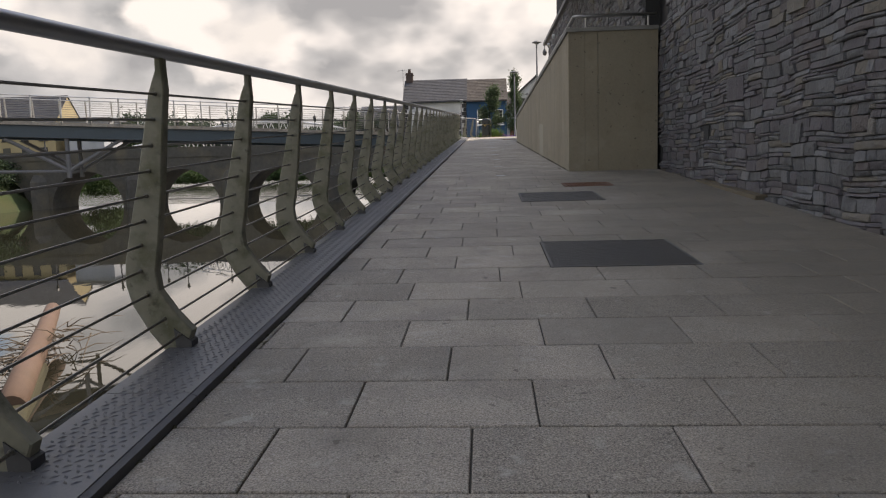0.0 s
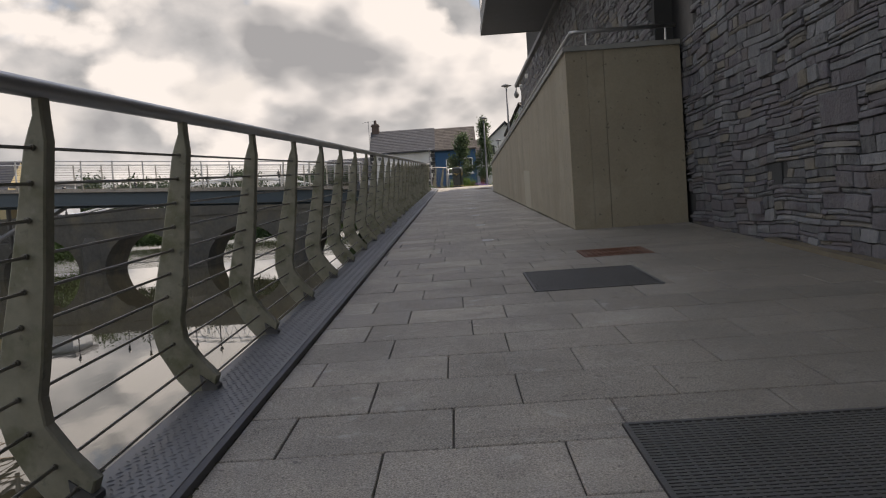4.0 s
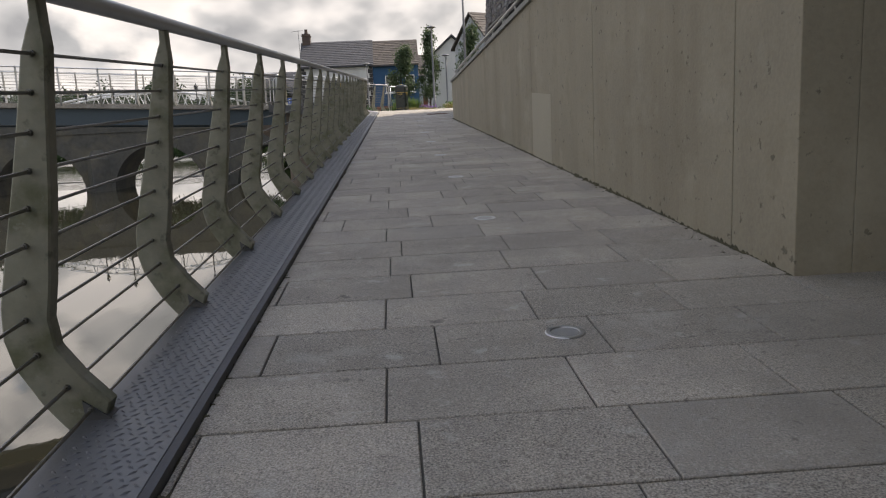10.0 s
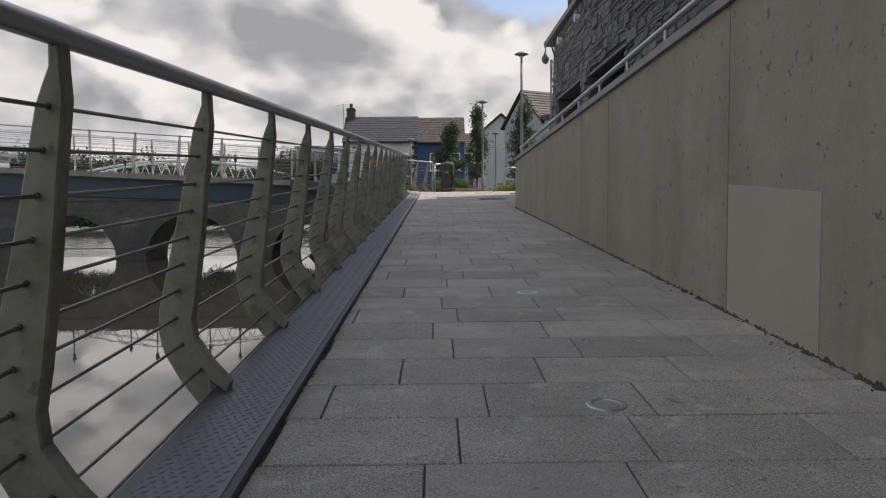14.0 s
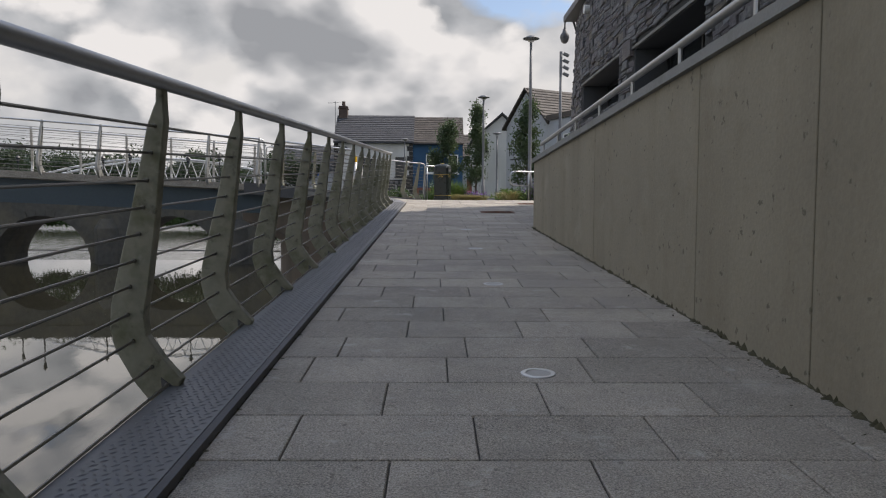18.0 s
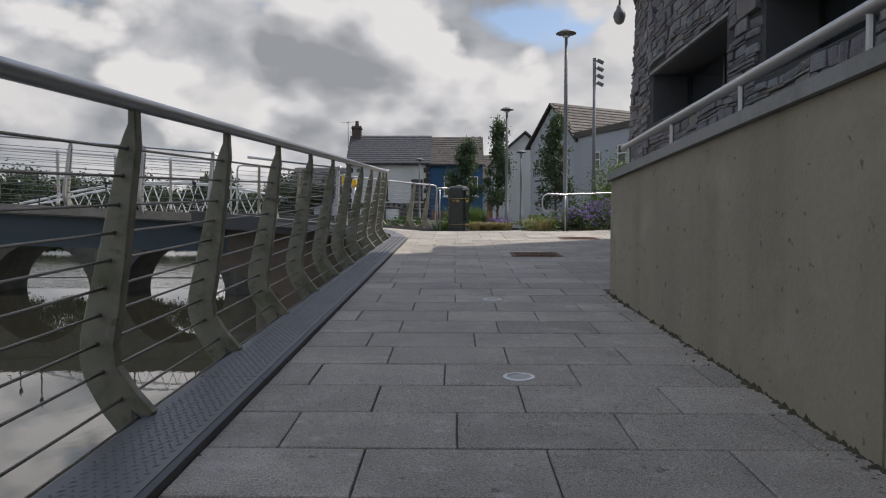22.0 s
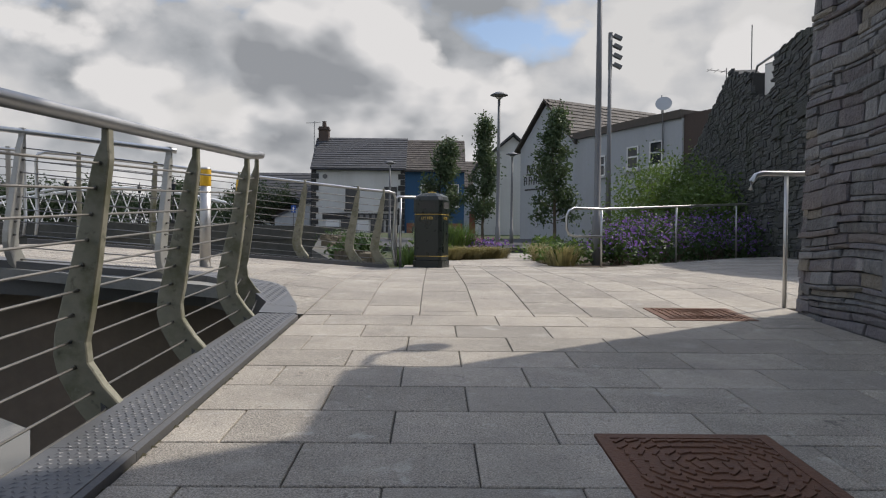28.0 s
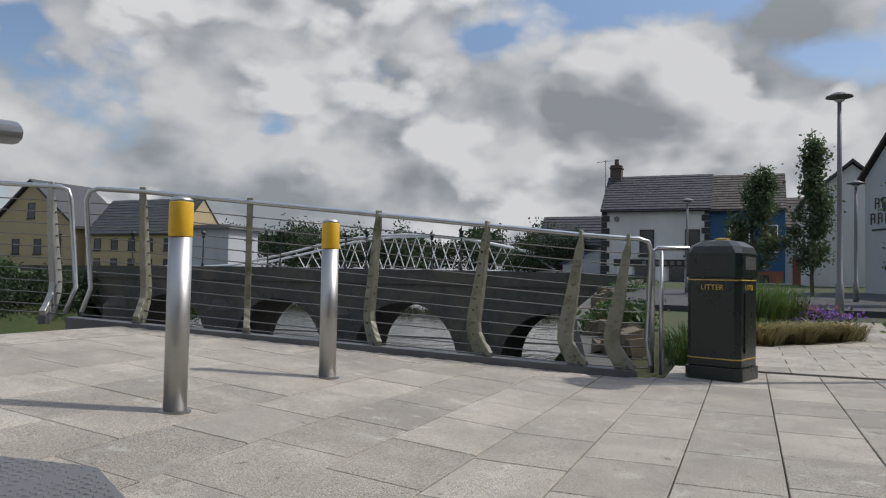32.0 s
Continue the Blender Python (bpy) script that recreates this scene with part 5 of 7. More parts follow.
def brothers_house():
    """Pale grey gable facing the walk, with a long side wing."""
    h = thing("grey_gable_house", "pale grey rendered gabled building with painted lettering on the gable", "house")
    z0 = 2.2
    # gable front between a and b, ridge runs away along the wing
    a, b = Vector((6.65, 80.0, 0)), Vector((9.3, 75.5, 0))
    away = Vector((4.5, 2.65, 0)).normalized() * 9.5
    mid = (a + b) / 2
    w = Mesher()
    pts = [(*a.xy, z0), (*b.xy, z0), (*b.xy, 9.2), (*mid.xy, 11.85), (*a.xy, 9.2)]
    w.prism(pts[::-1], away)
    w.obj("wall", RENDER_G, h)
    r = Mesher()
    out = (a - b).normalized() * 0.35
    fwd = -away.normalized() * 0.25
    for e, sg in ((a, 1), (b, -1)):
        ev = e + out * sg + fwd
        p0, p1 = Vector((*ev.xy, 9.0)), Vector((*(mid + fwd).xy, 12.0))
        q0, q1 = p0 + away * 1.05, p1 + away * 1.05
        upv = Vector((0, 0, 0.16))
        r.hexa([p0, p1, q1, q0, p0 + upv, p1 + upv, q1 + upv, q0 + upv] if sg < 0 else [p1, p0, q0, q1, p1 + upv, p0 + upv, q0 + upv, q1 + upv])
        if sg < 0:
            pa = (p0 + upv, q0 + upv, p1 + upv, q1 + upv)
    ro = r.obj("roof", ROOF_B, h)
    slate_courses(ro, *pa, ROOF_B, 12, 20)
    # lettering painted on the gable, as plain bars
    n = (b - a).cross(Vector((0, 0, 1))).normalized()
    if n.y > 0:
        n = -n
    u = (b - a).normalized()
    for row, (count, zz, hh) in enumerate(((4, 7.6, 0.55), (6, 6.85, 0.55))):
        for k in range(count):
            s = Mesher()
            c = mid + u * (-2.2 + 0.3 * (1 - row) + k * 0.5) + n * 0.012
            for du, wu, z0_, z1_ in ((0.0, 0.09, 0, hh), (0.25, 0.07, 0.05, hh - 0.04), (0.09, 0.16, hh - 0.07, hh), (0.09, 0.16, hh * 0.45, hh * 0.45 + 0.06)):
                e = c + u * du
                f = e + u * wu
                s.prism([Vector((*e.xy, zz + z0_)), Vector((*f.xy, zz + z0_)), Vector((*f.xy, zz + z1_)), Vector((*e.xy, zz + z1_))], n * 0.015)
            s.obj("letter_bar", DARK, h)
    s = Mesher()
    c = mid + u * -2.1 + n * 0.012
    s.prism([Vector((*c.xy, 6.5)), Vector((*(c + u * 3.2).xy, 6.5)), Vector((*(c + u * 3.2).xy, 6.6)), Vector((*c.xy, 6.6))], n * 0.015)
    s.obj("letter_bar", DARK, h)
    # side wing with a flat parapet
    wing = thing("grey_side_wing", "pale grey rendered flat-roofed wing with white windows", "building")
    s = Mesher()
    c0, c1 = b + u * 0.02, Vector((12.9, 67.0, 0))
    back = Vector((7.0, 3.2, 0))
    s.prism([(*c0.xy, z0), (*c1.xy, z0), (*(c1 + back).xy, z0), (*(c0 + back).xy, z0)], (0, 0, 9.3 - z0))
    s.obj("wall", RENDER_G, wing)
    s = Mesher()
    wv = (c1 - c0).normalized()
    nn = Vector((wv.y, -wv.x, 0))
    s.prism([(*(c0 + nn * 0.12).xy, 9.3), (*(c1 + nn * 0.12).xy, 9.3), (*(c1 + back).xy, 9.3), (*(c0 + back).xy, 9.3)], (0, 0, 0.4))
    s.obj("parapet", ROOF_B, wing)
    ln_ = (c1 - c0).length
    for fr_, zz, ww, hh in ((0.30, 6.95, 0.75, 1.15), (0.60, 7.12, 0.95, 1.2), (0.80, 7.15, 1.0, 1.25), (0.32, 3.9, 0.7, 1.0)):
        p = c0 + wv * ln_ * fr_ + nn * 0.01
        m = Matrix.Translation(p) @ Matrix.Rotation(math.atan2(wv.y, wv.x), 4, "Z")
        holder = Mesher()
        holder.box(-ww / 2, ww / 2, -0.02, 0.0, zz, zz + hh)
        wo = holder.obj("window", GLASS, wing, m=m)
        f = Mesher()
        for q in (-ww / 2, ww / 2 - 0.08):
            f.box(q, q + 0.08, -0.06, -0.021, zz, zz + hh)
        for q in (zz, zz + hh * 0.5, zz + hh - 0.08):
            f.box(-ww / 2 + 0.08, ww / 2 - 0.08, -0.055, -0.021, q, q + 0.08)
        f.obj("frame", WHITE, wo)
        f = Mesher()
        f.box(-ww / 2 - 0.1, ww / 2 + 0.1, -0.14, -0.001, zz - 0.12, zz - 0.004)
        f.obj("sill", RENDER_W, wo)
    # brown chimney block and aerials
    s = Mesher()
    s.prism([(*(c1 + nn * -0.1).xy, z0), (*(c1 + wv * 5.0).xy, z0), (*(c1 + wv * 5.0 + back).xy, z0), (*(c1 + back).xy, z0)], (0, 0, 9.45 - z0))
    tagged(s.obj("brown_end_building", BRICK), "brown end building behind the pale wing", "building")
    dish = thing("satellite_dish", "round white satellite dish on a thin mast", "satellite dish", Matrix.Translation(c0 + wv * ln_ * 0.86 + nn * 0.1))
    s = Mesher()
    s.tube([(0, 0, 7.8), (0, 0, 10.1)], 0.035, 6)
    s.tube([(-0.3, 0, 7.8), (0.3, 0, 7.8)], 0.04, 6)
    s.obj("mast", GALV, dish)
    s = Mesher()
    s.lathe([(0.40, 0.11), (0.34, 0.06), (0.2, 0.02), (0.03, 0.0)][::-1], 20)
    s.obj("dish", RENDER_G, dish, smooth=True, m=pose(0, -0.1, 10.1, 65, 0, -20))
    for kx, top_, yag in ((0.72, 10.9, 0), (1.2, 11.4, 1), (1.36, 13.0, 0)):
        mast = thing("roof_aerial", "thin grey aerial mast on the roof", "aerial", Matrix.Translation(c0 + wv * ln_ * kx - nn * 0.9), "roof aerials")
        s = Mesher()
        s.tube([(0, 0, 9.6 if kx < 1 else 9.4), (0, 0, top_)], 0.025, 5)
        if yag:
            s.tube([(-0.9, 0, top_ - 0.1), (0.7, 0, top_ - 0.25)], 0.015, 4)
            for q in range(5):
                s.tube([(-0.8 + q * 0.32, -0.3, top_ - 0.12 - q * 0.03), (-0.8 + q * 0.32, 0.3, top_ - 0.12 - q * 0.03)], 0.012, 4)
        s.obj("mast", GALV, mast)


brothers_house()


def small_gable():
    h = thing("white_gable_house", "narrow white gabled house between the taller buildings", "house")
    w = Mesher()
    w.prism([(4.4, 88, 2.4), (9.5, 88, 2.4), (9.5, 88, 9.0), (7.0, 88, 11.2), (4.4, 88, 9.0)], (0, 8, 0))
    w.obj("wall", RENDER_W, h)
    r = Mesher()
    for a, b in (((4.1, 8.75), (7.0, 11.3)), ((7.0, 11.3), (9.8, 8.75))):
        r.hexa([(a[0], 87.7, a[1]), (b[0], 87.7, b[1]), (b[0], 96.2, b[1]), (a[0], 96.2, a[1]), (a[0], 87.7, a[1] + 0.2), (b[0], 87.7, b[1] + 0.2), (b[0], 96.2, b[1] + 0.2), (a[0], 96.2, a[1] + 0.2)])
    r.obj("roof", ROOF, h)
    window_part(h, 5.4, 88, 7.9, 0.5, 0.9, DARK)
    t = gabled_house("terrace_house", "small pale terraced house with tiled roof behind the trees", 3.8, 12.0, 108, 114, 2.5, 8.8, 11.5, RENDER_G, ROOF_B, (10, 12))
    window_part(t, 6.0, 108, 6.0, 1.2, 1.6, WHITE)
    g_ = Mesher()
    g_.box(3.9, 6.3, 92.0, 92.2, 2.5, 5.6)
    tagged(g_.obj("timber_gate", BRICK_R), "red-brown timber gate between the houses", "gate")


small_gable()


# ---- far bank buildings ----
def cream_houses():
    h = thing("cream_gable_house", "cream rendered riverside house with dark slate gable roof", "house")
    w = Mesher()
    w.prism([(-103, 112, 3.0), (-86.5, 112, 3.0), (-86.5, 112, 10.3), (-95, 112, 16.3), (-103, 112, 10.3)], (0, 10, 0))
    w.obj("wall", CREAM, h)
    r = Mesher()
    for a, b in (((-104.2, 9.6), (-95, 16.5)), ((-95, 16.5), (-85.6, 9.6))):
        r.hexa([(a[0], 111.5, a[1]), (b[0], 111.5, b[1]), (b[0], 122.3, b[1]), (a[0], 122.3, a[1]), (a[0], 111.5, a[1] + 0.4), (b[0], 111.5, b[1] + 0.4), (b[0], 122.3, b[1] + 0.4), (a[0], 122.3, a[1] + 0.4)])
    r.obj("roof", ROOF, h)
    for cx, zz in ((-95, 11.2), (-93.5, 6.0), (-98, 6.0), (-89.5, 6.0)):
        window_part(h, cx, 112, zz, 1.5, 2.2, DARK)
    t = gabled_house("cream_terrace", "cream rendered terrace across the river with slate roof", -84, -67.5, 112, 121, 3.0, 9.0, 13.8, CREAM, ROOF, (12, 24))
    for k in range(5):
        window_part(t, -81.8 + k * 3.1, 112, 6.6, 1.2, 1.6, DARK)
        window_part(t, -81.8 + k * 3.1, 112, 3.9, 1.2, 1.6, DARK)
    c = thing("flat_roof_block", "pale flat-roofed riverside kiosk building", "building")
    s = Mesher()
    s.box(-66, -59.5, 112, 118, 3.0, 9.4)
    s.obj("wall", RENDER_G, c)
    s = Mesher()
    s.box(-66.6, -58.9, 111.4, 118.6, 9.4, 9.9)
    s.obj("roof", GALV, c)
    for nm, lab, b in (("brick_block", "red brick far building", (-20, -14, 150, 160, 3, 12.0)), ("far_block", "grey far building beyond the bridge", (-13, -9, 135, 143, 3, 10.5))):
        s = Mesher()
        s.box(*b)
        tagged(s.obj(nm, BRICK_R if nm == "brick_block" else RENDER_G), lab, "building")
    d = gabled_house("dark_cottage", "dark ivy-grown house by the bridge end", -17.2, -10.5, 104, 110, 2.6, 7.0, 9.7, BRICK, ROOF, (10, 12))
    for cx in (-15.6, -13.2):
        window_part(d, cx, 104, 4.4, 1.0, 1.3, DARK)
    sh = thing("lean_to_shed", "pale rendered lean-to shed with a sloping roof", "shed")
    s = Mesher()
    s.prism([(-14.0, 101, 2.6), (-10.7, 101, 2.6), (-10.7, 101, 6.6), (-14.0, 101, 5.1)], (0, 3, 0))
    s.obj("wall", RENDER_G, sh)
    s = Mesher()
    s.prism([(-14.25, 100.8, 5.0), (-10.65, 100.8, 6.62), (-10.65, 100.8, 6.8), (-14.25, 100.8, 5.18)], (0, 3.2, 0))
    s.obj("roof", ROOF, sh)
    for cx in (-11.6,):
        sg = thing("road_sign", "blue road sign with a white arrow on a grey post", "road sign", pose(cx, 97.6, 3.0), "road signs")
        s = Mesher()
        s.tube([(0, 0.05, 0), (0, 0.05, 3.2)], 0.04, 6)
        s.obj("post", GALV, sg)
        s = Mesher()
        s.box(-0.22, 0.22, -0.02, 0.008, 2.5, 3.15)
        s.obj("panel", SIGNB, sg)
        s = Mesher()
        s.box(-0.035, 0.035, -0.032, -0.022, 2.58, 2.85)
        s.prism([(-0.12, -0.032, 2.85), (0.12, -0.032, 2.85), (0, -0.032, 3.05)], (0, 0.01, 0))
        s.obj("arrow", WHITE, sg)


cream_houses()


# ---- plants ----
def leaf_quads(s, pts, size, rnd, flat=0.0):
    for p in pts:
        d = Vector((rnd.gauss(0, 1), rnd.gauss(0, 1), rnd.gauss(0, 1) + flat)).normalized()
        u = d.orthogonal().normalized()
        u.rotate(Matrix.Rotation(rnd.uniform(0, 6.28), 3, d))
        w = d.cross(u)
        a, b = size * rnd.uniform(0.6, 1.3), size * rnd.uniform(0.35, 0.7)
        p = Vector(p)
        s.poly(p - u * a, p + w * b, p + u * a, p - w * b)


def columnar_tree(x, y, z, height, width, seed, label):
    t = thing("tree", label, "tree", pose(x, y, z), "columnar plaza trees")
    rnd = random.Random(seed)
    s = Mesher()
    bend = [(rnd.uniform(-0.05, 0.05) * k, rnd.uniform(-0.05, 0.05) * k, height * k / 6) for k in range(7)]
    s.tube(bend, [0.09 - 0.012 * k for k in range(7)], 8)
    limbs = []
    for k in range(34):
        h = height * (0.2 + 0.72 * k / 34)
        i = min(int(h / height * 6), 5)
        b = Vector(bend[i]).lerp(Vector(bend[i + 1]), h / height * 6 - i)
        a = rnd.uniform(0, 6.28)
        taper = (1 - abs(h / height - 0.33) / 0.72) * 0.9 + 0.1
        ln_ = width * taper * rnd.uniform(0.5, 1.1)
        e = b + Vector((math.cos(a) * ln_, math.sin(a) * ln_, ln_ * rnd.uniform(0.3, 1.1)))
        limbs.append((b, e))
        s.tube([b, b.lerp(e, 0.5) + Vector((0, 0, -0.04)), e], [0.02, 0.014, 0.006], 5)
    s.obj("trunk", BARK, t)
    lf = Mesher()
    for b, e in limbs:
        for c in range(3):
            ctr = b.lerp(e, rnd.uniform(0.35, 1.05))
            pts = [ctr + Vector((rnd.gauss(0, 0.16), rnd.gauss(0, 0.16), rnd.gauss(0, 0.17))) * 1.25 for _ in range(56)]
            leaf_quads(lf, pts, 0.095, rnd)
    lf.obj("crown", LEAF_T, t)
    return t


columnar_tree(6.7, 66.6, 2.6, 7.4, 1.2, 1, "slim columnar oak with loose green foliage before the grey gable")
columnar_tree(3.77, 73.4, 2.8, 7.9, 0.92, 2, "slim columnar oak with dark foliage beside the path lamp")
columnar_tree(1.43, 74.2, 2.8, 6.6, 1.35, 3, "slim columnar oak before the blue house")


def shrub(x, y, z, rx, ry, rz, count, mat, seed, label, leaf=0.07, name="shrub", extra=None):
    t = thing(name, label, "shrub", pose(x, y, z), "planted shrubs")
    rnd = random.Random(seed)
    st = Mesher()
    lf = Mesher()
    clumps = []
    for k in range(max(8, count // 70)):
        a, r = rnd.uniform(0, 6.28), math.sqrt(rnd.random())
        c = Vector((math.cos(a) * r * rx, math.sin(a) * r * ry, rz * rnd.uniform(0.25, 1.0) * math.sqrt(max(0.1, 1 - 0.75 * r * r))))
        clumps.append(c)
        st.tube([(c.x * 0.15, c.y * 0.15, 0), (c.x * 0.6, c.y * 0.6, c.z * 0.6), tuple(c)], [0.015, 0.01, 0.004], 4)
    tagged(st.obj("stems", BARK, t), kind="stuff")
    sp = 0.34 * (rx * ry * rz) ** (1 / 3)
    for k in range(count):
        c = rnd.choice(clumps)
        p = c + Vector((rnd.gauss(0, sp), rnd.gauss(0, sp), rnd.gauss(0, sp * 0.6)))
        p.z = max(p.z, 0.02)
        leaf_quads(lf, [p], leaf, rnd, 0.6)
    lf.obj("foliage", mat, t)
    if extra:
        fl = Mesher()
        em, n, sz = extra
        pts = []
        for k in range(n):
            c = rnd.choice(clumps)
            p = c + Vector((rnd.gauss(0, sp), rnd.gauss(0, sp), abs(rnd.gauss(0, sp * 0.5)) + 0.05))
            pts.append(p)
        leaf_quads(fl, pts, sz, rnd, 0.4)
        fl.obj("blossom", em, t)
    return t


def grass_tuft(x, y, z, r, h, n, mat, seed, label):
    t = thing("ornamental_grass", label, "grass", pose(x, y, z), "ornamental grasses")
    rnd = random.Random(seed)
    s = Mesher()
    for k in range(n):
        a, q = rnd.uniform(0, 6.28), r * math.sqrt(rnd.random()) * 0.6
        b = Vector((math.cos(a) * q, math.sin(a) * q, 0))
        d = Vector((math.cos(a), math.sin(a), 0)) * r * rnd.uniform(0.3, 1.0)
        hh = h * rnd.uniform(0.6, 1.1)
        m1, tip = b + d * 0.35 + Vector((0, 0, hh * 0.7)), b + d + Vector((0, 0, hh * rnd.uniform(0.7, 1.0)))
        wv = Vector((-math.sin(a), math.cos(a), 0)) * 0.009
        s.poly(b - wv, b + wv, m1 + wv * 0.8, m1 - wv * 0.8)
        s.poly(m1 - wv * 0.8, m1 + wv * 0.8, tip)
    s.obj("blades", mat, t)
    return t


# ---- planting beds, path ----
def bed(name, pts, z, mat, label, height=0.1):
    s = Mesher()
    s.prism([(x, y, z - 0.4) for x, y in pts], (0, 0, 0.4 + height))
    return tagged(s.obj(name, mat), label, "planting bed", kind="structure")


bed("planting_bed_east", [(3.2, 45.6), (4.0, 45.1), (6.2, 46.9), (10.2, 50.0), (12.5, 56.5), (10.0, 62.0), (6.0, 61.0), (3.6, 52.0)], TOP - 0.1, SOIL, "dark soil of the flower bed along the ramp wall")
bed("planting_bed_west", [(0.5, 48.1), (1.21, 48.65), (2.28, 49.75), (2.62, 50.5), (2.9, 58.0), (2.2, 61.0), (0.5, 61.0)], TOP - 0.1, SOIL, "dark soil of the grass bed by the river")
rb = random.Random(9)
for k, (px, py, a, b, c) in enumerate(((5.2, 47.6, 0.8, 0.6, 0.75), (6.4, 48.7, 0.9, 0.7, 0.95), (7.7, 49.8, 0.9, 0.7, 1.1), (6.6, 50.6, 0.9, 0.8, 1.1), (9.0, 51.2, 0.9, 0.8, 1.15), (4.7, 46.6, 0.5, 0.45, 0.55), (8.3, 50.4, 0.8, 0.7, 1.1), (5.6, 49.0, 0.8, 0.7, 0.9), (7.6, 51.6, 0.9, 0.8, 1.2))):
    shrub(px, py, TOP, a, b, c, 900, LEAF, 20 + k, "flowering perennial mound covered in purple blossom", 0.055, "flower_mound", (FLOWER, 420, 0.038))
for k, (px, py, a, c) in enumerate(((8.2, 55.3, 1.3, 2.7), (9.3, 56.5, 1.4, 3.4), (9.0, 53.4, 1.1, 2.4), (10.0, 59.0, 1.3, 3.4))):
    shrub(px, py, TOP, a, a, c, 4600, LEAF_L, 40 + k, "dense bright green shrub below the slate wall", 0.065)
for k, (px, py) in enumerate(((3.6, 46.6), (3.9, 48.0), (3.7, 50.2), (4.4, 52.5), (4.6, 55.0))):
    shrub(px, py, TOP, 0.45, 0.45, 0.5, 420, LEAF if k % 2 else LEAF_L, 60 + k, "low green shrub at the edge of the path", 0.06)
for k, (px, py) in enumerate(((3.45, 46.0), (3.5, 47.3), (3.6, 49.2), (3.9, 51.4))):
    grass_tuft(px, py, TOP, 0.5, 0.45, 220, DRYGRASS, 70 + k, "straw-coloured ornamental grass tuft beside the path")
for k in range(14):
    u_ = k / 13
    px, py = 0.85 + 1.75 * u_ + rb.uniform(-0.12, 0.12), 48.75 + 1.95 * u_ + rb.uniform(-0.1, 0.25)
    grass_tuft(px, py, TOP, 0.45, 0.34, 260, DRYGRASS, 80 + k, "low straw-coloured grass tuft along the path edge")
for k, (px, py) in enumerate(((1.05, 50.2), (1.35, 51.0), (0.85, 51.4), (1.7, 51.6), (1.2, 52.6))):
    grass_tuft(px, py, TOP, 0.6, 1.0, 260, LEAF_L if k % 2 else LEAF, 400 + k, "tall green ornamental grass clump")
shrub(0.9, 49.6, TOP, 0.4, 0.4, 0.55, 420, LEAF_L, 97, "low green shrub by the river rail", 0.06)
for k, (px, py) in enumerate(((0.5, 46.4), (0.35, 47.4))):
    grass_tuft(px, py, TOP - 0.1, 0.4, 0.5, 200, LEAF, 420 + k, "rough grass beside the river rail")
shrub(2.35, 51.6, TOP, 0.5, 0.4, 0.5, 420, LEAF, 96, "low heather clump with purple flowers", 0.05, "heather", (FLOWER, 420, 0.04))
shrub(1.9, 52.3, TOP, 0.6, 0.5, 0.5, 500, LEAF, 95, "low heather clump with pink flowers", 0.05, "heather", (PINK, 420, 0.04))
for k, (px, py, a, c) in enumerate(((-1.0, 51, 0.5, 0.5), (-4.6, 74, 0.9, 0.8), (-5.4, 86, 1.2, 1.0))):
    shrub(px, py, 2.8, a, a, c, 1500, LEAF, 100 + k, "low bush on top of the river wall", 0.07)


def woods(name, label, spots, mat, seed):
    s = Mesher()
    rnd = random.Random(seed)
    for (cx, cy, cz, r, h) in spots:
        for c in range(56):
            a, q = rnd.uniform(0, 6.28), math.sqrt(rnd.random())
            o = Vector((cx + math.cos(a) * q * r, cy + math.sin(a) * q * r, cz + h * (0.25 + 0.75 * rnd.random() * math.sqrt(max(0.05, 1 - q * q * 0.8)))))
            leaf_quads(s, [o + Vector((rnd.gauss(0, r * 0.16), rnd.gauss(0, r * 0.16), rnd.gauss(0, h * 0.08))) for _ in range(44)], r * 0.068, rnd)
    return tagged(s.obj(name, mat), label, "woodland", kind="stuff")


rw = random.Random(31)
woods("woodland_far", "far dark green tree line across the river", [(-150 + 7.5 * k + rw.uniform(-3, 3), 200 + rw.uniform(-12, 12), 7.0, rw.uniform(4, 7), rw.uniform(4, 9)) for k in range(26)], LEAF_F, 5)
woods("woodland_bank", "green trees and scrub on the far river bank", [(-64 - rw.uniform(0, 8), 30 + 7 * k, 1.5, rw.uniform(2.5, 4.0), rw.uniform(3, 5)) for k in range(9)] + [(-140 + 6.0 * k, 203 + rw.uniform(-2, 2), -3.4, 5.0, 4.4) for k in range(22)], LEAF, 6)
woods("woodland_near_bridge", "dark trees behind the bridge end", [(-20, 118, 3.5, 3.2, 6.5), (-24, 122, 3.5, 2.6, 5.0), (-17, 114, 3.5, 2.2, 4.8), (-57, 130, 3.5, 4, 8), (-52, 134, 3.5, 4, 7.0), (-47, 136, 3.5, 4, 7.5), (-69, 140, 3.5, 5, 9)], LEAF_F, 7)

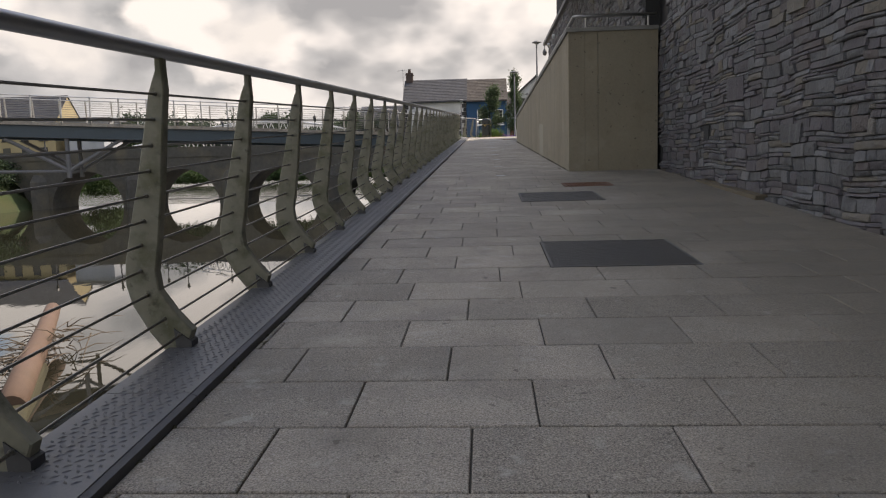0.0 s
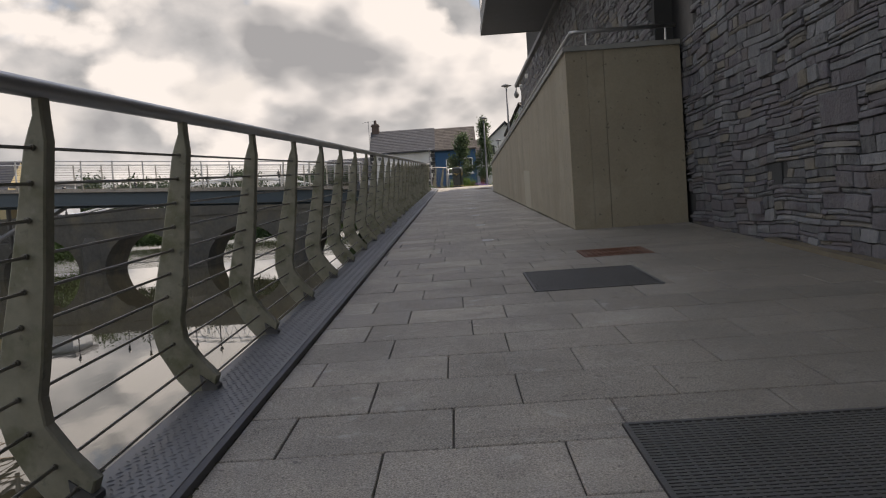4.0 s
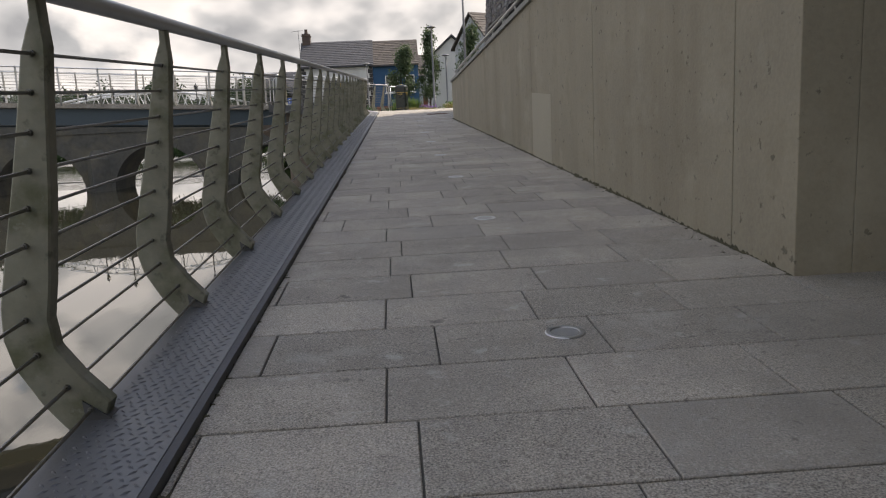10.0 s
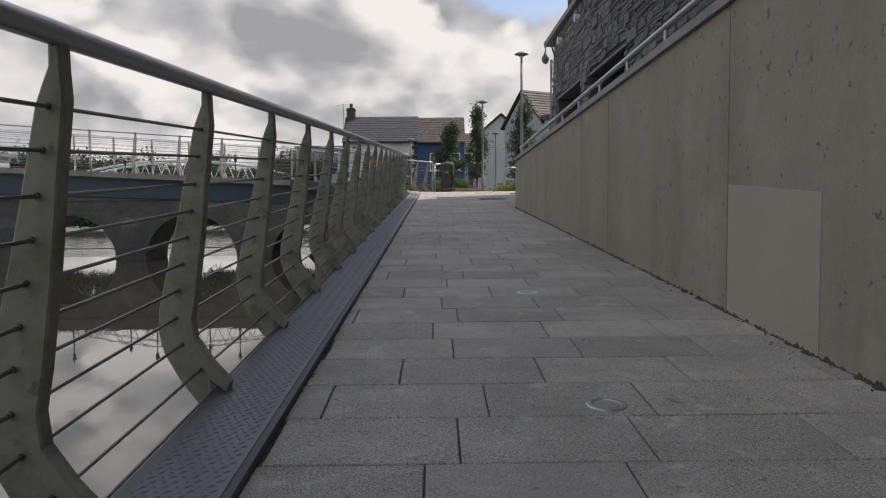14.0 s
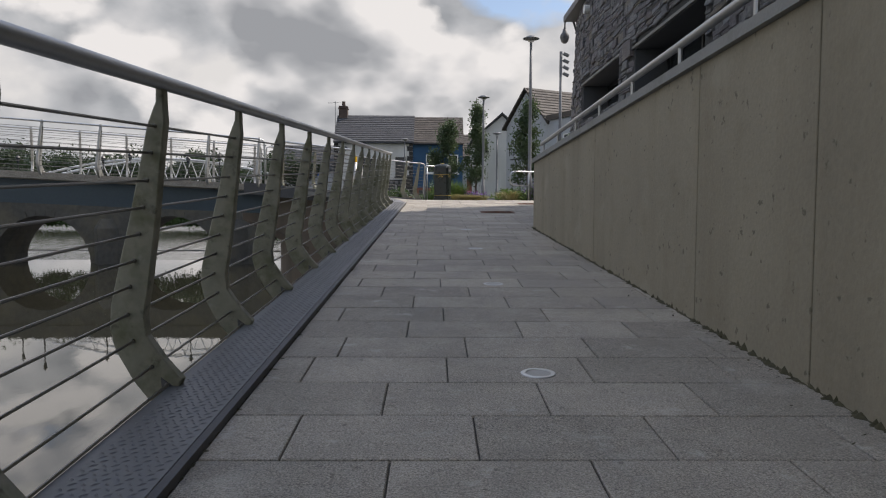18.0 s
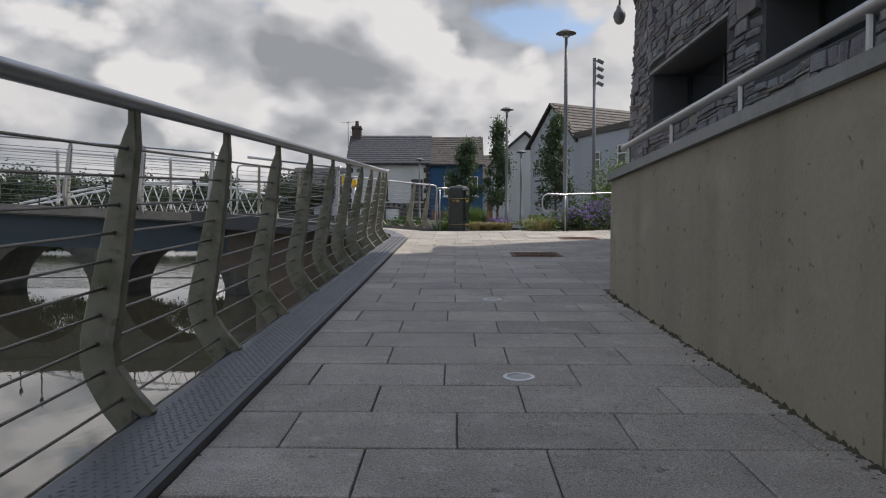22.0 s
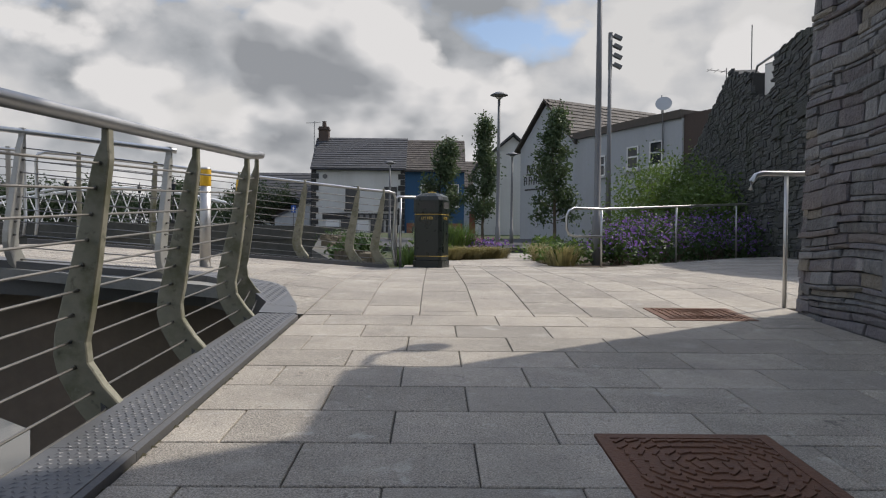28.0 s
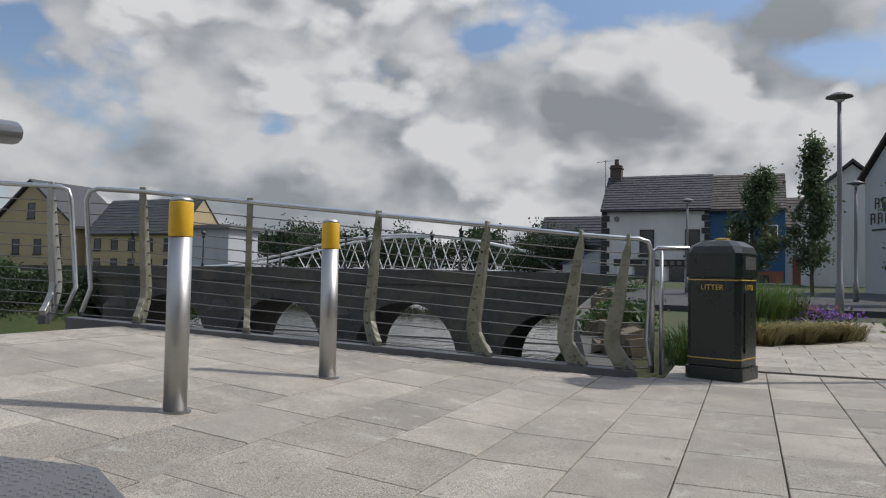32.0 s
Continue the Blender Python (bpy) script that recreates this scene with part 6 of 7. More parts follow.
# ---- driftwood in the river ----
def driftwood():
    t = thing("driftwood_log", "stripped orange-brown log stranded with twigs in the river", "log", pose(-10.9, 16.4, WATER_Z))
    s = Mesher()
    s.tube([(1.5, -3.6, 0.1), (0.6, -1.7, 0.3), (-0.7, 1.2, 0.62), (-1.75, 3.4, 0.9)], [0.33, 0.31, 0.26, 0.22], 14)
    s.obj("log", LOGM, t, smooth=True)
    s = Mesher()
    s.tube([(2.9, -6.2, -0.3), (1.6, -3.5, -0.05), (0.4, -0.8, 0.2)], [0.3, 0.27, 0.2], 10)
    s.obj("log", MOSS, t, "mossy half-sunk trunk")
    rnd = random.Random(3)
    s = Mesher()
    for k in range(90):
        b = Vector((rnd.gauss(-0.3, 0.45), rnd.gauss(0.6, 0.9), 0.3 + rnd.uniform(-0.2, 0.4)))
        d = Vector((rnd.gauss(-0.4, 0.8), rnd.gauss(0, 0.8), rnd.gauss(-0.15, 0.25)))
        s.tube([b, b + d * 0.5 + Vector((0, 0, 0.1)), b + d], [0.022, 0.014, 0.005], 4)
    tagged(s.obj("twigs", BARK, t), "tangle of dry twigs and reeds", kind="stuff")


driftwood()


# ---- plaza handrails ----
def tube_rail(label, line, posts, r=0.024):
    t = thing("handrail", label, "handrail")
    s = Mesher()
    s.tube(line, r, 10)
    s.obj("rail", STEEL, t, smooth=True)
    for p, top in posts:
        s = Mesher()
        s.tube([p, (p[0], p[1], top)], 0.019, 8)
        s.obj("post", STEEL, t, smooth=True)
    return t


def ramp_line(u):
    """The plaza handrail's line, climbing away beside the flower bed."""
    return 4.02 + u * 0.752, 45.2 + u * 0.656


hl = []
z_end = 3.95
x0_, y0_ = ramp_line(0)
hl += [(x0_, y0_, 3.45), (x0_ - 0.55, y0_ - 0.3, 3.45), (x0_ - 0.66, y0_ - 0.36, 3.49), (x0_ - 0.70, y0_ - 0.385, 3.58), (x0_ - 0.70, y0_ - 0.385, 3.80), (x0_ - 0.66, y0_ - 0.36, 3.90), (x0_ - 0.55, y0_ - 0.3, z_end)]
hl += [(*ramp_line(u), z_end + 0.055 * u) for u in (0, 2.6, 5.2, 7.8, 10.4, 12.6)]
tube_rail("stainless tube handrail with a looped end along the flower bed", hl, [((*ramp_line(u), TOP - 0.05 + 0.035 * u), z_end + 0.055 * u) for u in (0.02, 2.6, 5.2, 7.8, 10.4, 12.5)])
tube_rail("stainless handrail end returned at the slate wall corner",
          [(4.6, 38.42, 4.01), (3.92, 38.42, 4.01), (3.86, 38.42, 3.99), (3.825, 38.42, 3.94), (3.815, 38.42, 3.86)], [((4.14, 38.42, 2.74), 4.01)])
tube_rail("stainless gate post and rail beside the litter bin", [(0.30, 44.55, 2.9), (0.30, 44.55, 4.07), (0.34, 44.57, 4.1), (0.62, 44.68, 4.1), (0.66, 44.7, 4.07), (0.66, 44.7, 2.9)], [((0.38, 44.58, 2.88), 4.08)])


# ---- floor fittings ----
def fitting(name, label, x0, x1, y0, y1, rim, bars, mat, category):
    t = thing(name, label, category)

    def slab(s, a, b, c, d, lo, hi):
        s.hexa([(a, c, floor_z(c) + lo), (b, c, floor_z(c) + lo), (b, d, floor_z(d) + lo), (a, d, floor_z(d) + lo), (a, c, floor_z(c) + hi), (b, c, floor_z(c) + hi), (b, d, floor_z(d) + hi), (a, d, floor_z(d) + hi)])

    s = Mesher()
    for a, b, c, d in ((x0, x0 + rim, y0, y1), (x1 - rim, x1, y0, y1), (x0 + rim, x1 - rim, y0, y0 + rim), (x0 + rim, x1 - rim, y1 - rim, y1)):
        slab(s, a, b, c, d, -0.05, 0.004)
    s.obj("frame", mat, t)
    s = Mesher()
    slab(s, x0 + rim, x1 - rim, y0 + rim, y1 - rim, -0.06, -0.018 if bars else 0.0)
    s.obj("tray", MORTAR if bars else mat, t)
    s = Mesher()
    if bars:
        n = int((y1 - y0 - 2 * rim) / 0.0245)
        for k in range(n):
            y = y0 + rim + 0.007 + k * 0.0245
            s = Mesher()
            slab(s, x0 + rim, x1 - rim, y, y + 0.015, -0.03, 0.003)
            s.obj("bar", mat, t)
        n = int((x1 - x0 - 2 * rim) / 0.04)
        for k in range(1, n):
            x = x0 + rim + k * 0.04
            s = Mesher()
            slab(s, x, x + 0.012, y0 + rim, y1 - rim, -0.03, 0.0015)
            s.obj("cross_bar", mat, t)
    else:
        rnd = random.Random(int(x0 * 100))
        for j in range(11):
            for k in range(9):
                cx, cy = x0 + rim + (j + 0.5) * (x1 - x0 - 2 * rim) / 11, y0 + rim + (k + 0.5) * (y1 - y0 - 2 * rim) / 9
                a = math.atan2(cy - (y0 + y1) / 2, cx - (x0 + x1) / 2) + math.pi / 2 + rnd.uniform(-0.3, 0.3)
                c, sn = math.cos(a), math.sin(a)
                q = [(cx + c * u - sn * v, cy + sn * u + c * v) for u, v in ((-0.03, -0.008), (0.03, -0.008), (0.03, 0.008), (-0.03, 0.008))]
                s.hexa([(px, py, floor_z(py) - 0.002) for px, py in q] + [(px, py, floor_z(py) + 0.007) for px, py in q])
        s.obj("tread_relief", mat, t)
    return t


FIT = []
for spec in (("floor_grate", "square dark iron grate set in the paving", 1.29, 2.33, 3.34, 4.40, 0.02, True, GRATE, "grate"),
             ("floor_grate", "square dark iron grate set in the paving", 1.29, 2.32, 7.42, 8.48, 0.02, True, GRATE, "grate"),
             ("manhole_cover", "rust-brown cast iron cover near the concrete wall", 2.02, 2.74, 9.25, 9.87, 0.04, False, IRON, "manhole cover"),
             ("manhole_cover", "brown cast iron cover with wavy tread", 1.62, 2.33, 34.12, 34.82, 0.05, False, IRON, "manhole cover"),
             ("manhole_cover", "red-brown cast iron cover on the plaza", 2.83, 3.58, 37.68, 38.34, 0.05, False, IRON, "manhole cover")):
    fitting(*spec)
    FIT.append(spec[2:6])


def floor_light(y):
    t = thing("floor_light", "round steel uplight flush in the paving", "floor light", Matrix.Translation((1.11, y, floor_z(y))) @ Matrix.Rotation(math.atan(0.0545), 4, "X"), "floor uplights")
    s = Mesher()
    s.lathe([(0.083, -0.03), (0.083, 0.002), (0.079, 0.004), (0.062, 0.004), (0.060, 0.0)], 24)
    s.obj("ring", STEEL, t, smooth=False)
    s = Mesher()
    s.lathe([(0.059, -0.03), (0.059, 0.001)], 20)
    s.obj("lens", LENS, t)


for y in (11.70, 14.36, 16.97, 19.6, 22.22, 24.86, 27.48, 30.1):
    floor_light(y)

# ---- slate facing stones ----
def stone_face(parent, u0, u1, z0f, z1f, to_world, holes, seed, keep, coarse=1.0, name="stone", mat=SLATE):
    """Random-coursed slate over a wall: u along it, z up. to_world(u, z, d): a place d proud of the face. Stones for which keep(u, z) is true become parts."""
    rnd = random.Random(seed)
    rest, parts = Mesher(), 0
    holes, blocks = list(holes), []
    area = (u1 - u0) * (max(z1f(u0), z1f(u1)) - min(z0f(u0), z0f(u1)))
    for _ in range(int(area * 0.55 / coarse ** 2)):
        bw, bh = rnd.uniform(0.28, 0.62) * coarse, rnd.uniform(0.14, 0.30) * coarse
        bu, bz = rnd.uniform(u0, u1 - bw), rnd.uniform(min(z0f(u0), z0f(u1)), max(z1f(u0), z1f(u1)) - bh)
        if bz < max(z0f(bu), z0f(bu + bw)) or bz + bh > min(z1f(bu), z1f(bu + bw)) - 0.05:
            continue
        if any(h[0] - 0.02 < bu + bw and h[1] + 0.02 > bu and h[2] - 0.02 < bz + bh and h[3] + 0.02 > bz for h in holes + blocks):
            continue
        blocks.append((bu, bu + bw, bz, bz + bh))
        q = [(bu + rnd.uniform(0, 0.02), bz), (bu + bw - rnd.uniform(0, 0.03), bz + rnd.uniform(0, 0.015)), (bu + bw - rnd.uniform(0, 0.02), bz + bh), (bu + rnd.uniform(0, 0.03), bz + bh - rnd.uniform(0, 0.02))]
        s = rest
        if keep(bu + bw / 2, bz + bh / 2):
            s = Mesher()
            parts += 1
        d = 0.014 + rnd.uniform(0.034, 0.045) * coarse
        cu, cz = bu + bw / 2, bz + bh / 2
        s.hexa([to_world(pu, pz, -0.06) for pu, pz in q] + [to_world(cu + (pu - cu) * 0.95, cz + (pz - cz) * 0.92, d + rnd.uniform(-0.01, 0.01)) for pu, pz in q])
        if s is not rest:
            s.obj(name, mat, parent)

    def lay(a, b, za, zb):
        nonlocal parts
        m_ = (a + b) / 2
        if b - a < 0.03 or zb < z0f(m_) - 0.06 or zb > z1f(m_) + 0.03:
            return
        if any(h[0] - 0.01 < b and h[1] + 0.01 > a and h[2] - 0.01 < zb and h[3] + 0.01 > za for h in holes):
            return
        if any(h[0] < a + 0.02 and h[1] > b - 0.02 and h[2] < za + 0.02 and h[3] > zb - 0.02 for h in blocks):
            return
        h_, w_ = zb - za, b - a
        e = [rnd.uniform(0.0, 0.13) * h_ for _ in range(4)]
        sk = rnd.uniform(-0.16, 0.16) * h_
        k1, k2 = rnd.uniform(0.25, 0.75), rnd.uniform(0.25, 0.75)
        q = [(a + max(sk, 0), za + e[0] * 0.6), (a + w_ * k1, za - e[1] * 0.25), (b - max(-sk, 0), za + e[1] * 0.6), (b - max(sk, 0), zb - e[2] * 0.7), (a + w_ * k2, zb + e[3] * 0.25), (a + max(-sk, 0), zb - e[3] * 0.7)]
        wob = 0.016 * coarse
        q = [(pu, pz + wob * math.sin(2.1 * pu + 1.7 * pz + seed) + wob * 0.6 * math.sin(5.3 * pu - 2.3 * pz)) for pu, pz in q]
        s = rest
        if keep(m_, (za + zb) / 2) and parts < 300 and b - a > 0.12:
            s = Mesher()
            parts += 1
        d = 0.014 + rnd.uniform(0.0, 0.030) * coarse
        cu, cz = sum(p[0] for p in q) / 6, sum(p[1] for p in q) / 6
        in_u, in_z = 1 - min(0.3, 0.013 * coarse / w_), 1 - min(0.4, 0.010 * coarse / h_)
        tilt = rnd.uniform(-0.012, 0.012) * coarse
        n_ = len(s.v)
        s.v += [to_world(pu, pz, -0.06) for pu, pz in q] + [to_world(pu, pz, d - 0.014) for pu, pz in q]
        s.v += [to_world(cu + (pu - cu) * in_u, cz + (pz - cz) * in_z, d + tilt * (pz - cz) / h_ + rnd.uniform(-0.005, 0.007)) for pu, pz in q]
        s.v.append(to_world(cu + rnd.uniform(-0.1, 0.1) * w_, cz, d + rnd.uniform(0.0, 0.012)))
        for ring in (0, 6):
            for k_ in range(6):
                j_ = (k_ + 1) % 6
                s.f.append((n_ + ring + k_, n_ + ring + j_, n_ + ring + 6 + j_, n_ + ring + 6 + k_))
                s.m.append(0)
        for k_ in range(6):
            s.f.append((n_ + 12 + k_, n_ + 12 + (k_ + 1) % 6, n_ + 18))
            s.m.append(0)
        if s is not rest:
            s.obj(name, mat, parent)

    z = min(z0f(u0), z0f(u1)) - 0.1
    ztop = max(z1f(u0 + (u1 - u0) * k_ / 60) for k_ in range(61))
    while z < ztop:
        band = rnd.uniform(0.2, 0.34) * coarse
        u = u0 - rnd.uniform(0, 0.4)
        while u < u1:
            chunk = rnd.uniform(0.35, 1.1) * coarse
            a, b = max(u, u0), min(u + chunk, u1)
            u += chunk
            cuts = [0.0]
            while cuts[-1] < band - 0.03 * coarse:
                cuts.append(min(band, cuts[-1] + rnd.choice((0.035, 0.045, 0.055, 0.07, 0.09, 0.13)) * coarse))
            cuts[-1] = band
            for z0_, z1_ in zip(cuts, cuts[1:]):
                x_ = a
                while x_ < b - 0.01:
                    w_ = min(b - x_, rnd.uniform(0.18, 0.55) * coarse * (1.0 if z1_ - z0_ < 0.08 * coarse else 0.75))
                    if b - x_ - w_ < 0.09 * coarse:
                        w_ = b - x_
                    lay(x_ + 0.0015, x_ + w_ - 0.0015, z + z0_ + 0.001, z + z1_ - 0.001)
                    x_ += w_
        z += band
    tagged(rest.obj("facing_stones", mat, parent), kind="stuff")


face = thing("slate_facing", "rough coursed dark slate facing of the riverside building", "wall", kind="structure")


def main_face(u, z, d):
    return (STONE_X + 0.05 - d + max(0, z - 2.75) * 0.046 * max(0, (u - 36.2) / 1.95), u, z)


stone_face(face, -8.0, 26.0, lambda u: (floor_z(u) if u < CONC_Y0 else 2.2), lambda u: 10.4 if u < 20 else 7.5, main_face,
           [(DOOR[0], DOOR[1], DOOR[2], DOOR[3]), (9.40, 9.47, 1.86, 1.97)], 11, lambda u, z: 5.0 < u < 12.2 and 1.0 < z < 3.6, 1.08)
face2 = thing("slate_facing_upper", "rough coursed slate facing round the upper windows", "wall", kind="structure")
stone_face(face2, 26.0, STONE_END, lambda u: (2.2 if u < CONC_Y1 else floor_z(u)), lambda u: 7.5, main_face,
           [(W1[0], W1[1], W1[2], W1[3] + 0.05), (W2[0], W2[1], W2[2], W2[3] + 0.05), (35.9, 36.1, 3.25, 3.55)], 12, lambda u, z: u > 31.0 and z < 5.0, 1.2)
face3 = thing("slate_facing_end", "coursed slate end face of the building", "wall", kind="structure")
stone_face(face3, STONE_X + 0.02, 9.0, lambda u: 2.6, lambda u: 7.5, lambda u, z, d: (u + max(0, z - 2.75) * 0.046 * max(0, (9 - u) / 4.9), STONE_END - 0.05 + d, z), [], 13, lambda u, z: False, 1.5)
for hy, hz in ((9.435, 1.915), (36.0, 3.4)):
    s = Mesher()
    s.box(STONE_X + 0.03, STONE_X + 0.06, hy - 0.12, hy + 0.12, hz - 0.13, hz + 0.13)
    tagged(s.obj("wall_niche", MORTAR), "small dark recess in the slate wall", "niche", kind="structure")


def retaining_wall():
    """Slate wall climbing to the right behind the beds, with a stepped top."""
    rw_ = thing("wall_retaining", "tall slate retaining wall with a raking top behind the flower bed", "wall", kind="structure")
    a, b = Vector((13.03, 67.4, 0)), Vector((7.3, 40.5, 0))
    u = (b - a).normalized()
    n = Vector((u.y, -u.x, 0))
    ln_ = (b - a).length
    prof = [(0.0, 6.7), (5.0, 7.45), (9.0, 8.2), (10.9, 8.55), (12.0, 8.8), (12.6, 8.84), (13.4, 8.55), (15.72, 8.06), (15.74, 7.38), (18.12, 7.02), (18.14, 7.98), (20.0, 7.9), (22.3, 7.6), (25.0, 6.6), (ln_, 5.7)]

    def crest(q):
        for (p0, h0), (p1, h1) in zip(prof, prof[1:]):
            if p0 <= q <= p1:
                return h0 + (h1 - h0) * (q - p0) / (p1 - p0)
        return prof[-1][1]

    c = Mesher()
    for (p0, h0), (p1, h1) in zip(prof, prof[1:]):
        if p1 - p0 > 0.05:
            e0, e1 = a + u * p0, a + u * p1
            c.prism([(*e0.xy, 1.5), (*e1.xy, 1.5), (*e1.xy, h1 - 0.02), (*e0.xy, h0 - 0.02)][::-1], -n * 0.7)
    c.obj("core", MORTAR, rw_)
    stone_face(rw_, 0.0, ln_, lambda q: 2.6, crest, lambda q, z, d: tuple(a + u * q + n * (d + 0.01) + Vector((0, 0, z))), [], 20, lambda q, z: False, 1.4, mat=SLATE_SHADED)
    r = thing("wall_top_rail", "steel bar railing on top of the slate wall", "railing")
    a, b = a + u * 15.8 + Vector((0, 0, 7.3)) - n * 0.3, a + u * 18.06 + Vector((0, 0, 6.95)) - n * 0.3
    for k in range(22):
        p = a.lerp(b, k / 21)
        s = Mesher()
        s.tube([p, p + Vector((0, 0, 0.95))], 0.014, 5)
        s.obj("bar", STEEL, r)
    s = Mesher()
    s.tube([a - u * 1.25 + Vector((0, 0, 0.75)), a - u * 1.2 + Vector((0, 0, 1.0)), a - u * 1.0 + Vector((0, 0, 1.14)), b + u * 1.5 + Vector((0, 0, 1.12))], 0.035, 8)
    s.tube([a + Vector((0, 0, 0.95)), b + Vector((0, 0, 0.95))], 0.018, 6)
    s.obj("rail", STEEL, r)


retaining_wall()


# ---- paving ----
ROW, ROW0 = 0.4525, 0.67
pv = thing("paving", "grey-buff concrete paving slabs of the ramp and plaza", "paving", kind="structure")
s = Mesher()
for a, b in ((-14.0, 13.0), (13.0, 26.0), (26.0, 40.0)):
    s.hexa([(kerb_in(a), a, floor_z(a) - 0.12), (4.12, a, floor_z(a) - 0.12), (4.12, b, floor_z(b) - 0.12), (kerb_in(b), b, floor_z(b) - 0.12),
            (kerb_in(a), a, floor_z(a) - 0.012), (4.12, a, floor_z(a) - 0.012), (4.12, b, floor_z(b) - 0.012), (kerb_in(b), b, floor_z(b) - 0.012)])
s.obj("bed", BED, pv)


def slab_hexa(s, x0, x1, y0, y1, lift, zf, chamfer=0.004):
    q = [(x0, y0), (x1, y0), (x1, y1), (x0, y1)]
    c = chamfer
    t = [(x0 + c, y0 + c), (x1 - c, y0 + c), (x1 - c, y1 - c), (x0 + c, y1 - c)]
    n = len(s.v)
    s.v += [(x, y, zf(x, y) - 0.05) for x, y in q] + [(x, y, zf(x, y) - 0.004 + lift) for x, y in q] + [(x, y, zf(x, y) + lift) for x, y in t]
    for k in range(4):
        j = (k + 1) % 4
        s.f += [(n + k, n + j, n + 4 + j, n + 4 + k), (n + 4 + k, n + 4 + j, n + 8 + j, n + 8 + k)]
        s.m += [0, 0]
    s.f.append((n + 8, n + 9, n + 10, n + 11))
    s.m.append(0)


rp = random.Random(17)
rest = Mesher()
count = 0
# joint offsets of the rows up the ramp
PHASE = [.35, .01, .44, .07, .38, .26, .62, .38, .64, .27, .61, .28, .09, .33, .04, .39, .12, .44, .08, .26, .54, .36, .48, .38, .58, .37, .5, .39, .46, .36, .03, .53, .37, .2,
         .37, .49, .62, .24, .5, .39, .55, .45, .16, .5, .65, .47, .1, .41, .01, .12, .46, .01, .47, .22, .0, .44, .05, .45, .12, .42, .06, .41, .24, .41, .06, .45, .12, .46, .18]
COURSES = [(-34, -33.2), (2, 2.5), (19, 19.35), (36, 36.25), (45, 44.88), (52, 51.67), (60, 59.38), (68, 67.05), (80.5, 79.05), (84, 82.6)]


def row_y(k):
    for (a, u), (b, v) in zip(COURSES, COURSES[1:]):
        if k - 0.5 <= b:
            break
    return ROW0 + ROW * (u + (v - u) * (k - 0.5 - a) / (b - a))


for k in range(-32, 84):
    y0, y1 = row_y(k), min(row_y(k + 1), 37.82) - 0.010
    if y1 - y0 < 0.03:
        continue
    left = kerb_in(y0) + 0.016
    right = (4.06 if y0 < CONC_Y0 - 0.2 or y0 > CONC_Y1 else wall_x(y0) - 0.002)
    x = (PHASE[k] if 0 <= k < len(PHASE) else (0.45, 0.12)[k % 2]) - 0.67 * 3 + 0.0035
    while x < right:
        ln_ = 0.67
        a, b = max(x, left), min(x + ln_ - 0.007, right)
        x += ln_
        if b - a < 0.015:
            continue
        cells = [(a, b, y0, y1)]
        for fx0, fx1, fy0, fy1 in FIT:
            nxt = []
            for (p, q, r_, t_) in cells:
                if q <= fx0 or p >= fx1 or t_ <= fy0 or r_ >= fy1:
                    nxt.append((p, q, r_, t_))
                    continue
                if r_ < fy0 - 0.03:
                    nxt.append((p, q, r_, fy0 - 0.004))
                if t_ > fy1 + 0.03:
                    nxt.append((p, q, fy1 + 0.004, t_))
                lo, hi = max(r_, fy0), min(t_, fy1)
                if p < fx0 - 0.02:
                    nxt.append((p, fx0 - 0.004, lo, hi))
                if q > fx1 + 0.02:
                    nxt.append((fx1 + 0.004, q, lo, hi))
            cells = nxt
        for (p, q, r_, t_) in cells:
            lift = rp.uniform(-0.0015, 0.0015)
            if -0.3 < (p + q) / 2 < 1.75 and 0.6 < y0 < 38 and count < 290 and q - p > 0.3:
                count += 1
                one = Mesher()
                slab_hexa(one, p, q, r_, t_, lift, lambda u, v: floor_z(v))
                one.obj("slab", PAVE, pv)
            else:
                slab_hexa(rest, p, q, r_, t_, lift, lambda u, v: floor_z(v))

# plaza: courses running away from the ramp
def plaza_z(x, y):
    z = surf(x, y)
    return z + max(0.0, x - 4.2) * 0.03


P0 = 37.82


def plaza_in(x, y):
    for (xa, ya), (xb, yb), (xc, yc), (xd, yd) in zip(TURN_IN, TURN_IN[1:], TURN_OUT, TURN_OUT[1:]):
        xa, ya, xb, yb = xa * 0.5 + xc * 0.5, ya * 0.5 + yc * 0.5, xb * 0.5 + xd * 0.5, yb * 0.5 + yd * 0.5
        if min(xa, xb) <= x <= max(xa, xb) and y < ya + (yb - ya) * (x - xa) / (xb - xa):
            return False
    if y < 38.1 and x < -0.25:
        return False
    if (Vector((x, y, 0)) - FAR0).dot(BRIDGE_N) < 0.1 and x < 0.45:
        return False
    return x > -4.35


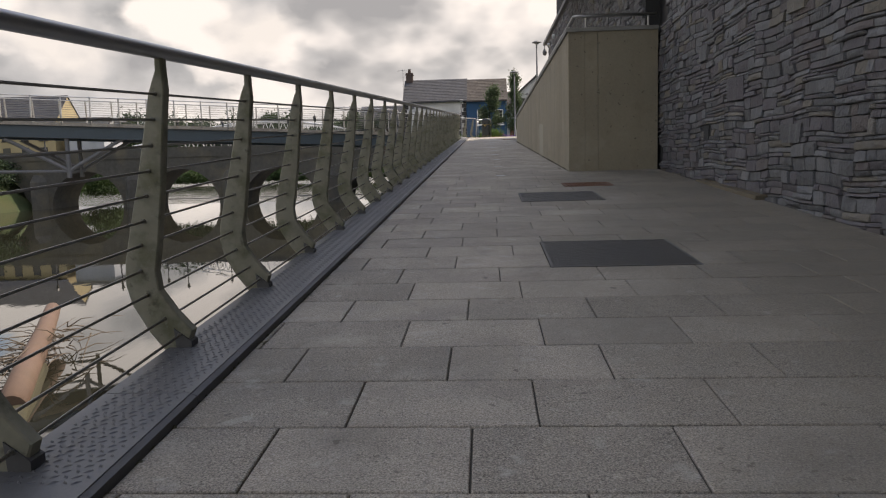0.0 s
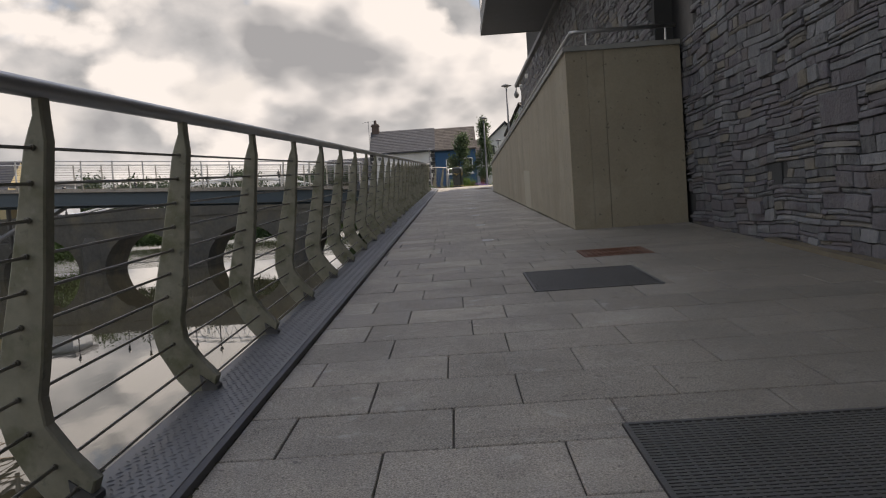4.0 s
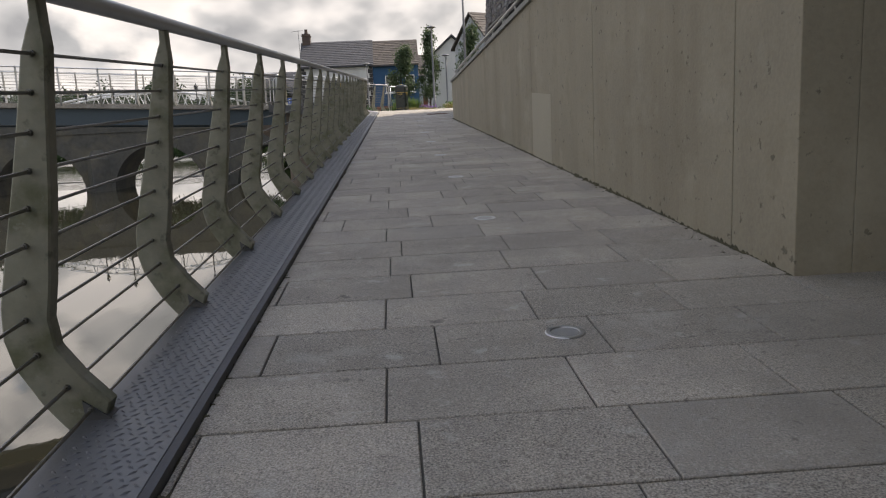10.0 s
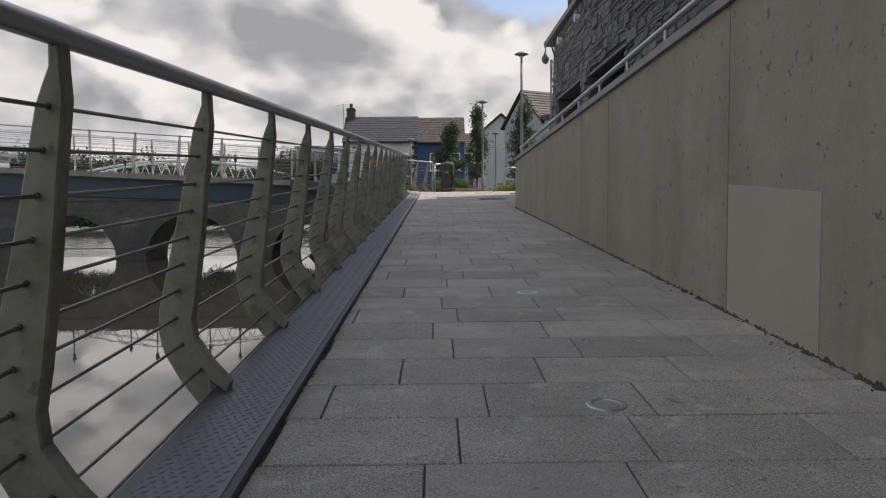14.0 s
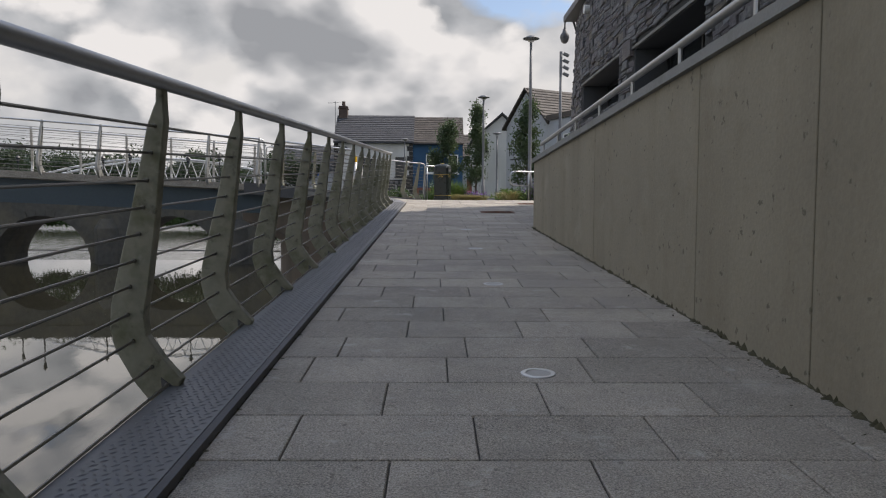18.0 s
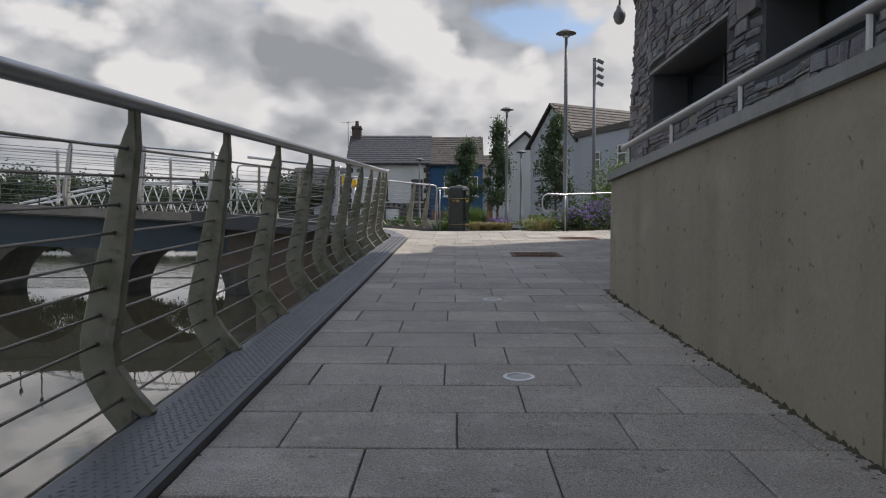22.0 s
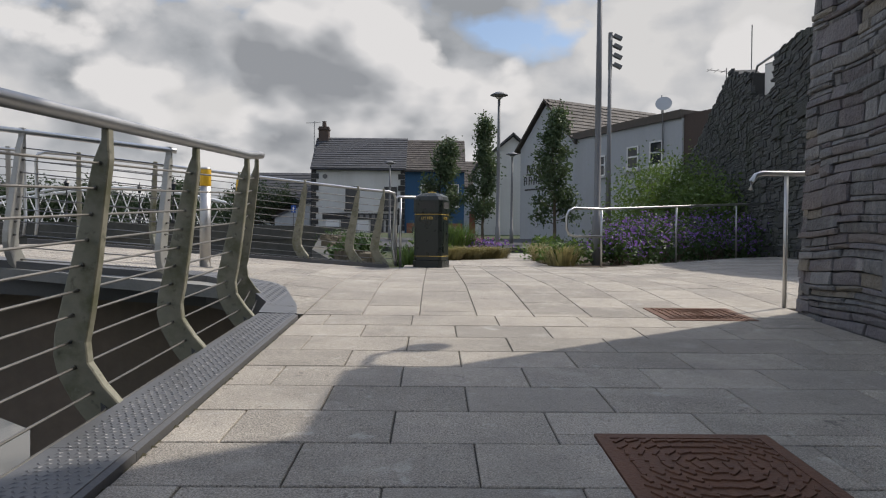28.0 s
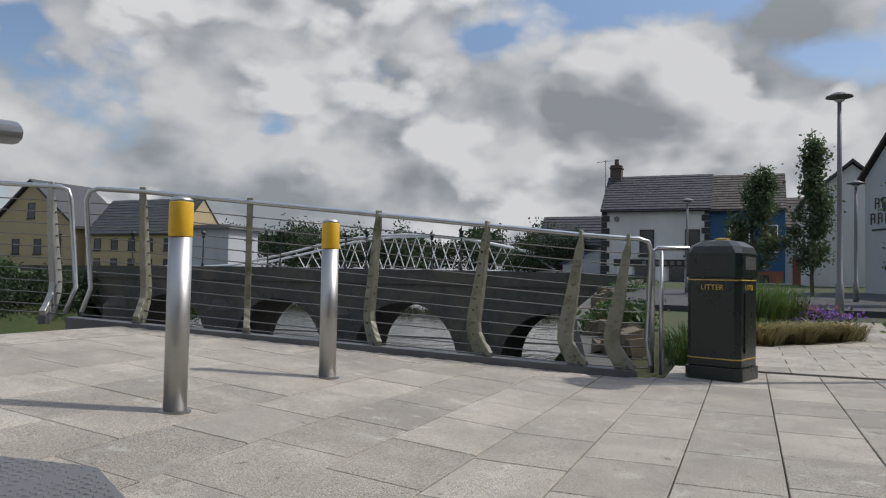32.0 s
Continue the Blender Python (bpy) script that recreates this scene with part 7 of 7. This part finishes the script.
FIRST = {-1: 0.45, 0: 0.25, 1: 0.2, 2: 0.52, 3: 0.22, 4: 0.36, 5: 0.13, 6: 0.5}
col = -11
while -1.0 + col * 0.4725 < 9.0:
    x0, x1 = -0.57 + col * 0.4725, -0.57 + (col + 1) * 0.4725 - 0.007
    y = P0
    y_end = 45.0 if x1 < 0.4 else 45.5 if x1 < 1.3 else 45.3 + max(0, x0 - 3.9) * 0.9
    y_end = min(y_end, 49.0)
    first = True
    if x0 > 4.0:
        y = STONE_END + 0.25
    while y < y_end:
        ln_ = FIRST.get(col, rp.choice((0.33, 0.67, 0.5))) if first else 0.67
        first = False
        a, b = y, min(y + ln_ - 0.007, y_end)
        y += ln_
        cx, cy = (x0 + x1) / 2, (a + b) / 2
        if b - a < 0.08:
            continue
        if not all(plaza_in(px_, py_) for px_ in (x0, cx, x1) for py_ in (a, cy, b)):
            # cut slab at an edge, laid in slips
            for i_ in range(8):
                for j_ in range(8):
                    xa_, xb_ = x0 + (x1 - x0) * i_ / 8, x0 + (x1 - x0) * (i_ + 1) / 8
                    ya_, yb_ = a + (b - a) * j_ / 8, a + (b - a) * (j_ + 1) / 8
                    if plaza_in((xa_ + xb_) / 2, (ya_ + yb_) / 2):
                        q_ = [(xa_, ya_), (xb_, ya_), (xb_, yb_), (xa_, yb_)]
                        rest.hexa([(qx, qy, plaza_z(qx, qy) - 0.06) for qx, qy in q_] + [(qx, qy, plaza_z(qx, qy)) for qx, qy in q_])
            continue
        hit = False
        for fx0, fx1, fy0, fy1 in FIT:
            if x0 < fx1 and x1 > fx0 and a < fy1 and b > fy0:
                hit = True
                if a < fy0 - 0.05:
                    slab_hexa(rest, x0, x1, a, fy0 - 0.004, 0, plaza_z)
                if b > fy1 + 0.05:
                    slab_hexa(rest, x0, x1, fy1 + 0.004, b, 0, plaza_z)
                if x0 < fx0 - 0.03:
                    slab_hexa(rest, x0, fx0 - 0.004, max(a, fy0), min(b, fy1), 0, plaza_z)
                if x1 > fx1 + 0.03:
                    slab_hexa(rest, fx1 + 0.004, x1, max(a, fy0), min(b, fy1), 0, plaza_z)
        if not hit:
            slab_hexa(rest, x0, x1, a, b, rp.uniform(-0.0015, 0.0015), plaza_z)
    col += 1
# the path beyond
for j in range(26):
    y0 = 45.52 + j * 0.46
    cx = 1.9 if j < 7 else 1.9 + 0.13 * (j - 7) if j < 12 else 2.55 + 0.03 * (j - 12)
    lo_, hi_ = (cx - 1.2, cx + 1.4) if j < 7 else (cx - 0.4, cx + 1.3)
    for i in range(-2, 4):
        xa = cx + (i - 0.5) * 0.68 + (0.34 if j % 2 else 0)
        slab_hexa(rest, max(xa, lo_), min(xa + 0.673, hi_), y0, y0 + 0.453, 0, lambda u, v: TOP - 0.004) if max(xa, lo_) < min(xa + 0.673, hi_) - 0.05 else None
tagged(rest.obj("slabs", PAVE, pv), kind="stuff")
pb = Mesher()
pb.prism([(-0.1, P0, TOP - 0.25), (4.1, P0, TOP - 0.25), (4.1, STONE_END, TOP - 0.25), (12, STONE_END, TOP - 0.25), (12, 49, TOP - 0.25), (4, 45.5, TOP - 0.25), (4, 62, TOP - 0.25), (0.9, 62, TOP - 0.25), (0.9, 45.1, TOP - 0.25), (-0.2, 44.3, TOP - 0.25), (-0.6, 39.0, TOP - 0.25)], (0, 0, 0.1))
tagged(pb.obj("floor_plaza_base", BED), "dark bedding under the plaza slabs", "floor", kind="structure")

# steel upstand along the landing's far edge
s = Mesher()
for a, b in ((-0.5, 2.0), (2.0, 4.9)):
    pa, pb_ = far_foot(a), far_foot(b)
    o = BRIDGE_N * 0.09
    s.hexa([pa - o - Vector((0, 0, 0.2)), pb_ - o - Vector((0, 0, 0.2)), pb_ + o - Vector((0, 0, 0.2)), pa + o - Vector((0, 0, 0.2)),
            pa - o + Vector((0, 0, 0.02)), pb_ - o + Vector((0, 0, 0.02)), pb_ + o + Vector((0, 0, 0.02)), pa + o + Vector((0, 0, 0.02))])
tagged(s.obj("edge_upstand", PLATE), "grey steel upstand along the landing's edge", "edging", kind="structure")

# moss and litter along the foot of the concrete wall
s = Mesher()
rm = random.Random(23)
y = CONC_Y0
while y < CONC_Y1:
    w = rm.uniform(0.012, 0.06) * rm.uniform(0.3, 1.0) * (1.0 if y > 15 else 0.5)
    l_, h = rm.uniform(0.03, 0.12), rm.uniform(0.006, 0.045) * rm.uniform(0.4, 1.0)
    x = wall_x(y)
    z = floor_z(y)
    n = len(s.v)
    s.v += [(x - w, y + l_ * 0.3, z), (x - w * 0.8, y + l_ * 0.8, z), (x + 0.003, y + l_, z), (x + 0.003, y, z), (x - w * 0.35, y + l_ * 0.5, z + h * 0.7), (x - 0.003, y + l_ * 0.5, z + h)]
    s.f += [(n + 3, n, n + 4), (n, n + 1, n + 4), (n + 1, n + 2, n + 4), (n + 2, n + 5, n + 4), (n + 5, n + 3, n + 4)]
    s.m += [0] * 5
    y += l_ * 0.55
tagged(s.obj("moss_strip", MOSS), "dark moss and silt along the concrete wall's foot", "moss", kind="stuff")
s = Mesher()
y = 0.0
while y < 37.3:
    l_, w, h = rm.uniform(0.03, 0.14), rm.uniform(0.01, 0.05) * rm.random(), rm.uniform(0.002, 0.008)
    x, z = kerb_in(y) + 0.012, floor_z(y)
    n = len(s.v)
    s.v += [(x, y, z - 0.004), (x + w, y + l_ * 0.3, z), (x + w * 0.7, y + l_ * 0.8, z), (x, y + l_, z - 0.004), (x, y + l_ * 0.5, z + h), (x + w * 0.4, y + l_ * 0.5, z + h * 0.7)]
    s.f += [(n, n + 1, n + 5), (n + 1, n + 2, n + 5), (n + 2, n + 3, n + 5), (n + 3, n + 4, n + 5), (n + 4, n, n + 5)]
    s.m += [0] * 5
    y += l_ * rm.uniform(0.6, 1.8)
tagged(s.obj("kerb_moss", MOSS), "thin moss and grit along the steel edging", "moss", kind="stuff")
s = Mesher()
for k in range(260):
    y = rm.uniform(12.4, 30.5)
    x = wall_x(y) - abs(rm.gauss(0, 0.09)) - 0.01
    leaf_quads(s, [(x, y, floor_z(y) + 0.008)], 0.012, rm, 3.0)
tagged(s.obj("leaf_litter", MOSS), "scattered dead leaves near the wall foot", "leaf litter", kind="stuff")
s = Mesher()
s.hexa([(3.96, 7.0, floor_z(7.0) - 0.1), (4.2, 7.0, floor_z(7.0) - 0.1), (4.2, 9.6, floor_z(9.6) - 0.1), (4.0, 9.6, floor_z(9.6) - 0.1),
        (3.98, 7.0, floor_z(7.0) + 0.05), (4.2, 7.0, floor_z(7.0) + 0.06), (4.2, 9.6, floor_z(9.6) + 0.05), (4.02, 9.6, floor_z(9.6) + 0.03)])
tagged(s.obj("wall_footing", FOOT), "ochre stained concrete footing under the slate wall", "footing", kind="structure")
s = Mesher()
s.prism([(-3.4, 62.5, 2.6), (14, 62.5, 2.6), (14, 99, 3.4), (-6.3, 99, 3.4)], (0, 0, 0.4))
tagged(s.obj("road", ASPHALT), "asphalt street between the plaza and the houses", "road", kind="structure")


# dark river wall from the old bridge's end to the plaza
s = Mesher()
line = [(-6.4, 96.0, 3.9), (-5.4, 82.0, 3.7), (-4.2, 68.0, 3.3), (-2.7, 57.0, 2.95), (-0.1, 46.0, 2.7)]
for (xa, ya, za), (xb, yb, zb) in zip(line, line[1:]):
    s.hexa([(xa - 0.5, ya, -5), (xa, ya, -5), (xb, yb, -5), (xb - 0.5, yb, -5), (xa - 0.5, ya, za), (xa, ya, za), (xb, yb, zb), (xb - 0.5, yb, zb)])
tagged(s.obj("wall_river", OLDSTONE), "dark old stone river wall below the street", "wall", kind="structure")
s = Mesher()
rr = random.Random(41)
for k in range(120):
    u_ = rr.random()
    bx_, by_ = -0.5 - 3.8 * u_ + rr.uniform(-0.35, 0.3), 47.5 + 21 * u_
    rz, r_ = 2.72 + 0.5 * u_ + rr.uniform(0, 0.22), rr.uniform(0.1, 0.26)
    pts = []
    for lev, rad in ((-0.6, 0.8), (0.5, 0.7)):
        for an_ in range(4):
            aa = an_ * 1.571 + rr.uniform(-0.3, 0.3)
            pts.append((bx_ + math.cos(aa) * r_ * rad * 1.3, by_ + math.sin(aa) * r_ * rad, rz + lev * r_ + rr.uniform(-0.04, 0.04)))
    s.hexa(pts)
tagged(s.obj("rubble_stones", FOOT), "pale rubble stones along the top of the river wall", "rubble", kind="stuff")
woods("ivy_growth", "dark ivy and brambles over the house by the bridge end", [(-16.0, 103.0, 3.2, 1.6, 5.6), (-13.8, 103.2, 5.5, 1.3, 3.2), (-18.6, 104, 3.2, 1.6, 4.4)], LEAF_F, 51)
woods("scrub_beyond_bridge", "dark scrub on the bank behind the arches", [(-59 - rw.uniform(0, 10), 105.5 + 3.2 * k, -3.2, 3.0, 5.5) for k in range(6)], LEAF, 52)
woods("hedge_far_bank", "dark hedge along the far river bank", [(-63.5 - rw.uniform(0, 5), 36 + 4.2 * k, -0.8, 2.8, 4.6) for k in range(15)], LEAF_F, 53)
woods("skyline_trees", "dark distant trees along the skyline", [(-95 + 6.5 * k + rw.uniform(-2, 2), 168 + rw.uniform(-8, 8), 3.2, rw.uniform(3.5, 5.5), rw.uniform(7, 11.5)) for k in range(11)], LEAF_F, 54)
